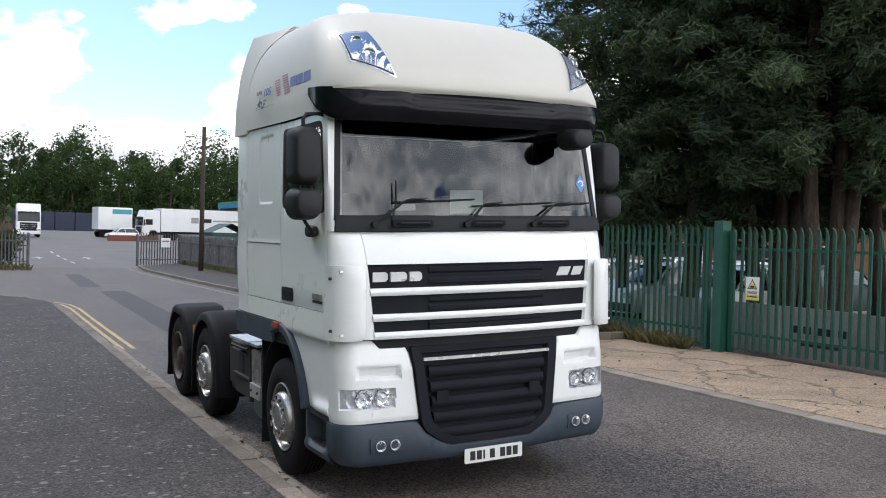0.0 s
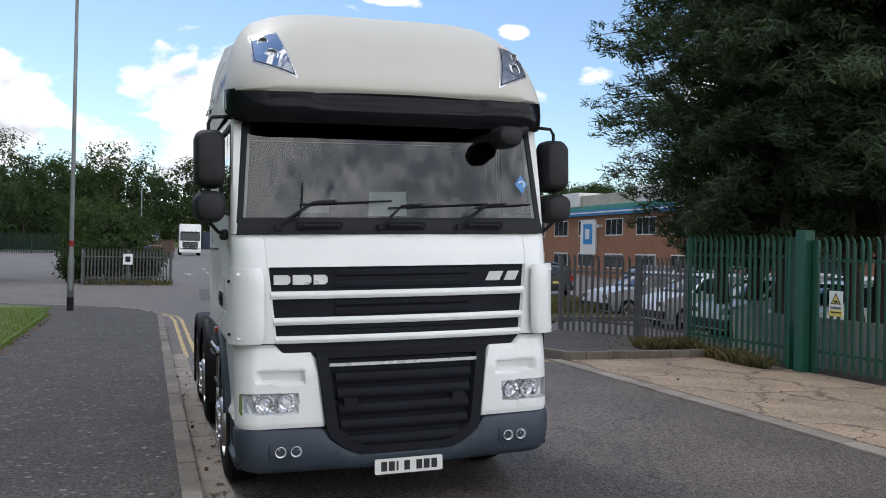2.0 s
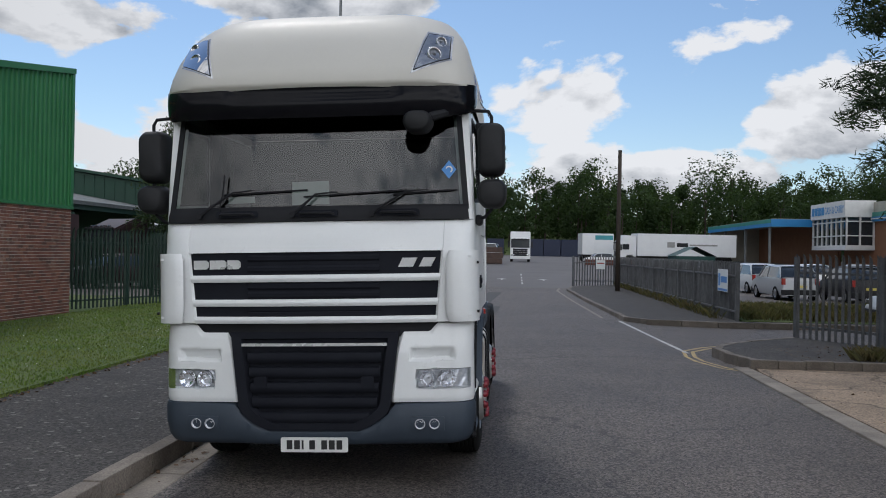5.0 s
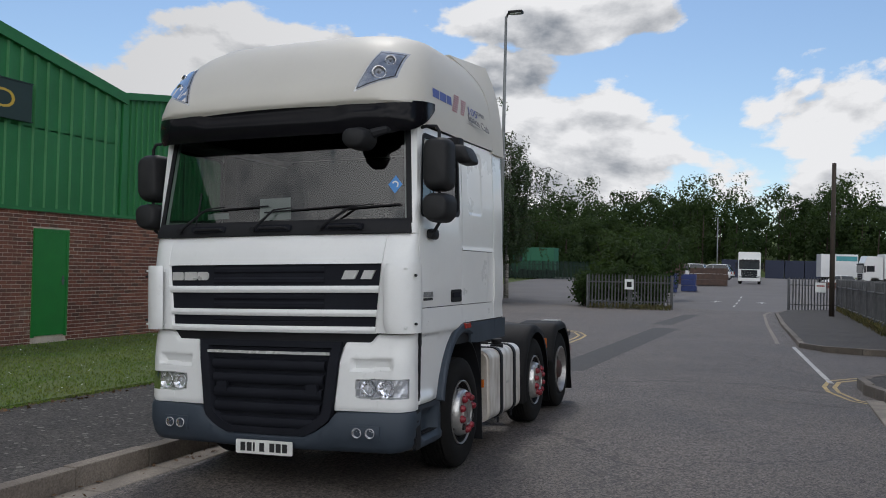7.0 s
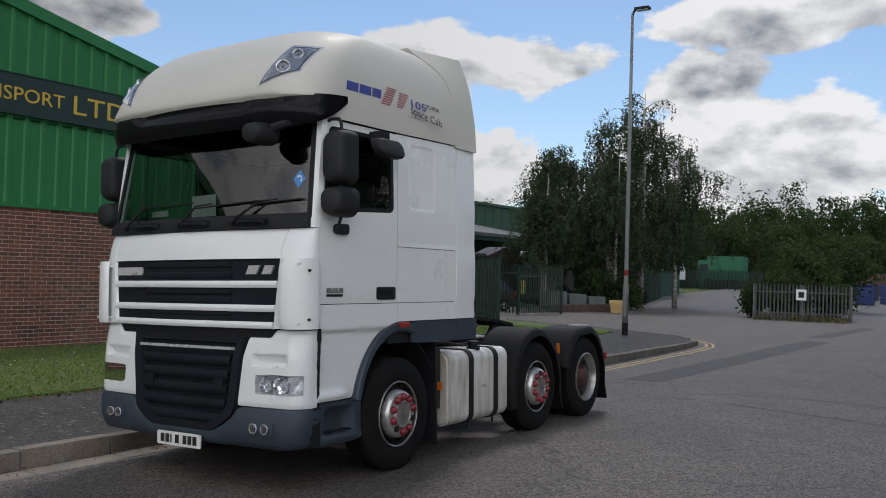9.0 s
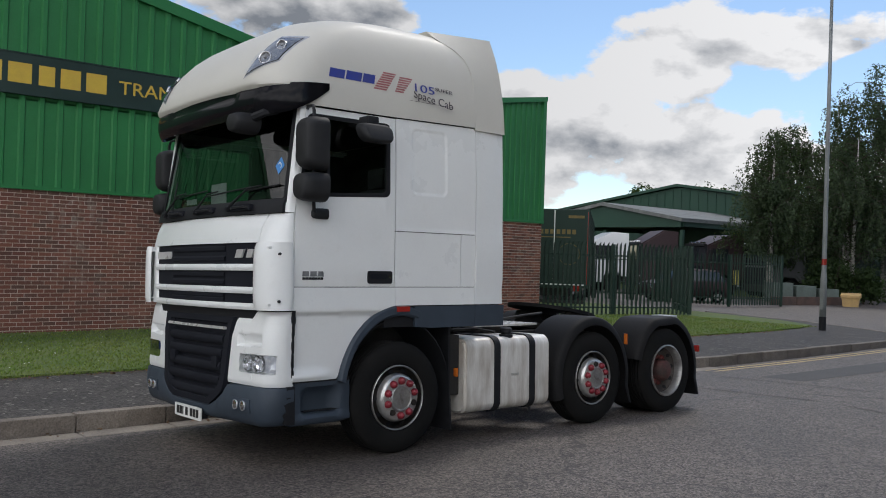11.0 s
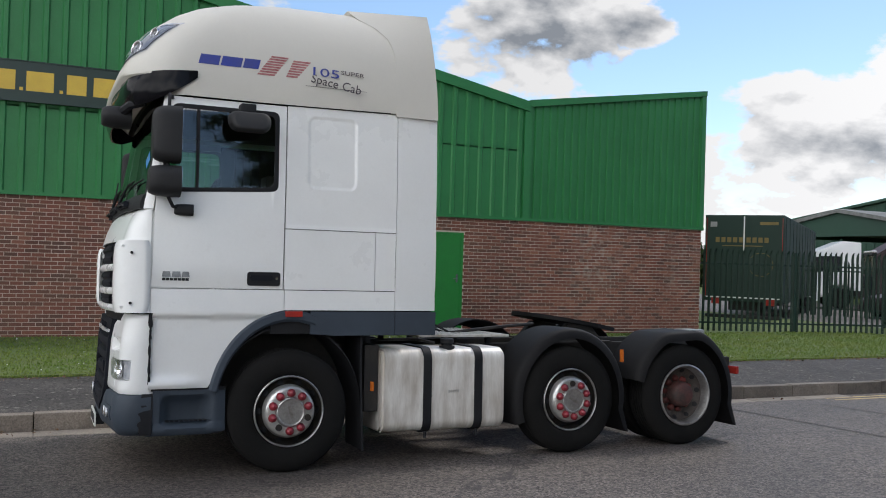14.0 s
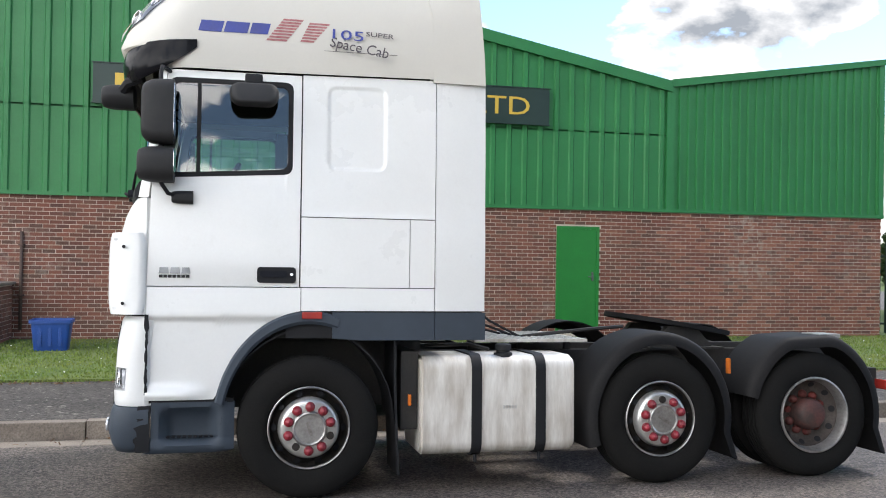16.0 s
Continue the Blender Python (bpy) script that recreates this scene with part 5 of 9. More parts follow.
thick_sheet([[(u, nose_pt(u, 1.11).y - 0.03, z) for u in np.linspace(-0.572, 0.572, 13)] for z in (1.105, 1.127)], (0, 0.02, 0), "trim_strip", M["badge"], grille, "bright trim strip")
# dark recess between bonnet flap and grille
thick_sheet([[(t * h, 5.945 + 0.07 * (t * h) ** 2, z) for t in np.linspace(-1, 1, 13)] for z, h in ((1.17, 0.69), (1.20, 0.94), (1.29, 0.97))], (0, 0.02, 0), "black_recess", M["black"], lorry)

# bumper


def bumper_top(sa):
    return lerp([(0, 0.452), (0.34, 0.455), (0.46, 0.50), (0.57, 0.58), (0.62, 0.655), (0.7, 0.663), (1.5, 0.672)], abs(sa))


rows = []
for f, push in ((0, -0.05), (0.04, -0.012), (0.18, 0.012), (0.5, 0.018), (0.86, 0.014), (0.97, 0.002), (1.0, -0.03)):
    row = []
    for sa in np.linspace(-1.38, 1.38, 93):
        low = 0.335 + 0.05 * max(abs(sa) - 1.0, 0) ** 1.0
        z = low + (bumper_top(sa) - low) * f
        p = nose_pt(sa, z, 0)
        fog = min(max(min(abs(sa) - 0.73, 1.05 - abs(sa)) / 0.04, 0), 1) * min(max(min(z - 0.44, 0.575 - z) / 0.02, 0), 1)
        n = Vector((0, -1, 0)) if abs(sa) < 1.05 else Vector((1 if sa > 0 else -1, -0.4, 0)).normalized()
        row.append(p + n * (push - 0.012 * fog))
    rows.append(row)
bumper = thick_sheet(rows, (0, 0.03, 0), "bumper", M["bumper"], lorry, "dark grey plastic front bumper", angle=40)
for s in (1, -1):
    rows = [[nose_pt(s * u, z, 0.021) for u in np.linspace(0.755, 1.01, 14)] for z in np.linspace(0.452, 0.562, 4)]
    thick_sheet(rows, (0, 0.012, 0), "fog_bezel", M["bumper"], bumper, "moulded fog lamp recess")
    for u in (0.825, 0.935):
        p = nose_pt(s * u, 0.507, 0.024)
        bm = bmesh.new()
        lathe(bm, [(0.004, 0.036), (-0.010, 0.041), (-0.012, 0.036), (0.010, 0.030), (0.018, 0.010), (0.006, 0.0)], 24, "y", p)
        fog = part("fog_lamp", bm, M["lamp_silver"], bumper, "round fog lamp", smooth=True)
        bm = bmesh.new()
        lathe(bm, [(-0.010, 0.037), (-0.015, 0.025), (-0.017, 0.0)], 20, "y", p)
        part("lens", bm, M["lens_clear"], fog, smooth=True)
    # entry step behind the bumper's corner
    rows = []
    for z, o in ((0.345, -0.02), (0.365, 0.0), (0.40, 0.004), (0.435, -0.03), (0.452, -0.10), (0.56, -0.105), (0.62, -0.06), (0.655, -0.012), (0.69, -0.01)):
        row = []
        for y in np.linspace(6.21, 6.76, 22):
            k = min(max(min(y - 6.26, 6.66 - y) / 0.07, 0), 1)
            row.append((s * (1.232 + (o if o > -0.03 else o * k - 0.01 * (1 - k)) - 0.25 * max(y - 6.68, 0)), y - 0.05 * (z < 0.36), z))
        rows.append(row)
    step = thick_sheet(rows, (-s * 0.02, 0, 0), "entry_step", M["bumper"], lorry, "dark grey moulded entry step", angle=40)
    bm = bmesh.new()
    for k in range(9):
        for j in range(3):
            box(bm, min(s * (1.15 + j * 0.025), s * (1.166 + j * 0.025)), max(s * (1.15 + j * 0.025), s * (1.166 + j * 0.025)), 6.31 + k * 0.036, 6.333 + k * 0.036, 0.449, 0.456)
    part("tread", bm, M["black"], step)
    part("filler_panel", B(min(s * 1.15, s * 1.215), max(s * 1.15, s * 1.215), 6.12, 6.75, 0.685, 0.712), M["black"], lorry)

# number plate, written as bars
bm = bmesh.new()
plate(bm, rounded(-0.252, 0.272, 0.296, 0.408, 0.012), "y", LOW_Y - 0.052, LOW_Y - 0.040)
np_ = part("number_plate", bm, M["plate_white"], bumper, "white number plate with dark bars")
part("backing", B(-0.22, 0.24, LOW_Y - 0.040, LOW_Y + 0.03, 0.31, 0.40), M["black"], np_)
for k in range(7):
    u = -0.205 + k * 0.059 + (0.035 if k > 3 else 0)
    part("bar", B(u, u + (0.044 if k != 2 else 0.014), LOW_Y - 0.056, LOW_Y - 0.051, 0.318, 0.388), M["ink"], np_)
# ---- mirrors ----
def pod(bm, u0, u1, y0, y1, z0, z1, r=0.05, taper=0.0):
    """A moulded housing: flat at the glass (far y), domed towards the front, narrower below by the taper."""
    cu, cz, hu, hz = (u0 + u1) / 2, (z0 + z1) / 2, (u1 - u0) / 2, (z1 - z0) / 2
    rings = []
    for f in (0.0, 0.03, 0.12, 0.3, 0.55, 0.8, 1.0):
        k = 0.70 + 0.30 * math.sqrt(max(1 - (1 - min(f / 0.55, 1)) ** 2, 0.0))
        rr = min(r * 1.25, hu * 0.95, hz * 0.95) * k
        ring = rounded(cu - hu * k, cu + hu * k, cz - hz * k, cz + hz * k, rr, 6)
        rings.append([(cu + (a - cu) * (1 - taper * max(cz - b, 0) / hz), y0 + (y1 - y0) * f, b) for a, b in ring])
    rows = grid(bm, rings, True)
    bm.faces.new(rows[0])
    bm.faces.new(list(reversed(rows[-1])))
    bmesh.ops.recalc_face_normals(bm, faces=bm.faces)
    return bm


for s in (1, -1):
    lo = lambda a, b: (min(s * a, s * b), max(s * a, s * b))
    head = part("mirror_arm", tube(bmesh.new(), [(s * 1.20, 6.30, 2.945), (s * 1.27, 6.27, 2.955), (s * 1.37, 6.25, 2.945), (s * 1.395, 6.245, 2.90), (s * 1.395, 6.25, 2.30), (s * 1.385, 6.26, 2.16), (s * 1.33, 6.30, 2.10), (s * 1.26, 6.36, 2.085)], 0.014, 8), M["black"], lorry, "black tubular mirror arm", smooth=True)
    bm = bmesh.new()
    for a0, b0, y0, y1, z0, z1 in ((1.278, 1.50, 6.13, 6.335, 2.42, 2.85),):
        pod(bm, *lo(a0, b0), y0, y1, z0, z1, 0.062)
    sh = part("main_mirror", bm, M["mirror_shell"], head, "tall black mirror housing", angle=50)
    bm = bmesh.new()
    plate(bm, rounded(*lo(1.305, 1.478), 2.475, 2.83, 0.04), "y", 6.333, 6.339)
    part("glass", bm, M["chrome"], sh)
    bm = pod(bmesh.new(), *lo(1.275, 1.51), 6.11, 6.34, 2.165, 2.40, 0.066, 0.12)
    sh = part("wide_mirror", bm, M["mirror_shell"], head, "squat black wide-angle mirror housing", angle=50)
    bm = bmesh.new()
    plate(bm, rounded(*lo(1.312, 1.49), 2.225, 2.39, 0.04), "y", 6.338, 6.344)
    part("glass", bm, M["chrome"], sh)
    bm = pod(bmesh.new(), *lo(1.245, 1.31), 6.32, 6.46, 2.035, 2.125, 0.025)
    part("arm_foot", bm, M["mirror_shell"], head, angle=50)
# kerb mirror over the driver's door, front mirror below the visor
bm = pod(bmesh.new(), 6.69, 7.02, -0.07, 0.05, 2.70, 2.865, 0.05, 0.10)
bm.transform(Matrix(((0, -1, 0, 1.37), (1, 0, 0, 0), (0, 0, 1, 0), (0, 0, 0, 1))))
for v in bm.verts:
    v.co.x += 0.42 * (2.865 - v.co.z)
km = part("kerb_mirror", bm, M["mirror_shell"], lorry, "black kerb mirror above the door window", angle=50)
bm = box(bmesh.new(), 1.24, 1.38, 6.79, 6.91, 2.855, 2.935, 0.02)
part("bracket", bm, M["black"], km)
bm = pod(bmesh.new(), 0.72, 0.95, 5.80, 6.02, 2.74, 2.91, 0.07, 0.1)
fm = part("front_mirror", bm, M["mirror_shell"], lorry, "black front mirror below the visor", angle=50)
part("arm", tube(bmesh.new(), [(0.84, 5.95, 2.80), (0.94, 5.96, 2.87), (1.03, 6.0, 2.90), (1.08, 6.10, 2.92)], [0.03, 0.04, 0.035, 0.03]), M["black"], fm)

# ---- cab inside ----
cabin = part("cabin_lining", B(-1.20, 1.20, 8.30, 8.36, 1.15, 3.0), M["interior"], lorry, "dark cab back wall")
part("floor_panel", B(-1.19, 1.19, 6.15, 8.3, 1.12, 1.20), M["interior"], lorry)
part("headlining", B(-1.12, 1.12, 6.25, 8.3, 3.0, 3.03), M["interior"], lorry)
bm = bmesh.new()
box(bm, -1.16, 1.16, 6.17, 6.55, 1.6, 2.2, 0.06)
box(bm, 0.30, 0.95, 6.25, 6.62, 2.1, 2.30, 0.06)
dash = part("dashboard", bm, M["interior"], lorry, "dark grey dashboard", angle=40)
bm = bmesh.new()
wheel_path = [(0.62 + 0.22 * math.cos(a), 6.66 + 0.10 * math.sin(a), 2.20 + 0.20 * math.sin(a)) for a in np.linspace(0, 2 * math.pi, 25)]
tube(bm, wheel_path, 0.016, 8)
tube(bm, [(0.62, 6.66, 2.2), (0.62, 6.45, 2.05)], 0.03)
tube(bm, [(0.40, 6.66, 2.2), (0.84, 6.66, 2.2)], 0.015)
part("steering_wheel", bm, M["black"], dash, smooth=True)
for u in (-0.62, 0.62):
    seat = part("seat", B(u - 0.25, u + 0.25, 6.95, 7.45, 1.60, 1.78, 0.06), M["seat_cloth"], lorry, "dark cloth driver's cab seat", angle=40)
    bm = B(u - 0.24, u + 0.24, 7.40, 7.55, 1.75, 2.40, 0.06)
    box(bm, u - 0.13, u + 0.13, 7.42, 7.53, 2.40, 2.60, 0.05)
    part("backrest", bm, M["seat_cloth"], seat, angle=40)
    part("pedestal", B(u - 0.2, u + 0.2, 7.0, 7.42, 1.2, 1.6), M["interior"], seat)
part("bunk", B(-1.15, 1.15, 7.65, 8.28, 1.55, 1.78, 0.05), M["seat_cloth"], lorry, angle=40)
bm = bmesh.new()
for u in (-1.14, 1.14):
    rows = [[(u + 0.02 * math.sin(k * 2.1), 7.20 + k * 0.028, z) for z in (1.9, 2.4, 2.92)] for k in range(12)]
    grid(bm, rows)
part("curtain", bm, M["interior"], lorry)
for u0, u1, z0, z1, tilt in ((-0.215, 0.09, 2.215, 2.405, 0.08), (-0.74, -0.52, 2.235, 2.29, 0.02)):
    bm = bmesh.new()
    plate(bm, [(u0, z0), (u1, z0 + 0.004), (u1 - 0.003, z1), (u0 + 0.004, z1 - 0.006)], "y", 6.15, 6.1515)
    part("paper_sheet", bm, M["paper"], lorry, "white paper sheet behind the windscreen")
bm = bmesh.new()
c = Vector((1.055, 2.475))
bm.faces.new([bm.verts.new((c.x + a, screen_y(c.x + a, c.y + b) - 0.003, c.y + b)) for a, b in ((0, -0.075), (0.058, 0), (0, 0.075), (-0.058, 0))])
st = part("screen_sticker", bm, M["sticker_blue"], lorry, "blue diamond sticker on the windscreen")
bm = lathe(bmesh.new(), [(0.0, 0.030), (0.0, 0.018)], 16, "y", (c.x, screen_y(c.x, c.y) - 0.0045, c.y))
part("ring", bm, M["paper"], st)

# ---- wheels ----
M["hub_steel"] = mat("hub_steel", (0.46, 0.45, 0.44), (0.30, 0.29, 0.28), 9, 0.36, metal=0.75, bump=0.1, bscale=60, speck=0.15)

M["dish_brown"] = mat("dish_brown", (0.05, 0.040, 0.036), (0.095, 0.08, 0.073), 7, 0.6, metal=0.3, bump=0.3, bscale=50, speck=0.3)
M["hub_brown"] = mat("hub_brown", (0.10, 0.035, 0.03), (0.04, 0.028, 0.025), 8, 0.7, bump=0.3, bscale=50, speck=0.3)


def tyre_mesh(bm, u, w, s):
    prof = [(-w / 2 + 0.03, 0.286), (-w / 2 + 0.005, 0.335), (-w / 2, 0.39), (-w / 2 + 0.012, 0.45), (-w / 2 + 0.03, 0.482), (-w / 2 + 0.05, 0.492)]
    for k in range(5):
        a = -w / 2 + 0.06 + k * (w - 0.12) / 5
        b = a + (w - 0.12) / 5
        prof += [(a + 0.004, 0.496), (b - 0.012, 0.496), (b - 0.010, 0.484), (b - 0.001, 0.484)]
    prof += [(w / 2 - 0.05, 0.492), (w / 2 - 0.03, 0.482), (w / 2 - 0.012, 0.45), (w / 2, 0.39), (w / 2 - 0.005, 0.335), (w / 2 - 0.012, 0.300), (w / 2 - 0.03, 0.286)]
    return lathe(bm, [(u + s * a, r) for a, r in prof], 56, "x")


def road_wheel(y, s, drive, red):
    at = pose(0, y, HUB, random.uniform(0, 360))
    uc = 1.085
    tyre = part("tyre", tyre_mesh(bmesh.new(), s * uc, 0.30, s), M["rubber"], lorry, "worn black lorry tyre", angle=45)
    tyre.name = "wheel"
    tyre.matrix_basis = at
    o = s * (uc + 0.15)
    if drive:
        t2 = part("inner_tyre", tyre_mesh(bmesh.new(), s * (uc - 0.33), 0.28, s), M["rubber"], tyre, angle=45)
        rim = [(-0.02, 0.300), (0.004, 0.302), (0.008, 0.288), (-0.012, 0.278), (-0.06, 0.268), (-0.085, 0.262)]
    else:
        rim = [(-0.035, 0.288), (-0.008, 0.288), (-0.004, 0.283), (-0.008, 0.277), (-0.020, 0.273)]
    r = part("rim", lathe(bmesh.new(), [(o + s * a, q) for a, q in rim], 48, "x"), M["hub_steel"] if s > 0 or not drive else M["dish_brown"], tyre, "weathered steel wheel rim", angle=35)
    if drive:
        dish = [(-0.085, 0.262), (-0.10, 0.255), (-0.135, 0.225), (-0.15, 0.19), (-0.15, 0.11), (-0.13, 0.10)]
        part("wheel_dish", lathe(bmesh.new(), [(o + s * a, q) for a, q in dish], 48, "x"), M["dish_brown"], tyre, "dull brown dished wheel centre", angle=35)
    if not drive:
        well = [(-0.020, 0.273), (-0.075, 0.264), (-0.09, 0.250), (-0.07, 0.228), (-0.035, 0.214)]
        part("rim_well", lathe(bmesh.new(), [(o + s * a, q) for a, q in well], 48, "x"), M["rim_well"] if s > 0 else M["rim_steel"], tyre, angle=35)
        disc = [(-0.04, 0.216), (-0.005, 0.209), (0.018, 0.199), (0.027, 0.186), (0.030, 0.170), (0.029, 0.12), (0.028, 0.10)]
        part("wheel_disc", lathe(bmesh.new(), [(o + s * a, q) for a, q in disc], 48, "x"), M["alloy"] if s > 0 else M["hub_steel"], tyre, "bright steel disc round the wheel nuts", angle=35)
    # vent holes
    rr, oo = (0.232, -0.118) if drive else (0.243, -0.048)
    for k in range(10):
        a = 2 * math.pi * (k + 0.5) / 10
        n = Vector((s * 0.75, math.cos(a) * 0.66 * (1 if not drive else -1), math.sin(a) * 0.66 * (1 if not drive else -1))).normalized()
        p = Vector((o + s * (oo + 0.008), rr * math.cos(a), rr * math.sin(a)))
        bm = bmesh.new()
        bmesh.ops.create_circle(bm, cap_ends=True, segments=14, radius=0.026, matrix=Matrix.Translation(p) @ n.to_track_quat("Z", "Y").to_matrix().to_4x4())
        part("vent_hole", bm, M["black"], r)
    if drive:
        prof = [(-0.15, 0.13), (-0.06, 0.125), (-0.02, 0.11), (-0.005, 0.09), (0.0, 0.0)]
        part("hub", lathe(bmesh.new(), [(o + s * a, q) for a, q in prof], 32, "x"), M["hub_brown"], tyre, "rusty brown hub", angle=35)
    else:
        prof = [(0.028, 0.125), (0.045, 0.118), (0.050, 0.108), (0.046, 0.100), (0.040, 0.098), (0.038, 0.05), (0.040, 0.0)]
        hub = part("hub", lathe(bmesh.new(), [(o + s * a, q) for a, q in prof], 40, "x"), M["hub_steel"], tyre, "bright hub cap", angle=35)
        if s > 0:
            bm = bmesh.new()
            box(bm, o + 0.0385, o + 0.0425, -0.012, 0.012, -0.05, 0.05)
            part("hub_badge", bm, M["rim_steel"], hub)
    for k in range(10):
        a = 2 * math.pi * k / 10
        missing = red and k in ((1, 4) if y < 8 else (6,))
        base = -0.148 if drive else 0.028
        p = Vector((o + s * base, 0.152 * math.cos(a), 0.152 * math.sin(a)))
        bm = cyl(bmesh.new(), p, p + Vector((s * 0.018, 0, 0)), 0.028, 0.026, 12)
        nut = part("wheel_nut", bm, (M["rim_well"] if missing else M["chrome"]) if not drive else M["hub_rust"], tyre)
        if not missing and red:
            bm = lathe(bmesh.new(), [(p.x + s * 0.004, 0.035), (p.x + s * 0.012, 0.034), (p.x + s * 0.030, 0.030), (p.x + s * 0.043, 0.020), (p.x + s * 0.049, 0.0)], 12, "x", (0, p.y, p.z))
            part("nut_cap", bm, M["nut_red"] if red and not drive else (M["hub_rust"] if drive else M["rim_steel"]), nut, smooth=True)
    return tyre


for s in (1, -1):
    for i, y in enumerate(AX):
        road_wheel(y, s, i == 2, s > 0)
for y in AX:
    bm = bmesh.new()
    cyl(bm, (-1.0, y, HUB), (1.0, y, HUB), 0.09 if y < 11 else 0.14, seg=16)
    part("axle", bm, M["chassis"], lorry)

# ---- chassis ----
for s in (1, -1):
    bm = bmesh.new()
    box(bm, min(s * 0.38, s * 0.43), max(s * 0.38, s * 0.43), 6.3, 12.0, 0.70, 0.97, 0.01)
    part("chassis_rail", bm, M["chassis"], lorry, "dark chassis rail")
bm = bmesh.new()
for y in (6.5, 7.9, 9.2, 10.4, 11.9):
    box(bm, -0.38, 0.38, y, y + 0.1, 0.74, 0.92)
box(bm, -0.55, 0.55, 6.3, 8.2, 0.55, 1.1, 0.05)
cyl(bm, (0, 8.2, 0.7), (0, 11.2, 0.55), 0.07)
part("driveline", bm, M["chassis"], lorry)
bm = bmesh.new()
box(bm, -0.42, 0.78, 8.58, 9.52, 1.055, 1.077)
cat = part("catwalk", bm, M["tank_alloy"], lorry, "worn aluminium chequer-plate catwalk")
bm = bmesh.new()
for i in range(25):
    for j in range(16):
        d = 1 if (i + j) % 2 else -1
        x, y = -0.39 + i * 0.047, 8.62 + j * 0.056
        tube(bm, [(x - 0.012, y - 0.012 * d, 1.078), (x + 0.012, y + 0.012 * d, 1.078)], 0.0045, 4)
tagged(part("chequer_ribs", bm, M["alloy"], cat), kind="stuff")
for y in (8.62, 9.05, 9.46):
    for u in (-0.40, 0.40):
        part("bracket", B(u - 0.02, u + 0.02, y, y + 0.05, 0.96, 1.056), M["chassis"], cat)
# fifth wheel
bm = bmesh.new()
out = []
for k in range(25):
    a = math.pi * (k / 24)
    out.append((0.47 * math.cos(a), 10.50 - 0.47 * math.sin(a)))
out += [(-0.47, 10.75), (-0.30, 11.08), (-0.06, 10.75), (0.06, 10.75), (0.30, 11.08), (0.47, 10.75)]
plate(bm, out, "z", 1.155, 1.195)
tiltm = Matrix.Translation((0, 10.55, 1.17)) @ Matrix.Rotation(radians(-9), 4, "X") @ Matrix.Translation((0, -10.55, -1.17))
bm.transform(tiltm)
fw = part("fifth_wheel", bm, M["fender"], lorry, "black greasy fifth wheel coupling")
bm = bmesh.new()
for s in (1, -1):
    plate(bm, [(10.25, 0.97), (10.85, 0.97), (10.68, 1.16), (10.42, 1.16)], "x", s * 0.33, s * 0.41)
box(bm, -0.5, 0.5, 10.2, 10.9, 0.965, 0.985)
part("pedestal", bm, M["chassis"], fw)
# air lines behind the cab
for k, u in enumerate((-0.15, 0.0, 0.15)):
    pts = [(u, 8.58, 1.6), (u + 0.05, 8.68, 1.35), (u + 0.1, 8.85, 1.12 + 0.04 * k), (u + 0.25, 9.1, 1.06), (u + 0.15, 9.5 + 0.1 * k, 1.05)]
    part("air_line", tube(bmesh.new(), pts, 0.012, 6), M["black"], lorry)
tube_bm = tube(bmesh.new(), [(0.35, 8.9, 1.05), (0.40, 9.3, 1.10), (0.42, 9.7, 1.14), (0.40, 10.0, 1.16)], 0.016, 6)
part("release_lever", tube_bm, M["chassis"], lorry)

# ---- fuel tank ----
TY0, TY1, TZ0, TZ1, TU0, TU1 = 8.06, 9.24, 0.27, 0.985, 0.60, 1.235
bm = bmesh.new()
plate(bm, rounded(TU0, TU1, TZ0, TZ1, 0.10, 7), "y", TY0, TY1)
ends = [e for e in bm.edges if abs(e.verts[0].co.y - e.verts[1].co.y) < 1e-5]
bmesh.ops.bevel(bm, geom=ends, offset=0.022, segments=3, affect="EDGES", clamp_overlap=True)
tank = part("fuel_tank", bm, M["tank_alloy"], lorry, "stained aluminium fuel tank", angle=35)
for y in (8.44, 8.93):
    o = rounded(TU0 - 0.012, TU1 + 0.014, TZ0 - 0.014, TZ1 + 0.012, 0.11, 7)
    i = rounded(TU0, TU1 + 0.002, TZ0, TZ1 + 0.001, 0.10, 7)
    bm = bmesh.new()
    grid(bm, [[(a, y, b) for a, b in i + [i[0]]], [(a, y, b) for a, b in o + [o[0]]], [(a, y + 0.075, b) for a, b in o + [o[0]]], [(a, y + 0.075, b) for a, b in i + [i[0]]]])
    cyl(bm, (1.2, y + 0.037, 0.27), (1.2, y + 0.037, 0.215), 0.014, seg=8)
    strap = part("strap", bm, M["black"], tank, "black tank strap", angle=40)
bm = lathe(bmesh.new(), [(0.97, 0.07), (1.0, 0.07), (1.005, 0.05), (1.02, 0.05), (1.025, 0.062), (1.06, 0.060), (1.068, 0.045), (1.07, 0.0)], 20, "z", (1.12, 8.71, 0))
part("filler_cap", bm, M["black"], tank, "black filler cap", angle=40)
bm = bmesh.new()
for k in range(5):
    box(bm, 1.233, 1.238, 8.68 + k * 0.022, 8.695 + k * 0.022, 0.60, 0.625)
part("stamp", bm, M["alloy"], tank)
bm = bmesh.new()
box(bm, 0.55, 1.15, 7.93, 8.06, 0.45, 1.02, 0.02)
tube(bm, [(0.7, 8.2, 1.03), (0.9, 8.5, 1.05), (1.05, 8.62, 1.02)], 0.014)
part("tank_bracket", bm, M["chassis"], lorry)
bm = B(1.16, 1.205, 7.98, 8.0, 0.63, 0.71, 0.005)
part("side_marker", bm, M["orange_lens"], lorry, "amber side marker lamp")
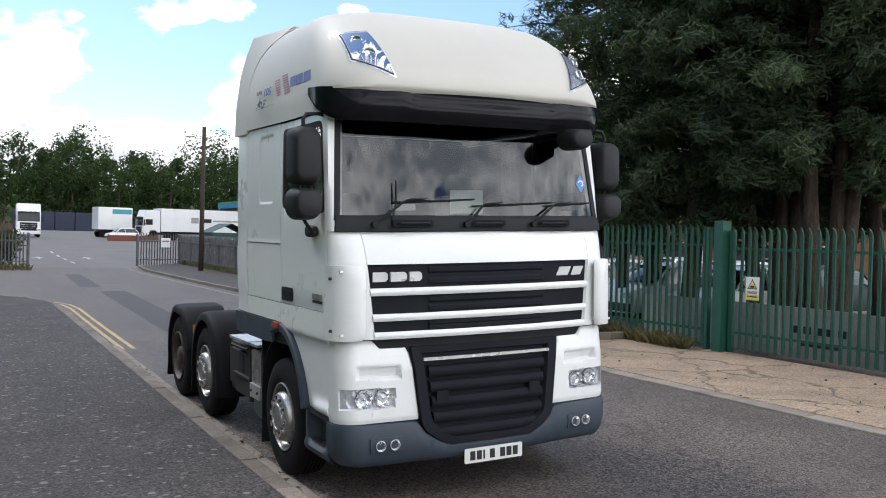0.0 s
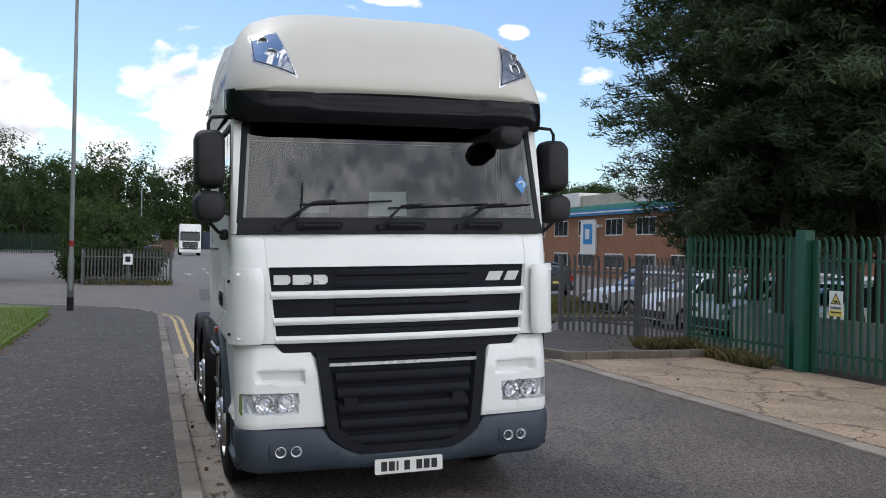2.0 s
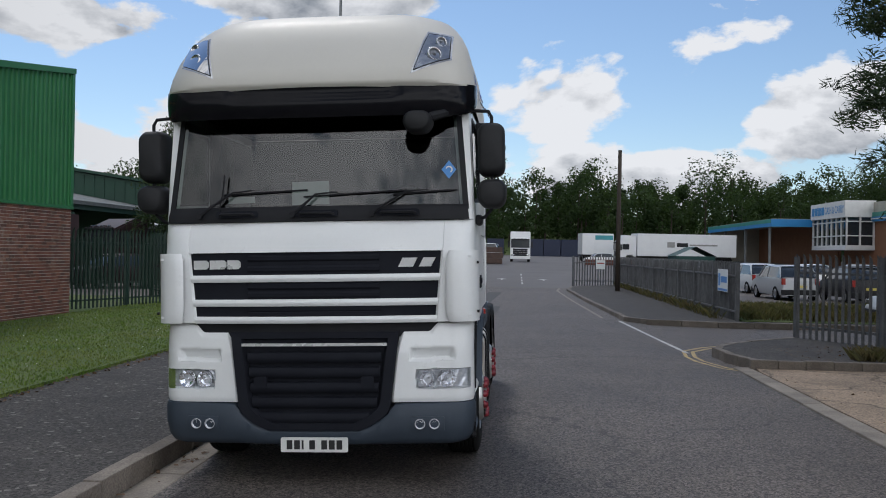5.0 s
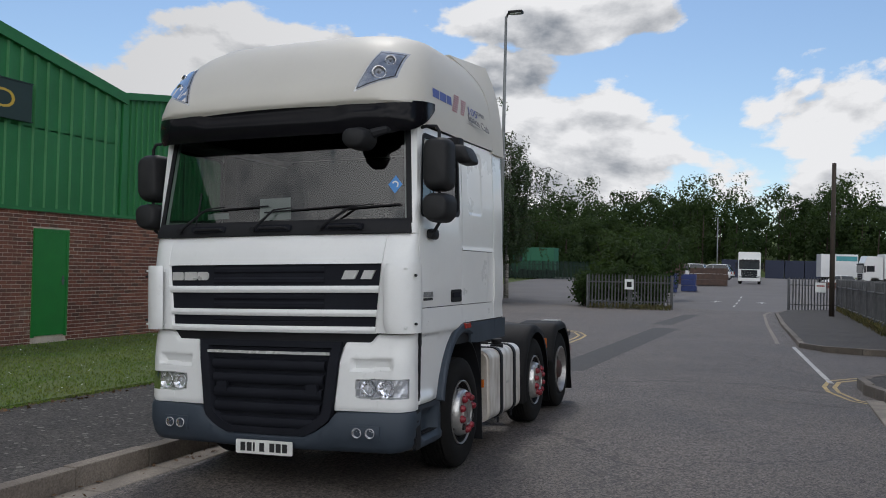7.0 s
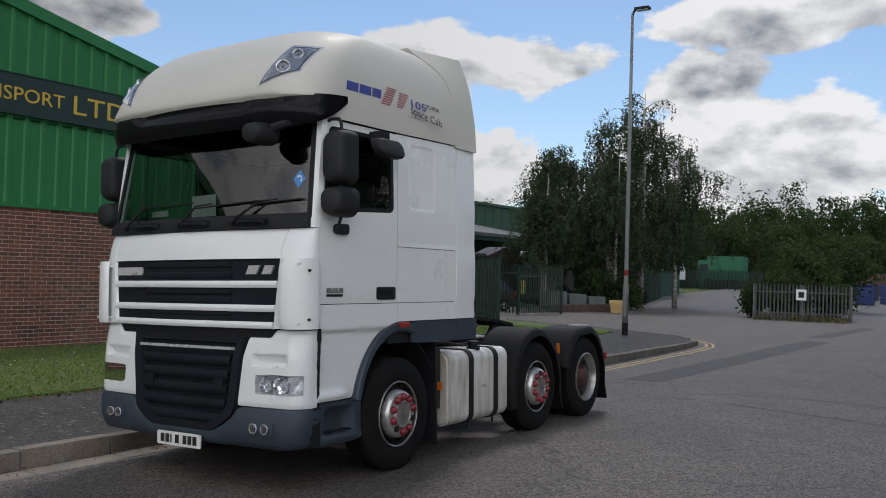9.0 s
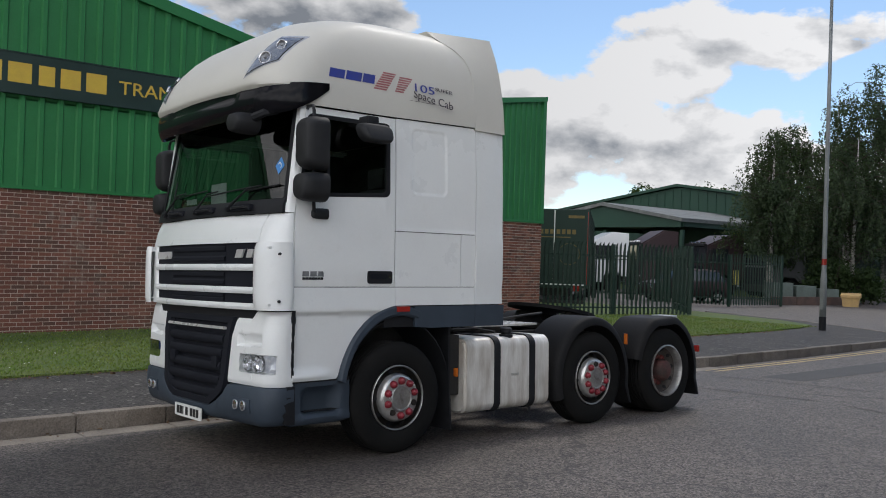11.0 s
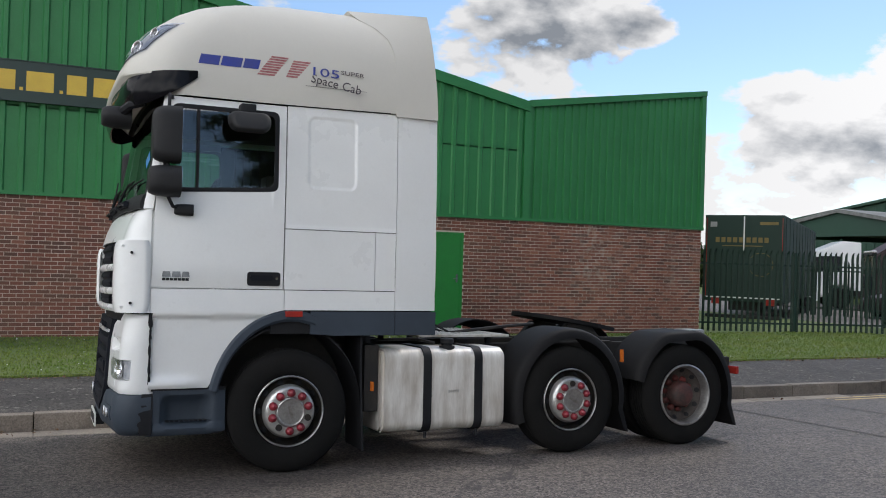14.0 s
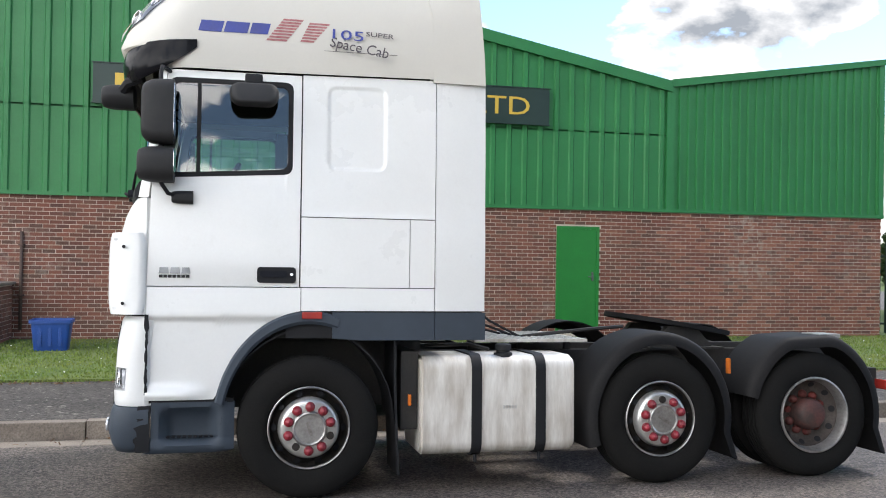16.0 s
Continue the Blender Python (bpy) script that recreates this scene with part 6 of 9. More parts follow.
# kerb side: battery box, air cylinders, steps
bm = bmesh.new()
box(bm, -1.12, -0.50, 8.50, 9.25, 0.42, 0.92, 0.02)
box(bm, -1.15, -1.12, 8.55, 9.2, 0.5, 0.86, 0.01)
bat = part("battery_box", bm, M["chassis"], lorry, "black battery box")
for y0, y1 in ((8.02, 8.26), (8.30, 8.95)):
    part("step_plate", B(-1.22, -0.84, y0, y1, 0.985, 1.012, 0.006), M["alloy"], lorry, "worn aluminium step plate")
# additive tank behind the wheel: rounded grey tank, bright shield with a bolted band
bm = bmesh.new()
plate(bm, rounded(-1.17, -0.72, 0.26, 0.95, 0.13, 6), "y", 7.96, 8.28)
side_tank = part("additive_tank", bm, M["tank_grey"], lorry, "grey plastic additive tank", angle=40)
bm = bmesh.new()
plate(bm, rounded(7.975, 8.265, 0.62, 0.95, 0.02), "x", -1.195, -1.172)
shield = part("shield", bm, M["rim_steel"], side_tank, "bright embossed metal shield")
for k in range(3):
    part("bar", B(-1.199, -1.195, 8.05 + k * 0.06, 8.09 + k * 0.06, 0.78, 0.82), M["rim_steel"], shield)
band = part("band", B(-1.215, -1.17, 7.97, 8.27, 0.50, 0.63, 0.006), M["alloy"], side_tank, "bright bolted band")
for y in (8.02, 8.22):
    part("bolt", cyl(bmesh.new(), (-1.215, y, 0.565), (-1.225, y, 0.565), 0.014, seg=8), M["chassis"], band)
# black carrier with boxes and a grab rail
bm = bmesh.new()
box(bm, -1.19, -0.80, 8.34, 8.40, 0.42, 0.98, 0.01)
box(bm, -1.17, -0.80, 8.40, 8.92, 0.44, 0.60, 0.02)
box(bm, -1.14, -0.80, 8.43, 8.62, 0.66, 0.90, 0.02)
box(bm, -1.16, -0.80, 8.68, 8.90, 0.64, 0.86, 0.02)
box(bm, -1.19, -1.15, 8.34, 8.95, 0.615, 0.645, 0.008)
tube(bm, [(-1.20, 8.36, 0.93), (-1.22, 8.5, 0.93), (-1.22, 8.86, 0.93), (-1.20, 8.94, 0.90)], 0.014, 6)
part("carrier", bm, M["chassis"], lorry, "black battery carrier with a grab rail")

# ---- rear wings ----
for s in (1, -1):
    for yc, front, flat, rear in ((AX[1], 9.20, 1.165, 10.66), (AX[2], 10.72, 1.13, 11.86)):
        rows = []
        prof = []
        r = 0.60
        for k in range(25):
            a = math.pi * ((1.10 if yc < 10.5 else 0.92) - (1.16 if yc < 10.5 else 0.98) * k / 24)
            prof.append((yc + r * math.cos(a) * 1.02, min(0.5 + (r + 0.06) * math.sin(a), flat - 0.004 * abs(k - 12))))
        prof.append((yc + r + 0.06, 0.17))
        for y, z in prof:
            d = Vector((y - yc, z - 0.5)).normalized()
            rows.append([(s * u, y - d.x * o, z - d.y * o) for u, o in ((0.74, 0.0), (1.0, 0.0), (1.16, 0.0), (1.215, 0.006), (1.245, 0.028), (1.252, 0.085))])
        wing = thick_sheet(rows, lambda p: Vector((0, 0, -0.012)), "mudguard", M["fender"], lorry, "black plastic rear mudguard", angle=50)
    bm = B(min(s * 1.19, s * 1.225), max(s * 1.19, s * 1.225), 10.51, 10.535, 0.83, 0.95, 0.006)
    part("side_marker", bm, M["orange_lens"], lorry, "amber side marker lamp")
    bm = B(min(s * 0.85, s * 1.22), max(s * 0.85, s * 1.22), 11.93, 11.965, 0.68, 0.76, 0.01)
    part("tail_lamp", bm, M["red_lens"], lorry, "red tail lamp")
bm = B(0.95, 1.18, 11.35, 11.55, 1.10, 1.135, 0.006)
part("worn_patch", bm, M["alloy"], lorry)
part("rear_beam", B(-1.1, 1.1, 11.88, 11.95, 0.60, 0.85, 0.01), M["chassis"], lorry)

# cracked seam between headlamp panel and wheel fairing, and scuffs on the corner
rng_ = random.Random(5)
rows = []
for k in range(24):
    z = 0.74 + 0.545 * k / 23
    w = 0.010 + 0.012 * rng_.random() + 0.012 * (k > 18)
    y = 6.172 + 0.004 * rng_.random()
    rows.append([(side_u(y, z) + 0.0035, y - w * 0.5, z), (side_u(y, z) + 0.0035, y + w * 0.5, z)])
thick_sheet(rows, (-0.02, 0, 0), "cracked_seam", M["black"], lorry, "dark cracked seam between two panels")
rows = []
for k in range(18):
    z = 0.36 + 0.31 * k / 17
    rows.append([(1.238 + 0.006 * rng_.random(), 6.10 + 0.03 * rng_.random(), z), (1.240, 6.205, z)])
thick_sheet(rows, (-0.03, 0, 0), "torn_corner", M["black"], lorry, "dark gap at the torn bumper corner")
# ---- writing ----
M["sign_board"] = mat("sign_board", (0.010, 0.028, 0.022), (0.014, 0.034, 0.028), 3, 0.45, bump=0.03, speck=0.05)
M["sign_yellow"] = mat("sign_yellow", (0.62, 0.42, 0.05), (0.55, 0.36, 0.05), 4, 0.5, bump=0.0, speck=0.06)
WALLFACE = Matrix(((0, 0, 1, 0), (1, 0, 0, 0), (0, 1, 0, 0), (0, 0, 0, 1)))   # text in the plane x = const, read from +x


def company_sign():
    b = part("sign_board", B(WX + 0.02, WX + 0.075, 4.12, 12.82, 4.42, 5.14, 0.006), M["sign_board"])
    tagged(b, "long dark green company sign board with yellow letters", "sign")
    x = WX + 0.079
    for y0, y1 in ((4.50, 4.86), (5.04, 5.50), (5.72, 6.06), (6.18, 6.62), (6.72, 7.12), (7.24, 7.52), (7.62, 7.98), (8.08, 8.46)):
        part("bar", B(WX + 0.075, x, y0, y1, 4.61, 4.97), M["sign_yellow"], b, "yellow bar in place of a name")
    for y in (4.93, 5.60):
        part("dot", B(WX + 0.075, x, y, y + 0.06, 4.61, 4.67), M["sign_yellow"], b)
    lettering("TRANSPORT", 0.36, M["sign_yellow"], b, Matrix.Translation((x, 8.70, 4.66)) @ WALLFACE, "yellow capital letters", width=2.32)
    lettering("LTD", 0.52, M["sign_yellow"], b, Matrix.Translation((x, 11.22, 4.60)) @ WALLFACE, "yellow capital letters", width=1.18)
    bm = bmesh.new()
    for z in (4.405, 5.14):
        box(bm, WX + 0.02, WX + 0.09, 4.10, 12.84, z, z + 0.018)
    part("edge_trim", bm, M["sign_board"], b)


company_sign()

# ---- kerbs, channels, lines ----
def along(points, step):
    """Even places with directions along a line."""
    pts = [Vector((*p, 0)) for p in points]
    out, carry = [], 0.0
    for a, b in zip(pts, pts[1:]):
        d = b - a
        n = d.length
        s = carry
        while s < n:
            out.append((a + d * s / n, math.atan2(d.y, d.x)))
            s += step
        carry = s - n
    return out


def kerb_piece(name, l, w, h, bevel):
    return mesh(name, B(-l / 2 + 0.004, l / 2 - 0.004, -w / 2, w / 2, -0.25, h, bevel, 2), M["kerb"])


KERB_M = {0.915: kerb_piece("kerb_stone", 0.915, 0.15, PAVE + 0.006, 0.018), 0.45: kerb_piece("kerb_stone", 0.45, 0.14, PAVE + 0.006, 0.018)}


def kerb_run(parent, points, step=0.915, inset=0.0):
    for p, a in along(points, step):
        o = new("kerb_stone", KERB_M[step])
        q = p + Vector((math.cos(a), math.sin(a), 0)) * step / 2 + Vector((-math.sin(a), math.cos(a), 0)) * inset
        o.parent = parent
        o.matrix_basis = pose(q.x, q.y, random.uniform(-0.006, 0.006), random.uniform(-0.8, 0.8), 0, math.degrees(a) + random.uniform(-0.4, 0.4))


kl = thing("kerb", "row of weathered concrete kerb stones beside the lorry", "kerb", kind="structure")
kerb_run(kl, [(2.165, -12), (2.165, 23.6)])
kerb_run(kl, [(x + 0.06, y + 0.02) for x, y in CORNER], 0.45)
ch = thing("channel", "pale concrete drainage channel slabs along the kerb", "channel", kind="structure")
chm = mesh("channel_slab", B(-0.453, 0.453, -0.135, 0.135, -0.1, 0.0, 0.006, 1), M["channel"])
for p, a in along([(2.385, -12), (2.385, 15.6)], 0.915):
    o = new("channel_slab", chm)
    o.parent, o.matrix_basis = ch, pose(p.x, p.y + 0.457, road_z(2.385, p.y) + 0.008 + random.uniform(-0.004, 0.004), random.uniform(-0.3, 0.3), 0, 90 + random.uniform(-0.3, 0.3))
kr = thing("kerb", "dropped concrete kerb between road and apron", "kerb", kind="structure")
for p, a in along([(9.05, -12), (9.05, 14.2)], 0.915):
    o = new("channel_slab", chm)
    o.parent, o.matrix_basis = kr, pose(p.x, p.y + 0.457, road_z(9.05, p.y) + 0.030 + random.uniform(-0.004, 0.004), random.uniform(-0.3, 0.3), 0, 90 + random.uniform(-0.3, 0.3))
kg = thing("kerb", "low curved kerb at the car park gate", "kerb", kind="structure")
kerb_run(kg, [(12.3, 14.38), (9.3, 14.38), (9.05, 15.2), (9.0, 16.0), (9.15, 16.7), (9.6, 17.4), (10.4, 18.2), (11.2, 18.95)], 0.45, -0.02)
kf = thing("kerb", "low kerb along the pavement by the yard", "kerb", kind="structure")
kerb_run(kf, [(16, 22.9), (10.6, 22.9), (8.9, 23.3), (8.3, 24.2), (7.95, 34), (7.8, 43), (8.2, 47)], 0.915)


def strip(name, line, width, material, label, lift=0.004, parent=None):
    """A painted line on the road."""
    bm = bmesh.new()
    rows = []
    pts = []
    for (ax, ay), (bx, by) in zip(line, line[1:]):
        n = max(int(math.hypot(bx - ax, by - ay) / 0.5), 1)
        pts += [(ax + (bx - ax) * k / n, ay + (by - ay) * k / n) for k in range(n)]
    pts.append(line[-1])
    for i, (x, y) in enumerate(pts):
        a, b = pts[max(i - 1, 0)], pts[min(i + 1, len(pts) - 1)]
        d = Vector((b[0] - a[0], b[1] - a[1])).normalized()
        w = width / 2 * random.uniform(0.9, 1.08)
        rows.append([(x - d.y * o, y + d.x * o, road_z(x - d.y * o, y + d.x * o) + lift) for o in (-w, w)])
    grid(bm, rows)
    return tagged(part(name, bm, material, parent), label, "road marking", kind="structure")


for o in (0.28, 0.46):
    def off(line, o=o):
        out = []
        for i, (x, y) in enumerate(line):
            a, b = line[max(i - 1, 0)], line[min(i + 1, len(line) - 1)]
            d = Vector((b[0] - a[0], b[1] - a[1])).normalized()
            out.append((x + d.y * o, y - d.x * o))
        return out
    strip("yellow_line", off([(2.24, 15.8), (2.24, 23.6)] + [(x + 0.14, y + 0.05) for x, y in CORNER[1:7]]), 0.075, M["yellow_paint"], "worn yellow no-waiting line")
    strip("yellow_line", [(x - o * 0.9 * nx, y - o * ny) for x, y, nx, ny in ((11.5, 14.30, 0, 1), (9.5, 14.30, 0.1, 1), (9.0, 14.7, 0.7, 0.7), (8.85, 15.4, 1, 0.2), (8.82, 16.0, 1, 0), (8.95, 16.8, 1, -0.4), (9.4, 17.6, 0.8, -0.6), (10.2, 18.4, 0.7, -0.7))], 0.075, M["yellow_paint"], "worn yellow no-waiting line")
strip("white_line", [(7.72, 25.0), (7.42, 34), (7.25, 43), (7.5, 46)], 0.11, M["channel"], "worn pale edge line along the pavement")
strip("white_line", [(8.1, 24.2), (8.55, 16.6)], 0.10, M["white_paint"], "worn white edge line")
strip("white_line", [(3.2, 45.9), (8.0, 46.3)], 0.14, M["channel"], "pale threshold strip across the yard entrance")


def flat_patch(name, pts, material, label, lift=0.003):
    bm = bmesh.new()
    bm.faces.new([bm.verts.new((x, y, road_z(x, y) + lift)) for x, y in pts])
    bmesh.ops.subdivide_edges(bm, edges=bm.edges[:], cuts=6, use_grid_fill=True)
    for v in bm.verts:
        v.co.z = road_z(v.co.x, v.co.y) + lift
    tagged(part(name, bm, material), label, "road patch", kind="structure")


flat_patch("road_patch", [(3.6, 15.7), (4.35, 15.7), (4.75, 29.5), (3.95, 29.5)], M["patch_tar"], "dark tar trench patch in the road")
flat_patch("road_patch", [(3.6, 31.5), (4.3, 31.5), (4.6, 40), (4.0, 40)], M["patch_tar"], "dark tar trench patch in the road", 0.0034)
for y in (13.6, 15.2):
    strip("road_joint", [(3.0, y), (5.5, y + 0.1), (8.8, y - 0.05)], 0.03, M["patch_tar"], "dark tarred joint across the road", 0.0045)
for x, turn in ((4.3, 0), (7.0, 0)):
    bm = bmesh.new()
    plate(bm, [(-0.06, 0), (0.06, 0), (0.06, 1.2), (0.35, 1.2), (0, 2.0), (-0.35, 1.2), (-0.06, 1.2)], "z", 0, 0.004)
    o = part("road_arrow", bm, M["white_paint"])
    o.matrix_basis = pose(x, 56.5, rise(x, 56.5) + 0.02, math.degrees(math.atan((rise(x, 58.5) - rise(x, 56.5)) / 2)), 0, 0)
    tagged(o, "worn white direction arrow on the yard", "road marking", kind="structure")
for y in (51, 55, 59, 63):
    bm = bmesh.new()
    plate(bm, [(-0.05, 0), (0.05, 0), (0.05, 2.0), (-0.05, 2.0)], "z", 0, 0.004)
    o = part("lane_dash", bm, M["white_paint"])
    o.matrix_basis = pose(5.6, y, rise(5.6, y) + 0.02, math.degrees(math.atan((rise(5.6, y + 2) - rise(5.6, y)) / 2)), 0, 0)
    tagged(o, "worn white lane dash on the yard", "road marking", kind="structure")

# ---- lamp post, timber pole ----
def lamp_post(x, y, z):
    p = thing("street_lamp", "tall grey steel street lamp with a flat head", "street lamp", at=pose(x, y, z))
    bm = bmesh.new()
    tube(bm, [(0, 0, 0), (0, 0, 1.35), (0, 0, 1.55), (0, 0, 5.5), (0, 0, 9.35)], [0.085, 0.085, 0.062, 0.052, 0.04], 12)
    part("column", bm, M["lamp_steel"], p, smooth=True)
    part("base_band", cyl(bmesh.new(), (0, 0, 0), (0, 0, 0.36), 0.09, seg=14), M["black"], p, "black bitumen base band")
    part("warning_band", cyl(bmesh.new(), (0, 0, 1.72), (0, 0, 1.88), 0.063, seg=14), M["red_lens"], p, "faded red band")
    part("door_flap", B(-0.045, 0.045, -0.09, -0.078, 0.55, 1.1, 0.006), M["lamp_steel"], p)
    bm = bmesh.new()
    tube(bm, [(0, 0, 9.3), (0.05, 0, 9.42), (0.18, 0, 9.45)], 0.035, 8)
    box(bm, 0.08, 0.52, -0.12, 0.12, 9.42, 9.50, 0.03)
    part("lamp_head", bm, M["mirror_shell"], p, "flat dark lamp head", angle=40)
    part("lens", B(0.14, 0.48, -0.09, 0.09, 9.405, 9.42), M["paper"], p)
    return p


lamp_post(-0.12, 25.3, PAVE)
bm = tube(bmesh.new(), [(10.0, 41.6, 0.0), (10.0, 41.6, 3.5), (10.02, 41.6, 6.75)], [0.12, 0.105, 0.09], 10)
tagged(part("timber_pole", bm, M["timber"], smooth=True), "dark weathered timber pole beside the fence", "pole")
bm = tube(bmesh.new(), [(1.0, 118, 0.6), (1.0, 118, 9)], [0.1, 0.06], 8)
tagged(part("lamp_column", bm, M["lamp_steel"], smooth=True), "thin grey lamp column in the yard", "pole")

# ---- notices ----
def notice(at, w, h, board, label, bars=(), text=""):
    n = part("notice", B(-w / 2, w / 2, -0.008, 0.0, 0, h, 0.003), board)
    n.matrix_basis = at
    tagged(n, label, "notice")
    for x0, x1, z0, z1, m in bars:
        part("bar", B(x0, x1, -0.0105, -0.008, z0, z1), m, n)
    return n


M["notice_yellow"] = mat("notice_yellow", (0.70, 0.58, 0.12), (0.66, 0.55, 0.13), 3, 0.4, bump=0.0, speck=0.04)
dn = notice(pose(12.70, 11.46, 0.98, 0, 0, -88.5), 0.30, 0.42, M["paper"], "white and yellow danger notice on the gate", [(-0.145, 0.145, 0.0, 0.10, M["notice_yellow"])])
bm = bmesh.new()
plate(bm, [(-0.11, 0.2), (0.11, 0.2), (0, 0.39)], "y", -0.0110, -0.008)
part("triangle", bm, M["ink"], dn, "black warning triangle")
bm = bmesh.new()
plate(bm, [(-0.082, 0.216), (0.082, 0.216), (0, 0.358)], "y", -0.0125, -0.0110)
part("triangle", bm, M["notice_yellow"], dn)
part("symbol", B(-0.045, 0.045, -0.014, -0.0125, 0.226, 0.262), M["ink"], dn)
lettering("DANGER", 0.07, M["ink"], dn, Matrix(((1, 0, 0, -0.115), (0, 0, -1, -0.0085), (0, 1, 0, 0.115), (0, 0, 0, 1))), width=0.23)
part("bar", B(-0.11, 0.11, -0.0105, -0.008, 0.05, 0.075), M["ink"], dn)
notice(pose(0.95, 44.0, 0.95, 0, 0, 20.8), 0.45, 0.5, M["paper"], "small white notice on the grey fence", [(-0.12, 0.12, 0.12, 0.38, M["mirror_shell"])])
notice(pose(9.9, 49.1, 1.0, 0, 0, 20), 0.55, 0.5, M["paper"], "small white notice on the grey fence", [(-0.2, 0.2, 0.3, 0.36, M["red_lens"])])
notice(pose(11.0, 24.6, 0.85, 0, 0, -91), 1.3, 0.62, M["paper"], "white banner on the grey fence beside the gateway", [(-0.55, -0.3, 0.15, 0.5, M["sticker_blue"]), (-0.2, 0.55, 0.25, 0.42, M["sticker_blue"]), (-0.6, 0.62, 0.02, 0.08, M["sticker_blue"])])
notice(pose(-9.15, 36.0, 0.9, 0, 0, -85), 0.5, 0.6, M["notice_yellow"], "yellow notice on the dark green fence", [(-0.15, 0.15, 0.3, 0.5, M["ink"])])

# ---- boards behind the green gate ----
M["pale_board"] = mat("pale_board", (0.34, 0.34, 0.33), (0.24, 0.235, 0.22), 1.5, 0.8, bump=0.2, bscale=40, speck=0.15)
hb = thing("board_fence", "low pale grey board wall behind the green gate", "wall")
for k in range(11):
    y = 15.0 - k * 1.83
    part("board", B(13.30, 13.35, y - 1.80, y, -0.02, 0.86 + 0.02 * random.random(), 0.004), M["pale_board"], hb)
    if k in (2, 3):
        for j in range(5):
            part("bar", B(13.296, 13.30, y - 1.4 + j * 0.24, y - 1.24 + j * 0.24, 0.42, 0.55), M["mirror_shell"], hb)
        part("bar", B(13.296, 13.30, y - 1.3, y - 0.4, 0.2, 0.3), M["mirror_shell"], hb)

# ---- plants ----
def leaf_arrays(points, size, rng, flat=0.0, long=1.6, down=0.0):
    """Little pointed leaves, one at each point, turned at random."""
    n = len(points)
    a = rng.normal(size=(n, 3))
    a[:, 2] = a[:, 2] * (1 - flat) - down
    a /= np.linalg.norm(a, axis=1)[:, None] + 1e-9
    b = rng.normal(size=(n, 3))
    b[:, 2] *= 1 - flat
    b -= (a * b).sum(1)[:, None] * a
    b /= np.linalg.norm(b, axis=1)[:, None] + 1e-9
    s = (size * rng.uniform(0.6, 1.4, n))[:, None]
    v = np.stack([points - a * s * long * 0.5, points + b * s * 0.5, points + a * s * long * 0.5, points - b * s * 0.5], 1).reshape(-1, 3)
    return v


def leaf_object(name, verts, material, parent=None, label="", corners=4):
    n = len(verts) // corners
    me = bpy.data.meshes.new(name)
    me.vertices.add(n * corners)
    me.vertices.foreach_set("co", verts.astype(np.float32).ravel())
    me.loops.add(n * corners)
    me.loops.foreach_set("vertex_index", np.arange(n * corners, dtype=np.int32))
    me.polygons.add(n)
    me.polygons.foreach_set("loop_start", np.arange(0, n * corners, corners, dtype=np.int32))
    me.materials.append(material)
    me.update(calc_edges=True)
    o = new(name, me)
    o.parent = parent
    return tagged(o, label) if label else o


def outward_leaves(points, facing, size, rng, long=1.5, loose=0.6, hang=0.0, corners=3, along=None):
    """Pointed leaves whose flat sides look outwards from their clump, with some disorder."""
    n = len(points)
    f = facing / (np.linalg.norm(facing, axis=1)[:, None] + 1e-9) + rng.normal(size=(n, 3)) * loose
    f /= np.linalg.norm(f, axis=1)[:, None] + 1e-9
    a = rng.normal(size=(n, 3)) - np.array([0, 0, hang]) if along is None else along + rng.normal(size=(n, 3)) * 0.42
    a -= (a * f).sum(1)[:, None] * f
    a /= np.linalg.norm(a, axis=1)[:, None] + 1e-9
    b = np.cross(f, a)
    s = (size * rng.uniform(0.6, 1.4, n))[:, None]
    if corners == 3:
        v = [points - a * s * long * 0.5 + b * s * 0.5, points - a * s * long * 0.5 - b * s * 0.5, points + a * s * long * 0.5]
    else:
        v = [points - a * s * long * 0.5, points - b * s * 0.5, points + a * s * long * 0.5, points + b * s * 0.5]
    return np.stack(v, 1).reshape(-1, 3)


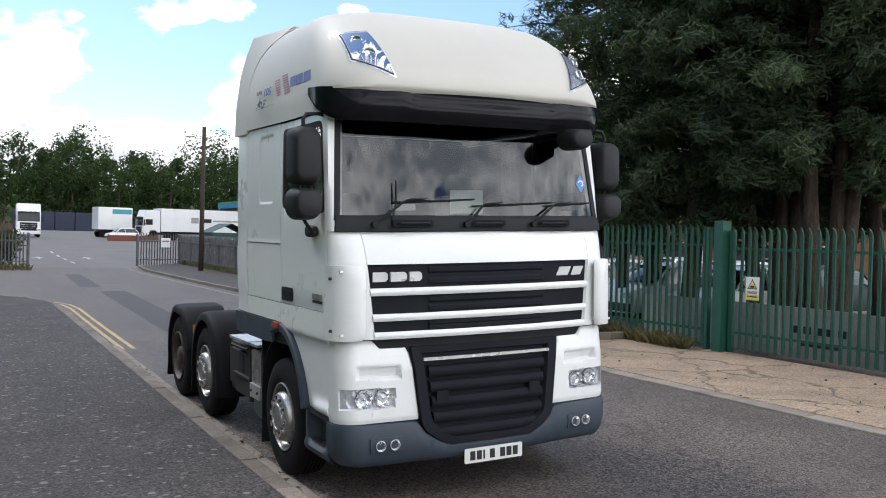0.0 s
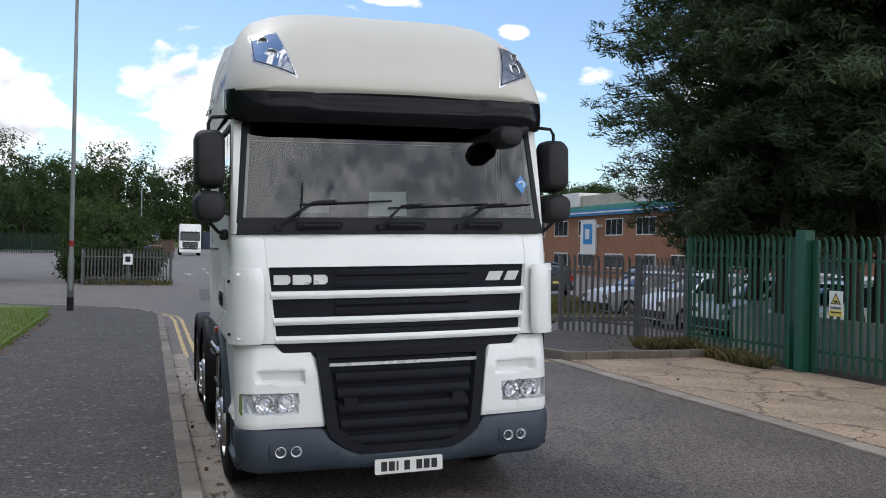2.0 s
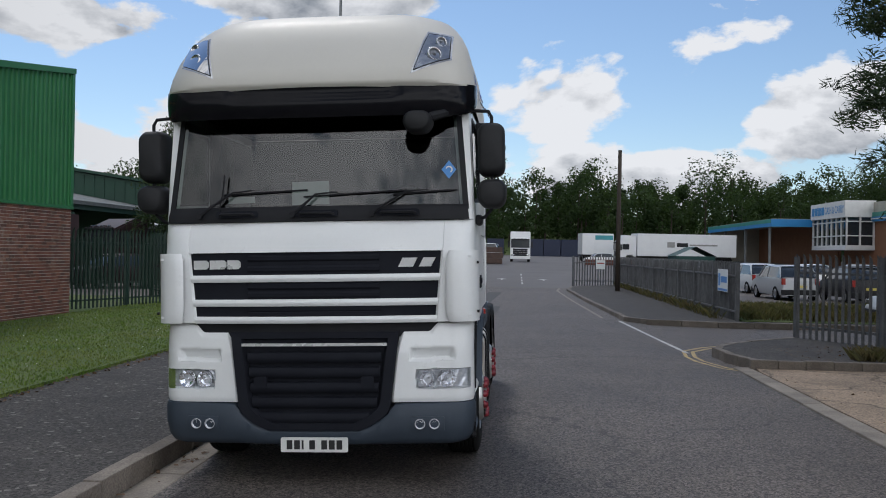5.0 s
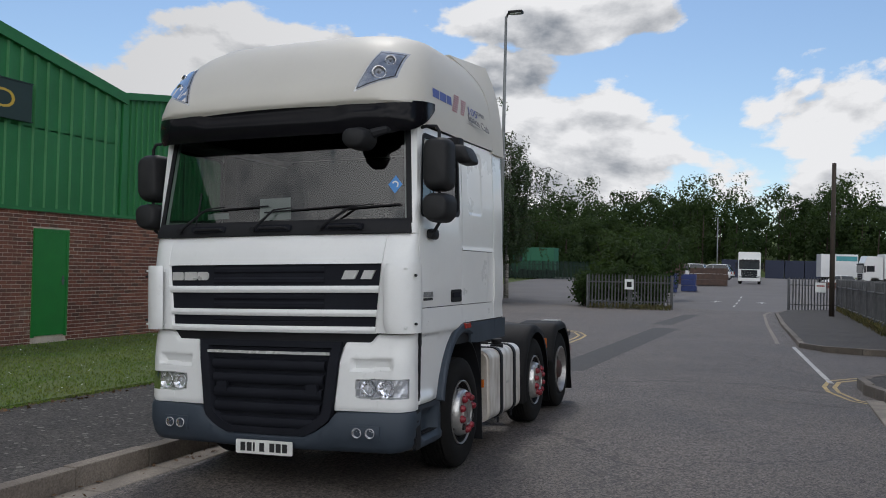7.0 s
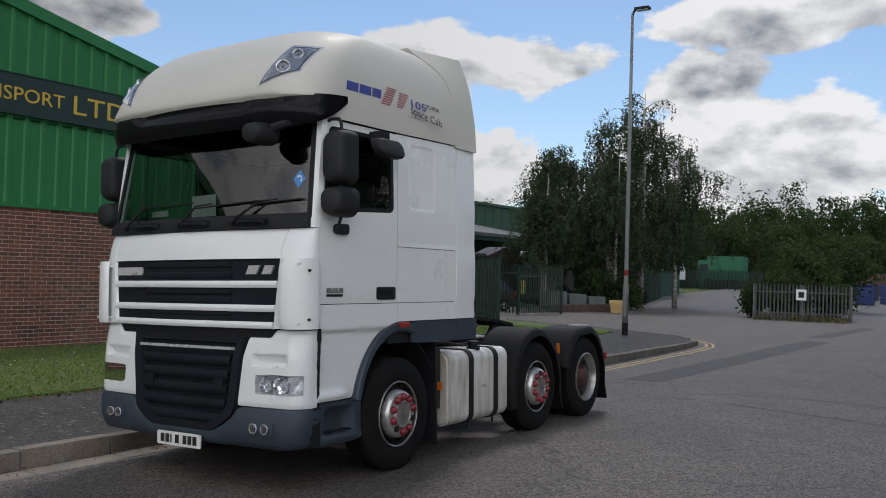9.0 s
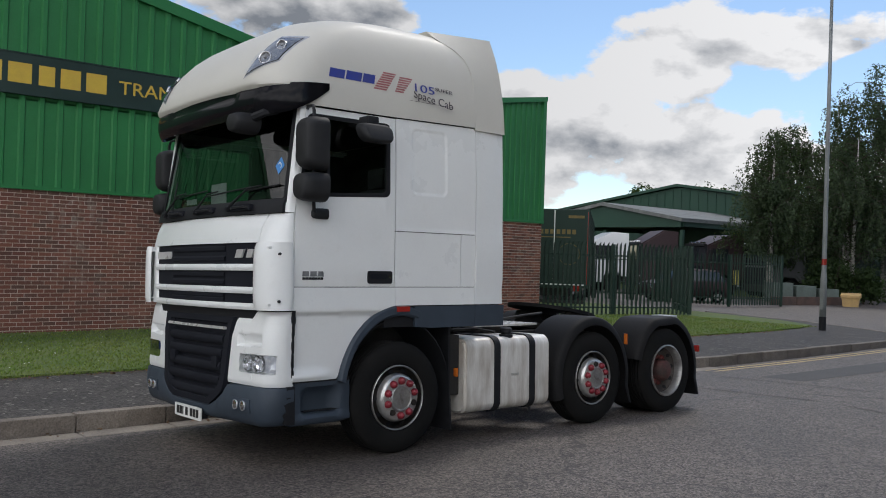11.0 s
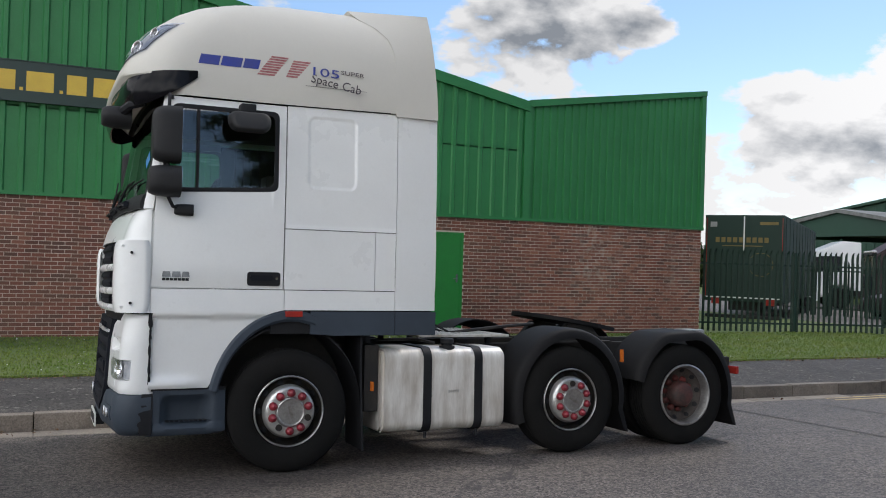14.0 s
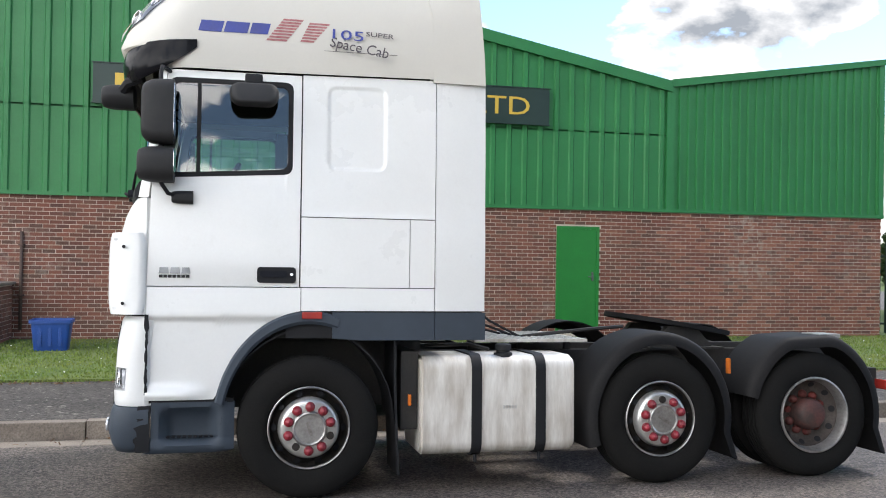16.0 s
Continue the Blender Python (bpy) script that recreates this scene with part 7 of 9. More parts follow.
def conifer(x, y, height, radius, seed, stems=2, bare=2.3, thick=95, n=170):
    rng = np.random.default_rng(seed)
    t = thing("conifer_tree", "tall dark conifer with bare lower trunk and spreading boughs", "tree", "conifers behind the fence", at=pose(x, y, -0.05))
    bm = bmesh.new()
    for k in range(stems):
        dx, dy = rng.uniform(-0.45, 0.45, 2)
        tube(bm, [(dx * 0.6, dy * 0.6, 0), (dx, dy, 1.5), (dx * 1.5, dy * 1.5, 4), (dx * 1.2, dy * 1.2, height * 0.7), (0, 0, height * 0.97)], [0.19, 0.15, 0.12, 0.07, 0.02], 8)
    part("trunk", bm, M["bark"], t, smooth=True)
    limb = bmesh.new()
    pts, out, way = [], [], []
    for i in range(n):
        f = (i + rng.random()) / n
        z = bare + (height - bare) * f ** 1.1
        shape = lerp([(0, 0.5), (0.10, 0.72), (0.2, 0.92), (0.28, 1.0), (0.6, 0.97), (0.8, 0.78), (0.93, 0.42), (1, 0.08)], (z - bare) / (height - bare))
        L = radius * shape * rng.uniform(0.70, 1.07)
        az = rng.uniform(0, 2 * math.pi)
        d = np.array([math.cos(az), math.sin(az), 0])
        side = np.array([-d[1], d[0], 0])
        lift = rng.uniform(0.0, 0.3)
        path = [np.array([0, 0, z]) + d * L * s + np.array([0, 0, L * (lift * s - 0.2 * s ** 2.4)]) for s in (0, 0.35, 0.7, 1.0)]
        tube(limb, path, [0.045, 0.03, 0.018, 0.006], 4, False)
        # plumes: the flat sprays hang in clumps along the outer two thirds
        for j in range(11):
            s = 0.25 + 0.77 * (j + rng.random()) / 11
            c = np.array([np.interp(s, (0, 0.35, 0.7, 1.0), [p[q] for p in path]) for q in range(3)])
            c = c + side * rng.normal() * 0.26 * L * (1.15 - s) + np.array([0, 0, rng.normal() * 0.12])
            rr = rng.uniform(0.17, 0.34) * (1.25 - 0.45 * s)
            m = int(thick * (rr / 0.26) ** 1.6)
            q = rng.normal(size=(m, 3))
            q /= np.linalg.norm(q, axis=1)[:, None]
            q[:, 2] = q[:, 2] * 0.8 + 0.1
            pts.append(c + q * rr * rng.uniform(0.45, 1.12, (m, 1)) ** 0.7 + d * rng.uniform(-0.1, 0.16, (m, 1)))
            out.append(q + np.array([0, 0, 0.25]) + 0.5 * d)
            way.append(q * 0.55 + d + np.array([0, 0, 0.25]))
    tagged(part("bough", limb, M["bark"], t), kind="stuff")
    v = outward_leaves(np.concatenate(pts), np.concatenate(out), 0.036, rng, 5.6, 0.55, along=np.concatenate(way))
    leaf_object("crown", v, M["needles"], t, "dense dark green needle sprays", 3)


for k, (x, y, h, r) in enumerate(((14.3, 14.9, 18, 3.6), (15.0, 13.0, 18, 3.9), (14.5, 11.3, 17, 3.5), (16.9, 11.4, 15, 3.3), (17.6, 14.2, 15, 3.8), (19.7, 12.4, 15, 3.8), (15.7, 18.3, 15, 3.7))):
    conifer(x, y, h, r, 100 + k, 3, 1.9 if k == 6 else 2.3 if k in (0, 4) else 3.3, 95 if k < 4 else 55, 230 if k == 0 else 170)


def birch(x, y, height, radius, seed, low=1.6):
    rng = np.random.default_rng(seed)
    t = thing("birch_tree", "weeping birch with pale trunk and hanging dark leaves", "tree", "birches by the side road", at=pose(x, y, 0))
    bm, twig = bmesh.new(), bmesh.new()
    pts, out = [], []
    stems = []
    for k in range(3):
        az = rng.uniform(0, 6.28)
        lean = rng.uniform(0.3, 1.1) * (k > 0)
        top = np.array([math.cos(az) * lean, math.sin(az) * lean, height * (0.97 if k == 0 else rng.uniform(0.7, 0.9))])
        foot = np.array([0.25 * math.cos(az), 0.25 * math.sin(az), 0])
        stems.append((foot, top))
        tube(bm, [foot, foot * 0.6 + top * 0.4, top * 0.75 + foot * 0.2, top], [0.13, 0.1, 0.06, 0.012], 7)
    for i in range(105):
        f = ((i + rng.random()) / 105) ** 0.9
        foot, top = stems[i % 3]
        g = 0.24 + 0.74 * f
        root = foot + (top - foot) * g
        L = radius * lerp([(0, 0.95), (0.3, 1.0), (0.6, 0.92), (0.85, 0.66), (1, 0.28)], f) * rng.uniform(0.4, 1.08)
        az = rng.uniform(0, 6.28)
        d = np.array([math.cos(az), math.sin(az), 0])
        rise_ = rng.uniform(0.35, 0.75)

        def limb(s):
            return root + d * L * s + np.array([0, 0, L * (rise_ * s - (rise_ + 0.05) * 0.75 * s ** 3)])
        tube(twig, [limb(0), limb(0.35), limb(0.7), limb(1.0)], [0.028, 0.02, 0.012, 0.005], 4, False)
        for j in range(10):
            s = 0.22 + 0.8 * (j + rng.random()) / 10
            a = limb(s) + rng.normal(size=3) * np.array([0.16, 0.16, 0.08])
            drop = rng.uniform(0.35, 1.75) * min(1.0, max(0.25, (a[2] - low) / 2.5))
            m = int(10 + 17 * drop)
            u = rng.random((m, 1))
            sway = rng.normal(size=2) * 0.10
            pts.append(a + np.concatenate([rng.normal(size=(m, 2)) * (0.035 + 0.05 * (1 - u)) + sway * u, -u * drop], 1))
            out.append(np.tile(d + np.array([0, 0, 0.5]), (m, 1)))
    part("trunk", bm, M["birch_bark"], t, smooth=True)
    tagged(part("limb", twig, M["bark"], t), kind="stuff")
    v = outward_leaves(np.concatenate(pts), np.concatenate(out), 0.078, rng, 1.45, 0.8, 0.9, 4)
    leaf_object("crown", v, M["birch_leaf"], t, "hanging strings of small leaves")


for k, (x, y, h, r) in enumerate(((-9.2, 50.6, 13.0, 4.6), (-7.6, 52.2, 10.6, 3.9), (-11.8, 50.2, 11.4, 4.2), (-13.9, 48.9, 10.0, 2.9), (-12.1, 44.2, 9.0, 2.5), (-9.4, 47.4, 8.6, 3.8))):
    birch(x, y, h, r, 300 + k)


def bush(x, y, r, h, seed, material="leaf", size=0.16, n=900, z=0.0, label="unkempt green bush beside the fence"):
    rng = np.random.default_rng(seed)
    t = thing("bush", label, "bush", at=pose(x, y, z))
    bm = bmesh.new()
    for k in range(5):
        a = rng.uniform(0, 6.28)
        tube(bm, [(0, 0, 0), (r * 0.3 * math.cos(a), r * 0.3 * math.sin(a), h * 0.5), (r * 0.6 * math.cos(a), r * 0.6 * math.sin(a), h * 0.85)], [0.04, 0.03, 0.01], 5)
    part("stem", bm, M["bark"], t)
    c = rng.normal(size=(26, 3))
    c /= np.linalg.norm(c, axis=1)[:, None]
    c = c * rng.uniform(0.3, 0.9, (26, 1)) * np.array([r, r, h * 0.5]) + np.array([0, 0, h * 0.5])
    q = rng.normal(size=(n, 3))
    p = c[rng.integers(0, 26, n)] + q * np.array([r, r, h * 0.6]) * 0.16
    p[:, 2] = np.maximum(p[:, 2], 0.03)
    leaf_object("foliage", outward_leaves(p, q + np.array([0, 0, 0.5]), size, rng, corners=4), M[material], t)


for k, (x, y, r, h) in enumerate(((-1.5, 45.5, 1.1, 2.0), (0.2, 46.2, 1.3, 2.3), (-0.2, 49, 2.0, 3.6), (1.8, 47.2, 1.2, 1.9), (-8.3, 46.0, 1.2, 1.9), (-9.6, 45.5, 1.3, 2.2), (0.0, 58, 2.6, 5.0), (-1.2, 53, 2.0, 4.2))):
    bush(x, y, r, h, 400 + k, n=4200 if h > 3 else 2400, size=0.10 if h < 3 else 0.15)


def woodland():
    """Far wood on the bank behind the yard, one mass of leaves on trunks."""
    rng = np.random.default_rng(7)
    pts, trunk = [], bmesh.new()
    spots = []
    for k in range(300):
        spots.append((rng.uniform(-70, 125), rng.uniform(148, 184), rng.uniform(8, 12) + 3.5 * (rng.random() < 0.12)))
    for k in range(46):
        spots.append((rng.uniform(-52, -10), rng.uniform(74, 112), rng.uniform(6, 9.5)))
    for k in range(40):
        spots.append((rng.uniform(-20, -5), rng.uniform(96, 146), rng.uniform(4, 8)))
    for k in range(80):
        spots.append((rng.uniform(46, 125), rng.uniform(98, 150), rng.uniform(8.5, 13)))
    for k in range(36):
        spots.append((rng.uniform(-80, -55), rng.uniform(5, 75), rng.uniform(4, 6)))
    for k in range(60):
        spots.append((rng.uniform(-40, 50), rng.uniform(-75, -58), rng.uniform(7, 10)))
    spots = [p for p in spots if not (-27 < p[0] < -8 and 70 < p[1] < 97)]
    out, fine = [], []
    for x, y, h in spots:
        g = rise(x, y) - 0.3
        tube(trunk, [(x, y, g), (x + 0.2, y, g + h * 0.75)], [0.22, 0.05], 5, False)
        r = h * rng.uniform(0.26, 0.40)
        nb = 22
        zz = rng.uniform(0.04, 0.95, nb)
        rad = r * np.array([lerp([(0.0, 0.8), (0.35, 1.0), (0.7, 0.85), (0.9, 0.5), (1.0, 0.2)], z) for z in zz])
        az = rng.uniform(0, 6.28, nb)
        blobs = np.stack([x + rad * 0.8 * np.cos(az), y + rad * 0.8 * np.sin(az), g + h * zz], 1)
        near = 0 < y < 147
        n = 2400 if near else 1000 if y > 0 else 320
        fine.append(np.full(n, 0.25 if near else 0.43))
        q = rng.normal(size=(n, 3))
        q /= np.linalg.norm(q, axis=1)[:, None]
        size = rng.uniform(0.24, 0.46, nb) * r
        w = rng.integers(0, nb, n)
        pts.append(blobs[w] + q * (size[w] * rng.uniform(0.6, 1.08, n))[:, None])
        out.append(q + np.array([0, 0, 0.35]))
    w = thing("woodland", "dark green mixed wood on the bank behind the yard", "wood", kind="stuff")
    tagged(part("trunks", trunk, M["bark"], w), kind="stuff")
    tagged(leaf_object("canopy", outward_leaves(np.concatenate(pts), np.concatenate(out), np.concatenate(fine) * 0.86, rng, 1.3, 0.3), M["leaf"], w, "", 3), kind="stuff")


woodland()


def blades(name, spots, rng, h, material, label, parent=None):
    n = len(spots)
    a = rng.uniform(0, 6.28, n)
    w = 0.006 + 0.006 * rng.random(n)
    hh = h * rng.uniform(0.5, 1.3, n)
    lean = rng.normal(size=(n, 2)) * 0.45
    d = np.stack([np.cos(a) * w, np.sin(a) * w, np.zeros(n)], 1)
    tip = spots + np.stack([lean[:, 0] * hh, lean[:, 1] * hh, hh], 1)
    mid = spots + np.stack([lean[:, 0] * hh * 0.3, lean[:, 1] * hh * 0.3, hh * 0.6], 1)
    v = np.stack([spots - d, spots + d, mid + d * 0.8, tip], 1).reshape(-1, 3)
    o = leaf_object(name, v, material, parent)
    return tagged(o, label, "grass", kind="stuff")


rng = np.random.default_rng(11)
def field(n, x0, x1, y0, y1, z):
    return np.stack([rng.uniform(x0, x1, n), rng.uniform(y0, y1, n), np.full(n, z)], 1)


spots = np.concatenate([field(60000, -5.9, -0.6, 1.0, 26.0, PAVE + 0.028), field(9000, -0.75, -0.45, -2.0, 24.0, PAVE + 0.01)])
blades("grass", spots, rng, 0.032, M["blade"], "short mown grass with clover flecks on the verge")
spots = np.concatenate([field(9000, 11.4, 20, 23.6, 29, 0.12), field(500, 12.1, 12.4, 12.6, 15.3, -0.06), field(700, 11.0, 12.3, 14.6, 15.1, 0.02), field(700, 10.6, 10.9, 24, 49, 0.1), field(500, -1.0, 3.0, 43.0, 45.0, 0.0)])
blades("rough_grass", spots, rng, 0.26, M["wild_grass"], "long dry rough grass at the fences")
fl = field(420, -5.8, -0.7, 1.0, 20.0, PAVE + 0.06)
o = leaf_object("flower_flecks", leaf_arrays(fl, 0.022, rng, 0.9, 1.0), M["paper"])
tagged(o, "scattered white clover flowers in the grass", "flowers", kind="stuff")
M["dead_leaf"] = mat("dead_leaf", (0.16, 0.09, 0.045), (0.09, 0.055, 0.03), 3, 0.9, bump=0, speck=0.2, island=0.4, coords="World")
lf = np.concatenate([field(2600, -0.72, -0.3, -6, 24.0, PAVE + 0.012), field(260, 2.26, 2.5, -6, 15, -0.045), field(180, 9.2, 12.5, 3, 14, -0.028), field(260, 10.0, 12.4, 14.5, 17, 0.106)])
o = leaf_object("leaf_litter", leaf_arrays(lf, 0.035, rng, 0.85, 1.2), M["dead_leaf"])
tagged(o, "brown leaf litter along the pavement's edge", "litter", kind="stuff")
M["lichen"] = mat("lichen", (0.22, 0.205, 0.185), (0.13, 0.12, 0.11), 9, 0.95, bump=0.2, speck=0.25, island=0.25, coords="World")
cs = field(3400, -0.5, 2.0, -3, 22, PAVE)
bm = bmesh.new()
for c in cs:
    r = 0.008 + 0.026 * rng.random() ** 3
    m = 7
    bm.faces.new([bm.verts.new((c[0] + r * rng.uniform(0.6, 1.3) * math.cos(2 * math.pi * k / m), c[1] + r * rng.uniform(0.6, 1.3) * math.sin(2 * math.pi * k / m), PAVE + 0.0035)) for k in range(m)])
o = part("lichen", bm, M["lichen"])
tagged(o, "pale lichen spots on the tarmac pavement", "lichen", kind="stuff")
# ---- vehicles far and near ----
M["car_glass"] = mat("car_glass", (0.02, 0.025, 0.03), (0.03, 0.035, 0.04), 3, 0.06, bump=0.0, speck=0.05, coat=0.3)
M["number_bar"] = M["plate_white"]
CAR_PAINT = {}


def car_paint(c):
    if c not in CAR_PAINT:
        CAR_PAINT[c] = paint("car_paint", c, 0.3, 0.5) if max(c) > 0.2 else paint("dull_paint", c, 0.6, 0.0, tuple(v * 1.6 for v in c))
    return CAR_PAINT[c]


def car(x, y, turn, colour, label, length=3.9, height=1.48, width=1.68, boot=False, z=0.0):
    """A small car, nose along +y before its turn."""
    c = thing("car", label, "car", "cars in the car park", at=pose(x, y, z, 0, 0, turn))
    L, H = length / 2, height
    m = car_paint(colour)
    tail = -L + (0.75 if boot else 0.12)
    top = [(-L, 0.55), (-L + 0.05, 0.92), (tail, 0.98 if boot else 1.02), (tail + 0.45, H - 0.03), (-0.1, H), (0.45, H - 0.06), (1.05, 1.02), (L - 0.15, 0.82), (L, 0.55)]
    body, glassy = bmesh.new(), bmesh.new()
    rows = []
    for yy in np.linspace(-L, L, 26):
        zb = lerp([(p[0], min(p[1], 0.98)) for p in top], yy)
        w = width / 2 * (1 - 0.10 * (abs(yy) / L) ** 4)
        rows.append([(-w * 0.92, yy, 0.22), (-w, yy, 0.45), (-w, yy, min(0.72, zb - 0.05)), (-w * 0.94, yy, zb - 0.02), (-w * 0.6, yy, zb), (w * 0.6, yy, zb), (w * 0.94, yy, zb - 0.02), (w, yy, min(0.72, zb - 0.05)), (w, yy, 0.45), (w * 0.92, yy, 0.22)])
    rings = grid(body, rows)
    body.faces.new(rings[0])
    body.faces.new(rings[-1])
    bmesh.ops.recalc_face_normals(body, faces=body.faces)
    part("body", body, m, c, angle=40)
    cab = []
    for yy in np.linspace(tail, 1.05, 14):
        zt = lerp(top, yy)
        k = max((zt - 0.97) / (H - 0.97), 0.0)
        w = width / 2 * (0.92 - 0.14 * k)
        cab.append([(-width / 2 * 0.92, yy, 0.955), (-w, yy, max(zt - 0.07, 0.958)), (-w * 0.8, yy, max(zt - 0.012, 0.96)), (w * 0.8, yy, max(zt - 0.012, 0.96)), (w, yy, max(zt - 0.07, 0.958)), (width / 2 * 0.92, yy, 0.955)])
    grid(glassy, cab)
    bmesh.ops.recalc_face_normals(glassy, faces=glassy.faces)
    part("window_band", glassy, M["car_glass"], c, "dark car glass", angle=40)
    bm = bmesh.new()
    rf = []
    for yy in np.linspace(tail + 0.42, 0.48, 8):
        zt = lerp(top, yy)
        rf.append([(s * width / 2 * 0.78, yy, zt - 0.035 + d) for s, d in ((-1.01, -0.03), (-0.9, 0.045), (0, 0.055), (0.9, 0.045), (1.01, -0.03))])
    grid(bm, rf)
    part("roof", bm, m, c, angle=40)
    for s in (-1, 1):
        for yy, lean in ((tail + 0.06, 0.40), (-0.1, 0.02), (1.0, -0.52)):
            part("pillar", tube(bmesh.new(), [(s * width / 2 * 0.925, yy, 0.95), (s * width / 2 * 0.79, yy + lean, H - 0.05)], 0.03, 4), m, c, angle=40)
    for s in (-1, 1):
        for yy in (-L + 0.68, L - 0.75):
            w = part("wheel", lathe(bmesh.new(), [(s * width / 2 * 0.8, 0.2), (s * (width / 2 * 0.8), 0.29), (s * width / 2 * 0.985, 0.30), (s * width / 2 * 1.0, 0.27), (s * width / 2 * 0.99, 0.19)], 18, "x", (0, yy, 0.30)), M["rubber"], c, angle=40)
            part("rim", lathe(bmesh.new(), [(s * width / 2 * 0.985, 0.195), (s * width / 2 * 0.95, 0.15), (s * width / 2 * 0.97, 0.05), (s * width / 2 * 0.975, 0.0)], 14, "x", (0, yy, 0.30)), M["rim_steel"], w, angle=40)
        part("headlamp", B(s * width * 0.36 - 0.14, s * width * 0.36 + 0.14, L - 0.10, L - 0.015, 0.60, 0.74, 0.02), M["chrome"], c)
        part("tail_lamp", B(s * width * 0.42 - 0.08, s * width * 0.42 + 0.08, -L - 0.01, -L + 0.07, 0.68, 0.95, 0.02), M["red_lens"], c)
        part("door_mirror", B(s * width * 0.53 - 0.06, s * width * 0.53 + 0.06, 0.72, 0.82, 0.92, 1.04, 0.02), m, c)
    part("bumper", B(-width * 0.47, width * 0.47, L - 0.12, L + 0.02, 0.25, 0.48, 0.05), M["mirror_shell"], c)
    part("bumper", B(-width * 0.47, width * 0.47, -L - 0.02, -L + 0.12, 0.25, 0.48, 0.05), M["mirror_shell"], c)
    part("number_plate", B(-0.25, 0.25, -L - 0.015, -L + 0.0, 0.56, 0.66), M["notice_yellow"], c)
    return c


WHITE, SILVER, BLACK, RED, BLUE, GREY = (0.75, 0.76, 0.76), (0.42, 0.43, 0.44), (0.015, 0.015, 0.017), (0.3, 0.02, 0.02), (0.05, 0.10, 0.3), (0.12, 0.125, 0.13)
for x, y, a, col, lab in ((17.0, 39.5, 4, SILVER, "silver hatchback parked behind the grass strip"), (17.4, 46.0, 6, WHITE, "white hatchback parked in the car park"), (19.4, 38.0, 2, BLACK, "black hatchback parked in the car park"),
                          (17.0, 21.2, 88, WHITE, "white hatchback parked nose in"), (17.2, 24.4, 92, SILVER, "silver saloon parked nose in"), (17.0, 18.4, 90, SILVER, "silver hatchback parked nose in"), (17.1, 15.8, 90, WHITE, "white hatchback parked near the conifers"),
                          (22.5, 17.5, -90, BLACK, "black hatchback in the car park"), (22.4, 20.4, -90, WHITE, "white hatchback in the car park"), (22.6, 23.2, -88, SILVER, "silver hatchback in the car park"), (22.5, 26.0, -90, RED, "red hatchback in the car park"),
                          (22.4, 29.0, -90, WHITE, "white saloon in the car park"), (22.6, 32.0, -90, GREY, "grey hatchback in the car park"), (27.5, 34.5, -90, WHITE, "white hatchback beside the brick building"), (28.0, 24.0, 90, RED, "red hatchback beside the brick building"),
                          (20.5, 8.5, 90, GREY, "grey estate car behind the board wall"), (20.8, 11.5, 90, RED, "red hatchback behind the board wall"), (22.0, 52.0, 10, WHITE, "white saloon in the far car park"), (25.5, 54.0, 8, SILVER, "silver saloon in the far car park"), (14.6, 52.0, 60, WHITE, "white car behind the steel fence"), (12.9, 82.6, 100, WHITE, "white car beside a low brick planter")):
    c = car(x, y, a, col, lab, 4.3 if "saloon" in lab else 3.85, 1.44 if "saloon" in lab else 1.50, boot="saloon" in lab, z=rise(x, y) if y > 46 else road_z(x, y))
    if y > 80:
        c.matrix_basis = c.matrix_basis @ Matrix.Scale(0.72, 4)


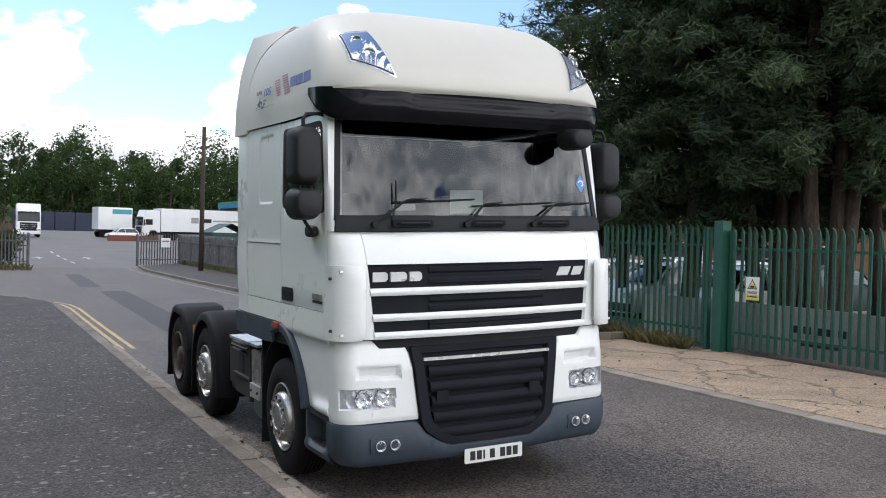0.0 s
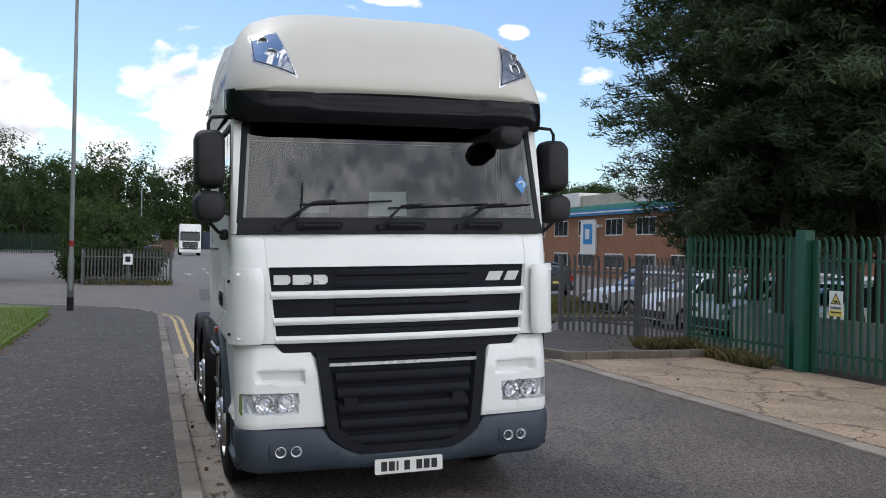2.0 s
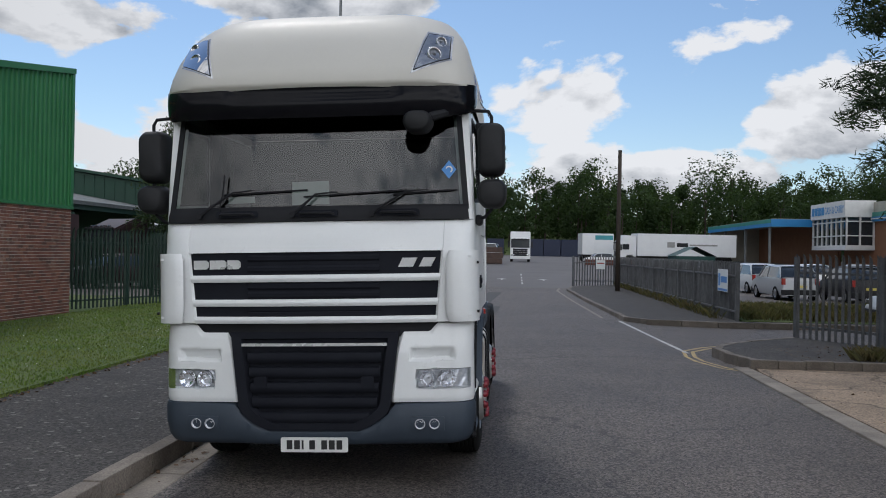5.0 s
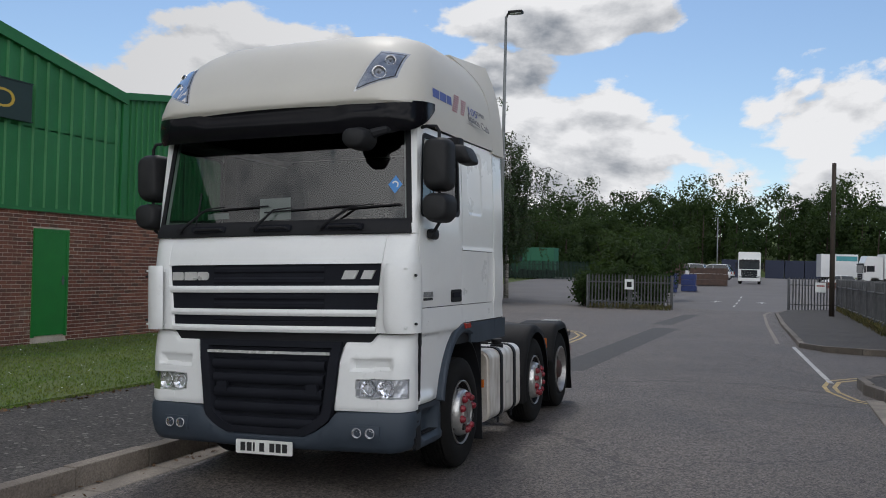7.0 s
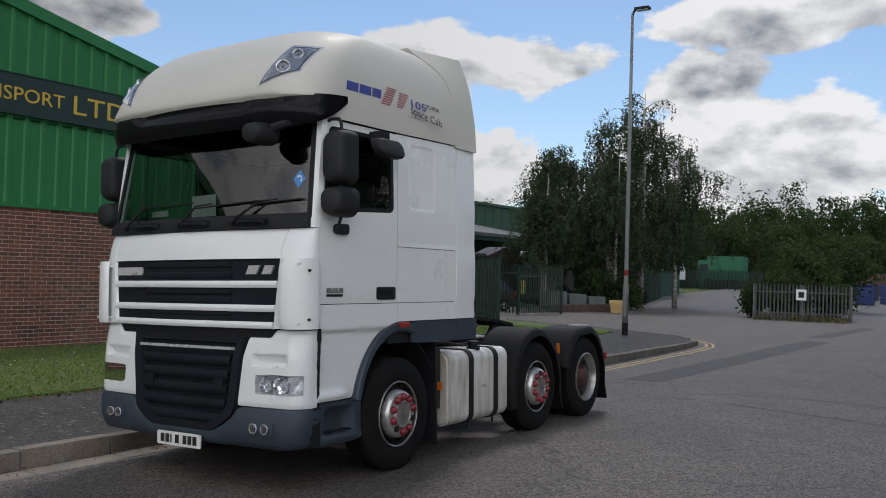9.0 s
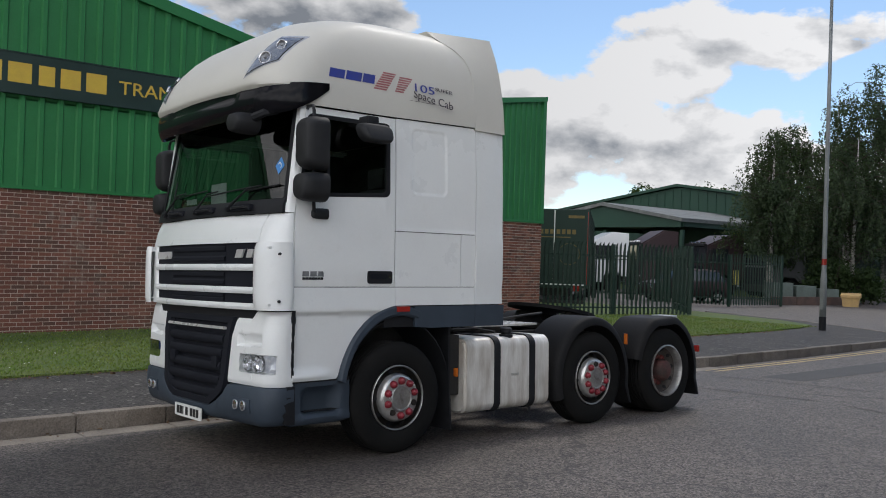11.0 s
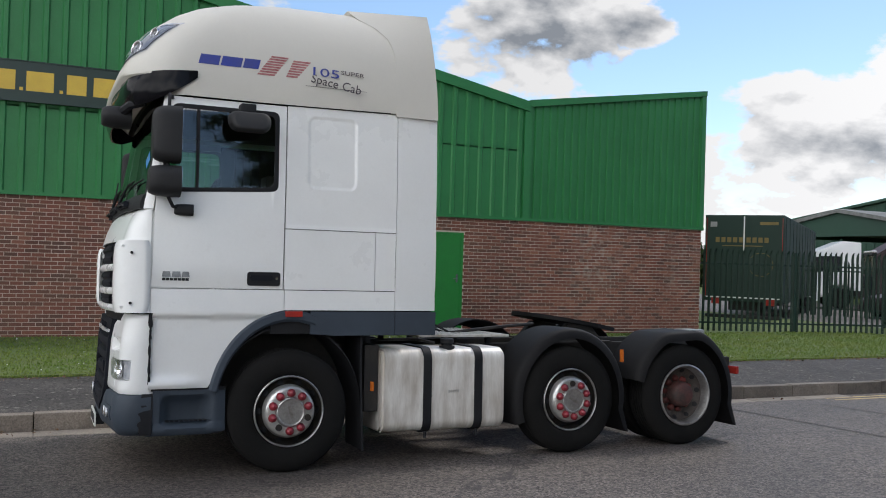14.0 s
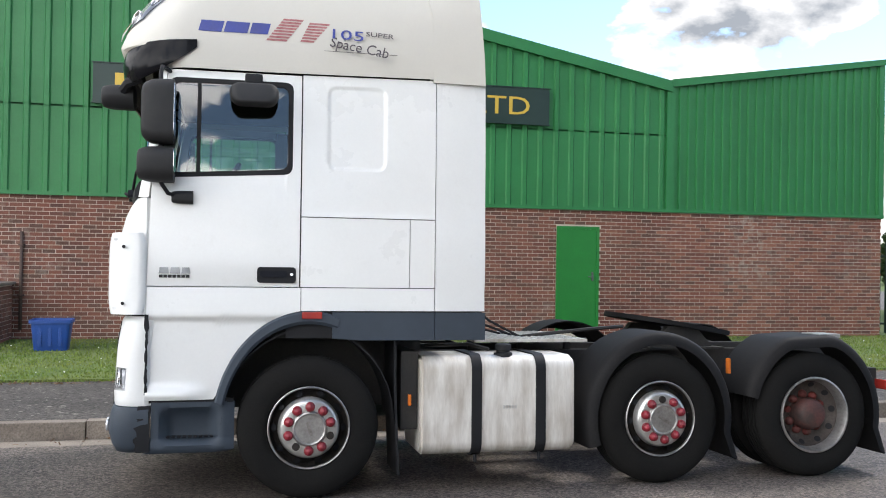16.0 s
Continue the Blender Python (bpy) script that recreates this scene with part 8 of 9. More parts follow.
def far_lorry(x, y, turn, colour, label, name="lorry", high=True, roof=None, z=0.0):
    """A tractor unit seen from afar, nose along -y before its turn."""
    t = thing(name, label, "lorry", at=pose(x, y, z, 0, 0, turn))
    m = car_paint(colour)
    H = 3.7 if high is True else (high or 3.0)
    crest = 1.35 if name == "scrap_lorry" and high else 0.45 if high else 0.25
    bm = bmesh.new()
    plate(bm, [(0.0, 0.55), (0.0, 1.7), (0.12, 2.75), (crest, H), (2.2, H - 0.06), (2.25, 0.9), (1.9, 0.9), (1.6, 1.15), (0.95, 1.15), (0.75, 0.55)], "x", -1.22, 1.22)
    bmesh.ops.bevel(bm, geom=[e for e in bm.edges if abs(e.verts[0].co.x - e.verts[1].co.x) < 0.01], offset=0.08, segments=2, affect="EDGES")
    part("cab", bm, m, t, angle=40)
    part("windscreen", B(-1.12, 1.12, -0.02, 0.2, 1.72, 2.66, 0.04), M["car_glass"], t)
    part("sun_visor", B(-1.1, 1.1, -0.12, 0.1, 2.66, 2.80, 0.03), M["mirror_shell"], t)
    gr = part("grille", B(-0.88, 0.88, -0.035, 0.1, 0.72, 1.62, 0.03), M["grille_black"], t)
    for k in range(3):
        part("slat", B(-0.8, 0.8, -0.05, -0.03, 0.92 + k * 0.22, 0.95 + k * 0.22), M["chrome"], gr)
    part("bumper", B(-1.22, 1.22, -0.05, 0.3, 0.35, 0.72, 0.05), M["mirror_shell"] if colour != WHITE else m, t)
    if high:
        bm = bmesh.new()
        for k in range(4):
            box(bm, -0.8 + k * 0.45, -0.6 + k * 0.45, -0.02, 0.2, 2.78, 2.9, 0.03)
        part("light_bar", bm, M["chrome"], t)
    for s in (-1, 1):
        part("window", B(s * 1.225 - 0.01, s * 1.225 + 0.01, 0.35, 1.25, 1.85, 2.55), M["car_glass"], t)
        part("headlamp", B(s * 0.95 - 0.2, s * 0.95 + 0.2, -0.06, 0.1, 0.76, 0.95, 0.03), M["chrome"], t)
        part("mirror", B(s * 1.42 - 0.1, s * 1.42 + 0.1, 0.05, 0.2, 1.75, 2.5, 0.04), M["mirror_shell"], t)
        for yy in (1.28, 4.1):
            part("wheel", lathe(bmesh.new(), [(s * 0.9, 0.2), (s * 0.9, 0.46), (s * 0.95, 0.5), (s * 1.18, 0.5), (s * 1.21, 0.45), (s * 1.2, 0.28), (s * 1.1, 0.15), (s * 1.1, 0.0)], 20, "x", (0, yy, 0.5)), M["rubber"], t, angle=40)
    part("chassis", B(-0.45, 0.45, 1.0, 4.8, 0.6, 0.95), M["chassis"], t)
    return t


def box_body(x, y, turn, length, colour, label, name="semi_trailer", z=0.0, bars=()):
    t = thing(name, label, "trailer", at=pose(x, y, z, 0, 0, turn))
    m = car_paint(colour)
    part("box", B(-1.27, 1.27, 0, length, 1.05, 3.95, 0.03), m, t)
    bm = bmesh.new()
    for k in range(int(length / 1.2)):
        box(bm, -1.285, 1.285, 0.5 + k * 1.2, 0.54 + k * 1.2, 1.1, 3.9)
    part("post", bm, m, t)
    part("chassis", B(-0.5, 0.5, 0.3, length - 0.3, 0.75, 1.05), M["chassis"], t)
    for s in (-1, 1):
        for k in range(3):
            part("wheel", lathe(bmesh.new(), [(s * 0.9, 0.2), (s * 0.9, 0.5), (s * 1.2, 0.5), (s * 1.2, 0.28), (s * 1.1, 0.0)], 18, "x", (0, length - 3.6 + k * 1.3, 0.5)), M["rubber"], t, angle=40)
    for x0, x1, yy0, yy1, z0, z1, mm in bars:
        part("bar", B(x0, x1, yy0, yy1, z0, z1), M[mm], t)
    return t


M["fascia_teal"] = mat("fascia_teal", (0.05, 0.30, 0.33), (0.05, 0.26, 0.29), 1, 0.5, bump=0.0, speck=0.06)


def smaller(t, k):
    t.matrix_basis = t.matrix_basis @ Matrix.Scale(k, 4)
    return t


smaller(far_lorry(5.6, 86, 0, WHITE, "white high-roof lorry standing in the yard", z=rise(5, 86)), 0.80)
smaller(box_body(16.5, 86.0, -78, 13.4, WHITE, "white box semi-trailer parked across the yard", z=rise(16, 86), bars=((1.285, 1.295, 4.0, 5.0, 2.2, 2.9, "pale_board"), (1.285, 1.295, 5.3, 6.8, 2.3, 2.8, "mirror_shell"), (1.285, 1.295, 7.0, 10.8, 2.45, 2.65, "pale_board"))), 0.74)
smaller(far_lorry(14.8, 85.5, -78, WHITE, "white lorry coupled to the white trailer", z=rise(15, 86)), 0.74)
smaller(box_body(11.7, 91.0, -80, 4.4, WHITE, "white and teal box trailer at the back of the yard", z=rise(12, 91), bars=((1.27, 1.29, 1.8, 4.3, 3.1, 3.7, "fascia_teal"),)), 0.74)

M["container_navy"] = mat("container_navy", (0.012, 0.02, 0.05), (0.016, 0.024, 0.055), 1, 0.6, bump=0.1, bscale=20, speck=0.15)
for k in range(5):
    t = thing("container", "dark navy steel container in a row", "container", "containers at the back of the yard", at=pose(7.9 + k * 2.55 - (16 if k == 4 else 0), 131, rise(10, 131), 0, 0, 0))
    part("box", B(-1.22, 1.22, 0, 6, 0.0, 2.5, 0.03), M["container_navy"], t)
    for j in range(10):
        part("rib", B(-1.15 + j * 0.25, -1.03 + j * 0.25, -0.03, 0.0, 0.1, 2.4), M["container_navy"], t)
pl = thing("brick_planter", "low red brick planter wall in the yard", "planter", at=pose(13.6, 81.2, rise(13, 81)))
part("wall", B(-2.1, 2.1, -0.25, 0.25, 0, 0.5, 0.03), M["brick"], pl)
M["teal_canvas"] = mat("teal_canvas", (0.01, 0.05, 0.045), (0.012, 0.06, 0.05), 2, 0.7, bump=0.1, speck=0.1)
bm = bmesh.new()
grid(bm, [[(13.0, 62, 1.5), (14.6, 62, 2.25), (16.2, 62, 1.5)], [(13.0, 66, 1.5), (14.6, 66, 2.25), (16.2, 66, 1.5)]])
box(bm, 13.1, 16.1, 62.1, 65.9, 0, 1.5)
tagged(part("canvas_shelter", bm, M["teal_canvas"]), "dark green canvas shelter behind the fence", "shelter").matrix_basis = pose(4.6, 8, 0.3)

# stacked goods in the yard
M["pallet_blue"] = mat("pallet_blue", (0.022, 0.042, 0.17), (0.02, 0.035, 0.12), 3, 0.6, bump=0.1, speck=0.2)
M["crate_brown"] = mat("crate_brown", (0.10, 0.06, 0.045), (0.06, 0.04, 0.035), 3, 0.8, bump=0.2, speck=0.3)
for x, y, w, d, h, m, lab in ((0.3, 68, 1.1, 1.1, 1.4, "pallet_blue", "stack of blue plastic crates"), (1.6, 70, 1.1, 1.1, 1.3, "pallet_blue", "stack of blue plastic crates"), (2.4, 80, 3.2, 1.4, 1.5, "crate_brown", "stack of brown steel stillages"), (-1.4, 82, 3.2, 1.4, 1.8, "crate_brown", "stack of brown steel stillages"), (-0.6, 74, 2.0, 1.2, 1.2, "container_navy", "dark steel skip with rubble"), (-2.6, 90, 4.0, 1.6, 1.7, "crate_brown", "stack of brown steel stillages")):
    t = thing("stack", lab, "stack", "stacked goods in the yard", at=pose(x, y, rise(x, y)))
    n = max(int(h / 0.4), 2)
    for k in range(n):
        part("tier", B(-w / 2 + random.uniform(-0.04, 0.04), w / 2 + random.uniform(-0.04, 0.04), -d / 2, d / 2, k * h / n + 0.02, (k + 1) * h / n, 0.02), M[m], t)
for x, y in ((1.2, 108), (-1.6, 110)):
    car(x, y, 80, WHITE, "white van parked at the back of the yard", 4.4, 1.8, 1.8, z=rise(x, y))

# ---- lorry yard behind the warehouse ----
M["gold_dim"] = mat("gold_dim", (0.20, 0.14, 0.04), (0.15, 0.11, 0.035), 6, 0.6, bump=0.0, speck=0.2)
GREEN_T, MAROON = (0.005, 0.026, 0.017), (0.030, 0.014, 0.017)
def curtain_trailer():
    t = box_body(-11.05, 26.8, 39, 13.2, GREEN_T, "dark green curtain-sided trailer with yellow lettering bars", z=-0.36, bars=())
    for x0, x1, z0, z1, m in [(-0.92 + 0.19 * k + (0.05 if k > 4 else 0), -0.79 + 0.19 * k + (0.05 if k > 4 else 0), 3.03, 3.20, "gold_dim") for k in range(9)] + [(-0.7, 0.6, 2.90, 2.93, "gold_dim"), (0.5, 1.08, 3.62, 3.72, "gold_dim"), (-1.1, -0.88, 3.55, 3.72, "pale_board")]:
        part("bar", B(x0, x1, -0.01, 0.0, z0, z1), M[m], t)
    part("door_seam", B(-0.02, 0.02, -0.012, 0.0, 1.1, 3.9), M["plate_white"], t)
    for x in (-1.22, 1.205):
        part("edge_tape", B(x, x + 0.018, -0.012, 0.0, 1.2, 3.85), M["red_lens"], t)
    part("edge_tape", B(-1.2, 1.2, -0.012, 0.0, 1.16, 1.20), M["plate_white"], t)
    for x in (-1.0, 0.75):
        part("tail_lamp", B(x, x + 0.28, -0.05, 0.0, 0.95, 1.15), M["red_lens"], t)
    part("bumper", B(-1.2, 1.2, -0.02, 0.1, 0.45, 0.6), M["chassis"], t)
    bm = lathe(bmesh.new(), [(0.0, 0.375), (0.0, 0.395)], 24, "y", (0.55, -0.008, 2.3))
    part("emblem", bm, M["gold_dim"], t)


curtain_trailer()
for x, y, a, col, high, lab in ((-20.0, 43.2, -35, MAROON, 3.5, "dark maroon scrap lorry cab"), (-16.7, 44.4, -30, MAROON, 3.3, "dark maroon scrap lorry cab"), (-17.9, 51.5, -20, WHITE, 3.3, "white scrap lorry cab"), (-13.8, 45.5, -25, GREY, False, "grey scrap lorry cab"), (-15.0, 49.8, 0, (0.25, 0.36, 0.28), False, "pale green scrap lorry cab"), (-12.7, 51.6, -10, BLACK, False, "black scrap lorry cab"), (-21.3, 40.5, -35, WHITE, 3.3, "white lorry cab behind the fence")):
    far_lorry(x, y, a, col, lab, "scrap_lorry", high)
car(-12.4, 37.0, 150, (0.020, 0.006, 0.006), "dark red car behind the palisade fence", z=0.0)
tk = thing("tank_stack", "pale plastic tanks behind the palisade fence", "tanks", at=pose(-10.9, 42.7, 0, 0, 0, 55))
for k in range(3):
    part("tank", B(-0.5 + k * 1.15, 0.5 + k * 1.15, -0.5, 0.5, 0.02, 0.95 - 0.12 * k, 0.06), M["tank_grey"], tk)
GREEN_LIVERY = (0.02, 0.13, 0.07)
smaller(far_lorry(-17.4, 88.4, -90, GREEN_LIVERY, "green lorry behind the dark fence", "lorry", False, z=rise(-17, 88)), 0.9)
smaller(box_body(-13.0, 88.4, 90, 4.4, GREEN_LIVERY, "green box trailer behind the dark fence", z=rise(-15, 88)), 0.78)
smaller(box_body(-17.2, 82.0, 84, 6.0, WHITE, "white box trailer behind the dark fence", z=rise(-18, 82)), 0.8)


M["lean_grey"] = mat("lean_grey", (0.17, 0.18, 0.175), (0.11, 0.115, 0.11), 0.8, 0.8, bump=0.2, bscale=14, speck=0.25, stretch=(3, 0.4, 1))


def dark_shed():
    s = thing("shed", "dark green metal shed with a low lean-to", "shed")
    for name, prof, y0, y1, m in (("wall", [(-44, 0), (-14, 0), (-14, 5.3), (-28.7, 7.45), (-44, 5.3)], 60, 72, "clad_dark"), ("roof", [(-44.3, 5.3), (-28.7, 7.5), (-13.7, 5.3), (-13.7, 5.5), (-28.7, 7.7), (-44.3, 5.5)], 59.7, 72.3, "clad_dark")):
        bm = bmesh.new()
        plate(bm, prof, "y", y0, y1)
        part(name, bm, M[m], s)
    bm = bmesh.new()
    plate(bm, [(-31.9, 4.18), (-25.8, 5.25), (-19.7, 4.18), (-19.7, 4.40), (-25.8, 5.47), (-31.9, 4.40)], "y", 47.4, 60)
    part("lean_to_roof", bm, M["lean_grey"], s, "pale grey corrugated lean-to roof")
    bm = bmesh.new()
    plate(bm, [(-31.7, 3.86), (-19.9, 3.86), (-19.9, 4.20), (-25.8, 5.26), (-31.7, 4.20)], "y", 47.6, 47.8)
    box(bm, -20.0, -19.85, 47.8, 60, 3.9, 4.2)
    box(bm, -31.8, -31.7, 47.8, 60, 3.9, 4.2)
    part("fascia", bm, M["clad_dark"], s)
    for x in (-31.6, -25.8, -20.0):
        part("post", B(x - 0.1, x + 0.1, 47.8, 48.0, 0, 3.7), M["clad_dark"], s)
    part("back_wall", B(-31.7, -19.9, 59.6, 59.9, 0, 4.2), M["clad_dark"], s)
    for k in range(40):
        x = -43.5 + k * 0.75
        zt = lerp([(-44, 5.3), (-28.7, 7.45), (-14, 5.3)], x)
        part("sheet_rib", B(x, x + 0.08, 59.95, 60.0, 0.2, zt - 0.1), M["clad_dark"], s)


dark_shed()
bm = bmesh.new()
plate(bm, [(-40, 7.4), (-21.4, 6.4), (-21.4, 0), (-40, 0)], "y", 100, 112)
tagged(part("shed", bm, M["clad_dark"]), "small dark green shed beyond the birches", "shed")

# low planks, grit bin
pk = thing("plank_wall", "low weathered timber sleeper wall by the side road", "wall", at=pose(-9.3, 39.2, 0, 0, 0, 76))
for k in range(3):
    part("sleeper", B(k * 1.5, k * 1.5 + 1.46, -0.08, 0.08, 0, 0.38, 0.02), M["crate_brown"], pk)
M["bin_yellow"] = mat("bin_yellow", (0.50, 0.33, 0.13), (0.4, 0.27, 0.12), 4, 0.6, bump=0.1, speck=0.1)
gb = thing("grit_bin", "faded yellow plastic grit bin at the roadside", "grit bin", at=pose(-7.35, 42.6, 0, 0, 0, 20) @ Matrix.Scale(0.74, 4))
bm = bmesh.new()
rows = [[(a * k, b * k * 0.8, z) for a, b in ((-0.5, -0.5), (0.5, -0.5), (0.5, 0.5), (-0.5, 0.5))] for z, k in ((0, 0.85), (0.55, 1.0))]
rg = grid(bm, rows, True)
bm.faces.new(rg[1])
part("tub", bm, M["bin_yellow"], gb)
bm = bmesh.new()
plate(bm, [(-0.46, 0.55), (0.46, 0.55), (0.40, 0.78), (-0.1, 0.84), (-0.46, 0.70)], "x", -0.55, 0.55)
part("lid", bm, M["bin_yellow"], gb)

# ---- cash-and-carry building ----
M["orange_brick"] = mat("orange_brick", (0.27, 0.128, 0.066), (0.23, 0.108, 0.057), 1, 0.9, bump=0.3, bscale=12, speck=0.12, coords="World")
M["white_frame"] = mat("white_frame", (0.7, 0.7, 0.68), (0.6, 0.6, 0.58), 2, 0.5, bump=0.0, speck=0.05)
M["fascia_blue"] = mat("fascia_blue", (0.02, 0.22, 0.5), (0.02, 0.2, 0.45), 1, 0.5, bump=0.0, speck=0.06)
M["fascia_green"] = mat("fascia_green", (0.03, 0.25, 0.2), (0.03, 0.22, 0.18), 1, 0.5, bump=0.0, speck=0.06)
M["parapet"] = mat("parapet", (0.42, 0.40, 0.33), (0.33, 0.32, 0.27), 1, 0.8, bump=0.1, speck=0.1)
CX0 = 35.0


def cash_building():
    b = thing("store_building", "two-storey orange brick store with blue and green fascia", "building")
    part("wall", B(CX0, CX0 + 25, 14, 83, 0, 4.95), M["orange_brick"], b)
    part("fascia", B(CX0 - 0.3, CX0 + 25, 14, 83, 4.95, 5.35), M["fascia_blue"], b, "blue fascia band")
    part("fascia", B(CX0 - 0.32, CX0 + 25, 14, 83, 5.35, 5.70), M["fascia_green"], b, "green fascia band")
    part("fascia", B(CX0 - 0.34, CX0 - 0.29, 14, 83, 5.12, 5.22), M["white_frame"], b)
    part("parapet", B(CX0 - 0.2, CX0 + 25, 14, 78, 5.70, 6.55), M["parapet"], b, "pale parapet")
    for y in range(16, 76, 12):
        part("parapet_block", B(CX0 - 0.4, CX0 + 3, y, y + 3.0, 5.70, 6.85, 0.05), M["white_frame"], b)
    for z0, z1 in ((3.35, 4.65), (0.9, 2.0)):
        for k in range(13):
            y = 17 + k * 4.5
            if y > 74:
                continue
            w = part("window", B(CX0 - 0.03, CX0 + 0.05, y, y + 2.6, z0, z1), M["white_frame"], b)
            for j in range(3):
                part("pane", B(CX0 - 0.045, CX0 - 0.03, y + 0.08 + j * 0.84, y + 0.84 + j * 0.84, z0 + 0.08, z1 - 0.08), M["car_glass"], w)
    part("wall_lamp", B(CX0 - 0.4, CX0 - 0.02, 60.6, 60.9, 4.0, 4.2), M["white_frame"], b)
    # glazed bay
    bay = part("bay_window", B(CX0 - 2.4, CX0, 76, 84.5, 2.55, 2.95), M["white_frame"], b, "white glazed bay window on the upper floor")
    part("bay_glass", B(CX0 - 2.25, CX0, 76.15, 84.35, 2.95, 5.3), M["car_glass"], bay)
    for k in range(8):
        y = 76 + k * 1.2
        part("mullion", B(CX0 - 2.36, CX0 - 2.24, y, y + 0.12, 2.95, 5.3), M["white_frame"], bay)
    for k in range(3):
        x = CX0 - 2.36 + k * 1.1
        part("mullion", B(x, x + 0.12, 75.98, 76.15, 2.95, 5.3), M["white_frame"], bay)
    for z in (3.7, 4.9):
        part("transom", B(CX0 - 2.37, CX0 - 2.24, 76, 84.5, z, z + 0.1), M["white_frame"], bay)
        part("transom", B(CX0 - 2.36, CX0, 75.97, 76.14, z, z + 0.1), M["white_frame"], bay)
    board = part("name_board", B(CX0 - 2.5, CX0, 75.9, 84.6, 5.3, 6.7), M["white_frame"], b, "white name board with blue lettering")
    for k in range(4):
        part("bar", B(CX0 - 2.53, CX0 - 2.5, 81.0 + k * 0.85, 81.65 + k * 0.85, 5.65, 6.35), M["fascia_blue"], board)
    lettering("CASH & CARRY", 0.9, M["fascia_blue"], board, Matrix.Translation((CX0 - 2.51, 80.8, 5.7)) @ Matrix(((0, 0, -1, 0), (-1, 0, 0, 0), (0, 1, 0, 0), (0, 0, 0, 1))), width=4.6)
    s = part("hanging_sign", B(CX0 - 0.15, CX0 - 0.02, 61.5, 64.0, 1.9, 4.6), M["white_frame"], b, "white upright sign with a blue emblem")
    part("emblem", B(CX0 - 0.17, CX0 - 0.15, 62.0, 63.5, 2.7, 4.3), M["fascia_blue"], s)
    part("emblem_cut", B(CX0 - 0.19, CX0 - 0.17, 62.45, 63.1, 3.1, 3.9), M["white_frame"], s)
    # canopy beyond
    can = thing("loading_canopy", "wide loading canopy with blue and green edge", "canopy")
    part("roof", B(CX0 - 6, CX0 + 20, 84.6, 112, 5.2, 5.45), M["parapet"], can)
    part("fascia", B(CX0 - 6.1, CX0 - 6.0, 84.6, 112, 4.7, 5.05), M["fascia_blue"], can)
    part("fascia", B(CX0 - 6.12, CX0 - 6.0, 84.6, 112, 5.05, 5.4), M["fascia_green"], can)
    part("fascia", B(CX0 - 6.1, CX0, 84.5, 84.6, 4.7, 5.4), M["fascia_blue"], can)
    part("back_wall", B(CX0, CX0 + 0.3, 84.6, 112, 0, 5.2), M["orange_brick"], can)
    part("inner_wall", B(CX0 - 6, CX0, 111.6, 112, 0, 5.2), M["parapet"], can)
    for y in (86, 95, 104, 111.5):
        part("post", B(CX0 - 5.9, CX0 - 5.7, y - 0.1, y + 0.1, 0, 5.2), M["lamp_steel"], can)


cash_building()

# ---- things by the warehouse wall ----
M["bin_blue"] = mat("bin_blue", (0.012, 0.06, 0.28), (0.01, 0.05, 0.22), 4, 0.45, bump=0.05, speck=0.1)
tb = thing("plastic_tub", "blue plastic storage tub on the grass by the wall", "tub", at=pose(-4.10, 3.86, PAVE + 0.03, 0, 0, 4))
bm = bmesh.new()
rg = grid(bm, [[(a * 0.26 * k, b * 0.30 * k, z) for a, b in rounded(-1, 1, -1, 1, 0.2, 4)] for z, k in ((0, 0.80), (0.02, 0.82), (0.44, 0.97), (0.44, 1.06), (0.49, 1.06), (0.49, 0.98), (0.06, 0.80))], True)
bm.faces.new(rg[0])
bm.faces.new(rg[-1])
part("tub_body", bm, M["bin_blue"], tb, angle=40)
for k in range(3):
    part("rib", B(0.215 + k * 0.0, 0.245, -0.18 + k * 0.15, -0.13 + k * 0.15, 0.08, 0.40, 0.005), M["bin_blue"], tb)
dp = thing("drain_pipe", "thin rusty brown drain pipe on the brick wall", "pipe")
part("pipe", tube(bmesh.new(), [(WX + 0.05, 2.98, 0.3), (WX + 0.05, 2.98, 2.05)], 0.03, 8), M["crate_brown"], dp, smooth=True)
for z in (0.9, 1.8):
    part("clip", B(WX, WX + 0.09, 2.93, 3.03, z, z + 0.03), M["crate_brown"], dp)
yd = slab("lane", [(-8, 28.9), (-8, 46.2), (-60, 46.2), (-60, 20.7), (-16, 20.7), (-16, 28.65), (-6.05, 28.65)], -0.25, -0.02, M["yard"], "worn tarmac of the lorry yard")

# ---- brickwork, last ----
def brick_spots(y0, y1, z0, z1, skip):
    z, row = z0, 0
    while z + 0.063 <= z1:
        y = y0 - (0.1125 if row % 2 else 0.0)
        while y < y1:
            a, b = max(y, y0) + 0.006, min(y + 0.225, y1) - 0.006
            if b - a > 0.04 and not skip(a, b, z, z + 0.063):
                yield a, b, z, z + 0.063
            y += 0.225
        z += 0.075
        row += 1


def round_door(spots, y0=13.035, y1=13.965, top=2.395):
    """Bricks are cut where they meet the door."""
    for a, b, z0, z1 in spots:
        if z0 > top or b < y0 or a > y1:
            yield a, b, z0, z1
        elif a < y0 - 0.03:
            yield a, y0 - 0.004, z0, z1
        elif b > y1 + 0.03:
            yield y1 + 0.004, b, z0, z1


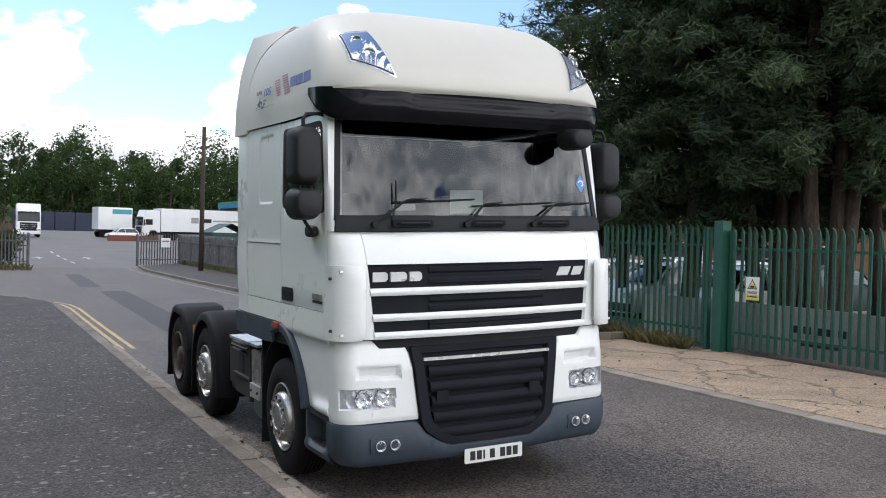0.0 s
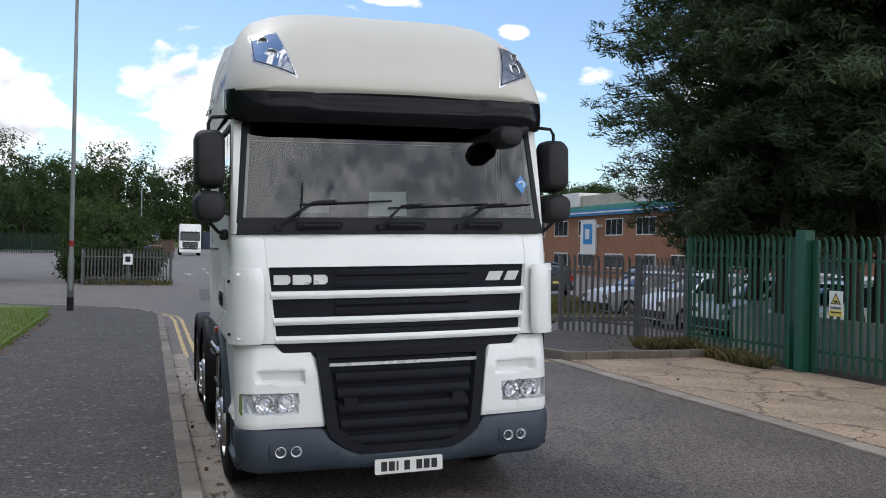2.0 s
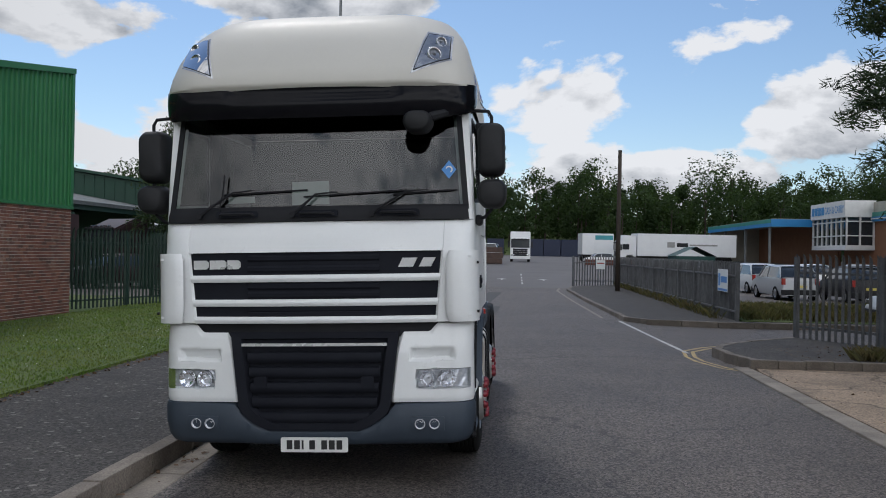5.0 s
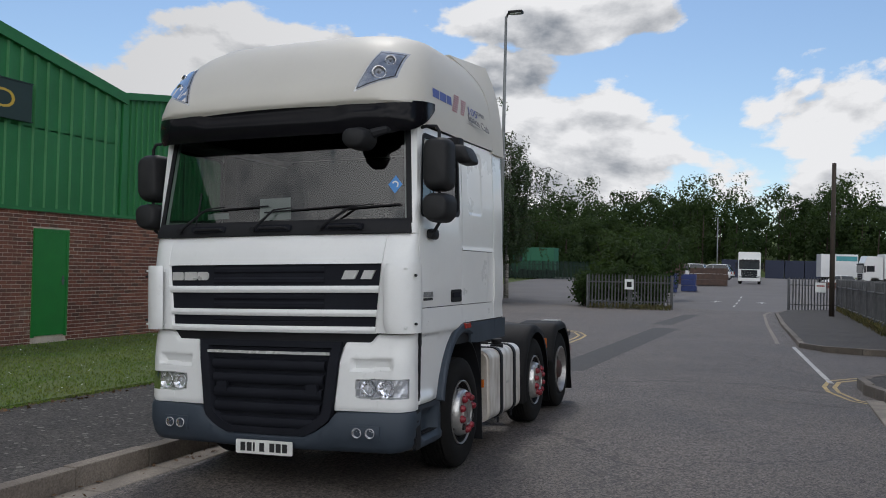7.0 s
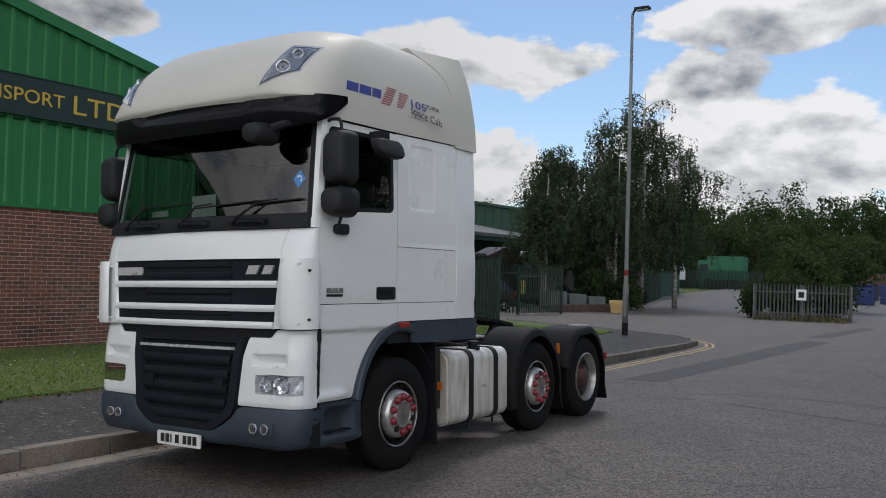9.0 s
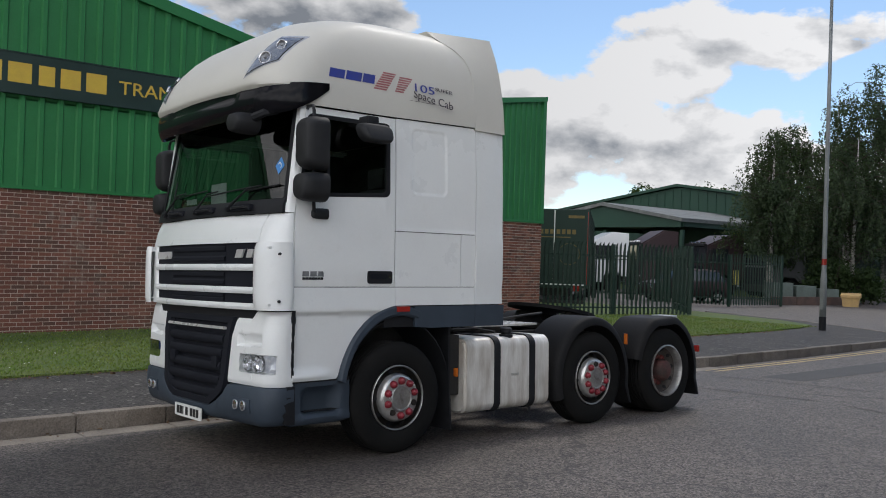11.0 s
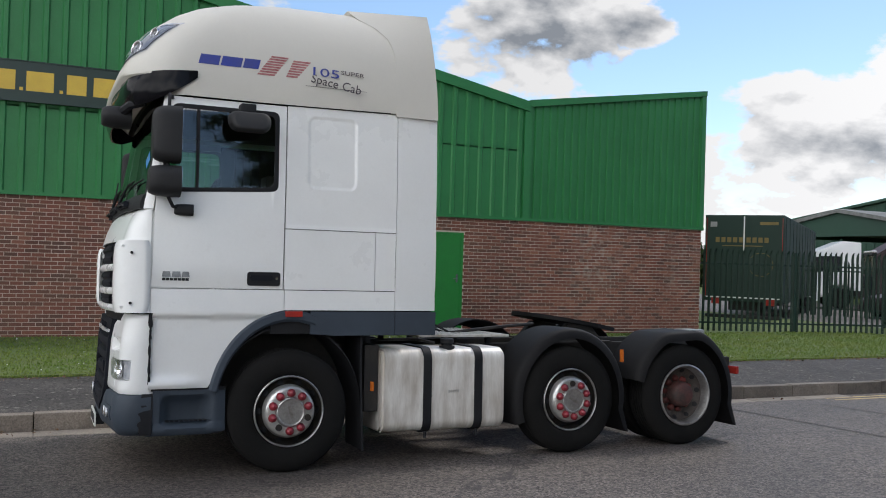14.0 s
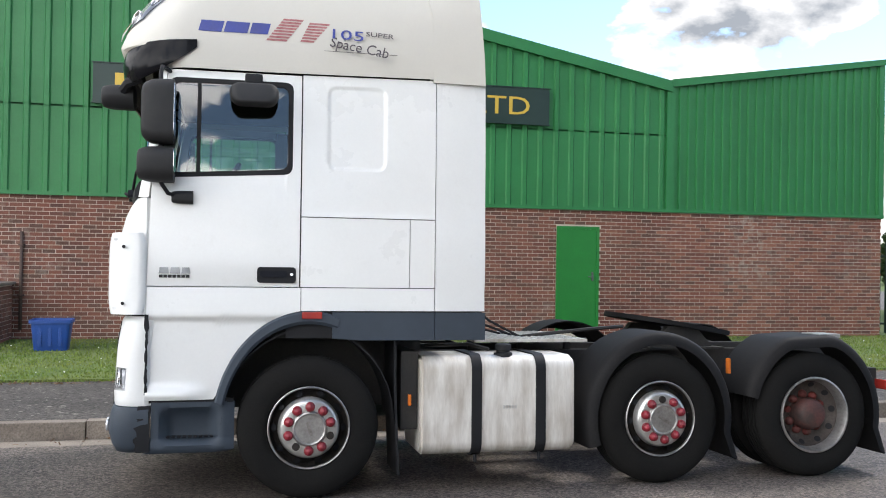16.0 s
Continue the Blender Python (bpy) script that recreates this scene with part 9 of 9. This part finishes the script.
near, rest = [], []
for s in round_door(brick_spots(-13.9, WALL_END, 0.10, 2.74, lambda *q: False)):
    (near if 14.2 < s[0] < 18.2 and 1.0 < s[2] < 2.3 and len(near) < 290 else rest).append(s)
old_wall, new_wall = ([], []), ([], [])
for a, b, z0, z1 in rest:
    d = random.uniform(-0.001, 0.003)
    verts, faces = new_wall if a + random.uniform(-0.3, 0.3) > 15.3 else old_wall
    n = len(verts)
    verts += [(x, y, z) for x in (WX - 0.02, WX + d) for y in (a, b) for z in (z0, z1)]
    faces += [tuple(n + i for i in f) for f in ((4, 6, 7, 5), (0, 1, 5, 4), (2, 6, 7, 3), (1, 3, 7, 5), (0, 4, 6, 2))]
for (verts, faces), m, label in ((old_wall, "brick", "red and brown brick courses"), (new_wall, "brick_orange", "paler orange brick courses of the end bay")):
    o = new("brickwork", pymesh("brickwork", verts, faces, M[m]))
    o.parent = the_warehouse
    tagged(o, label, kind="stuff")
piece = {}
for a, b, z0, z1 in near:
    k, m = round(b - a, 3), "brick_orange_piece" if a + random.uniform(-0.3, 0.3) > 15.3 else "brick_piece"
    key = k if m == "brick_piece" else (k, m)
    if key not in piece:
        piece[key] = mesh("brick", B(-0.02, 0.0, 0, k, 0, 0.063), M[m])
    o = new("brick", piece[key])
    o.parent, o.matrix_basis = the_warehouse, pose(WX + random.uniform(-0.001, 0.003), a, z0)
lw = thing("low_wall", "low red brick enclosure wall against the warehouse", "wall")
part("core", B(WX + 0.02, -4.86, 1.3, 2.83, 0.0, 1.10), M["mortar"], lw)
part("coping", B(WX + 0.02, -4.80, 1.3, 2.90, 1.11, 1.16, 0.01), M["kerb"], lw, "mossy concrete coping")
for k, (a, b, z0, z1) in enumerate(brick_spots(1.3, 2.85, 0.12, 1.10, lambda *q: False)):
    o = new("brick", piece.setdefault(round(b - a, 3), mesh("brick", B(-0.02, 0.0, 0, round(b - a, 3), 0, 0.063), M["brick_piece"])))
    o.parent, o.matrix_basis = lw, pose(-4.845 + random.uniform(-0.003, 0.002), a, z0)
for k, (a, b, z0, z1) in enumerate(brick_spots(WX + 0.03, -4.85, 0.12, 1.10, lambda *q: False)):
    o = new("brick", piece.setdefault(round(b - a, 3), mesh("brick", B(-0.02, 0.0, 0, round(b - a, 3), 0, 0.063), M["brick_piece"])))
    o.parent, o.matrix_basis = lw, pose(b, 2.845 + random.uniform(-0.003, 0.002), z0, 0, 0, 90)
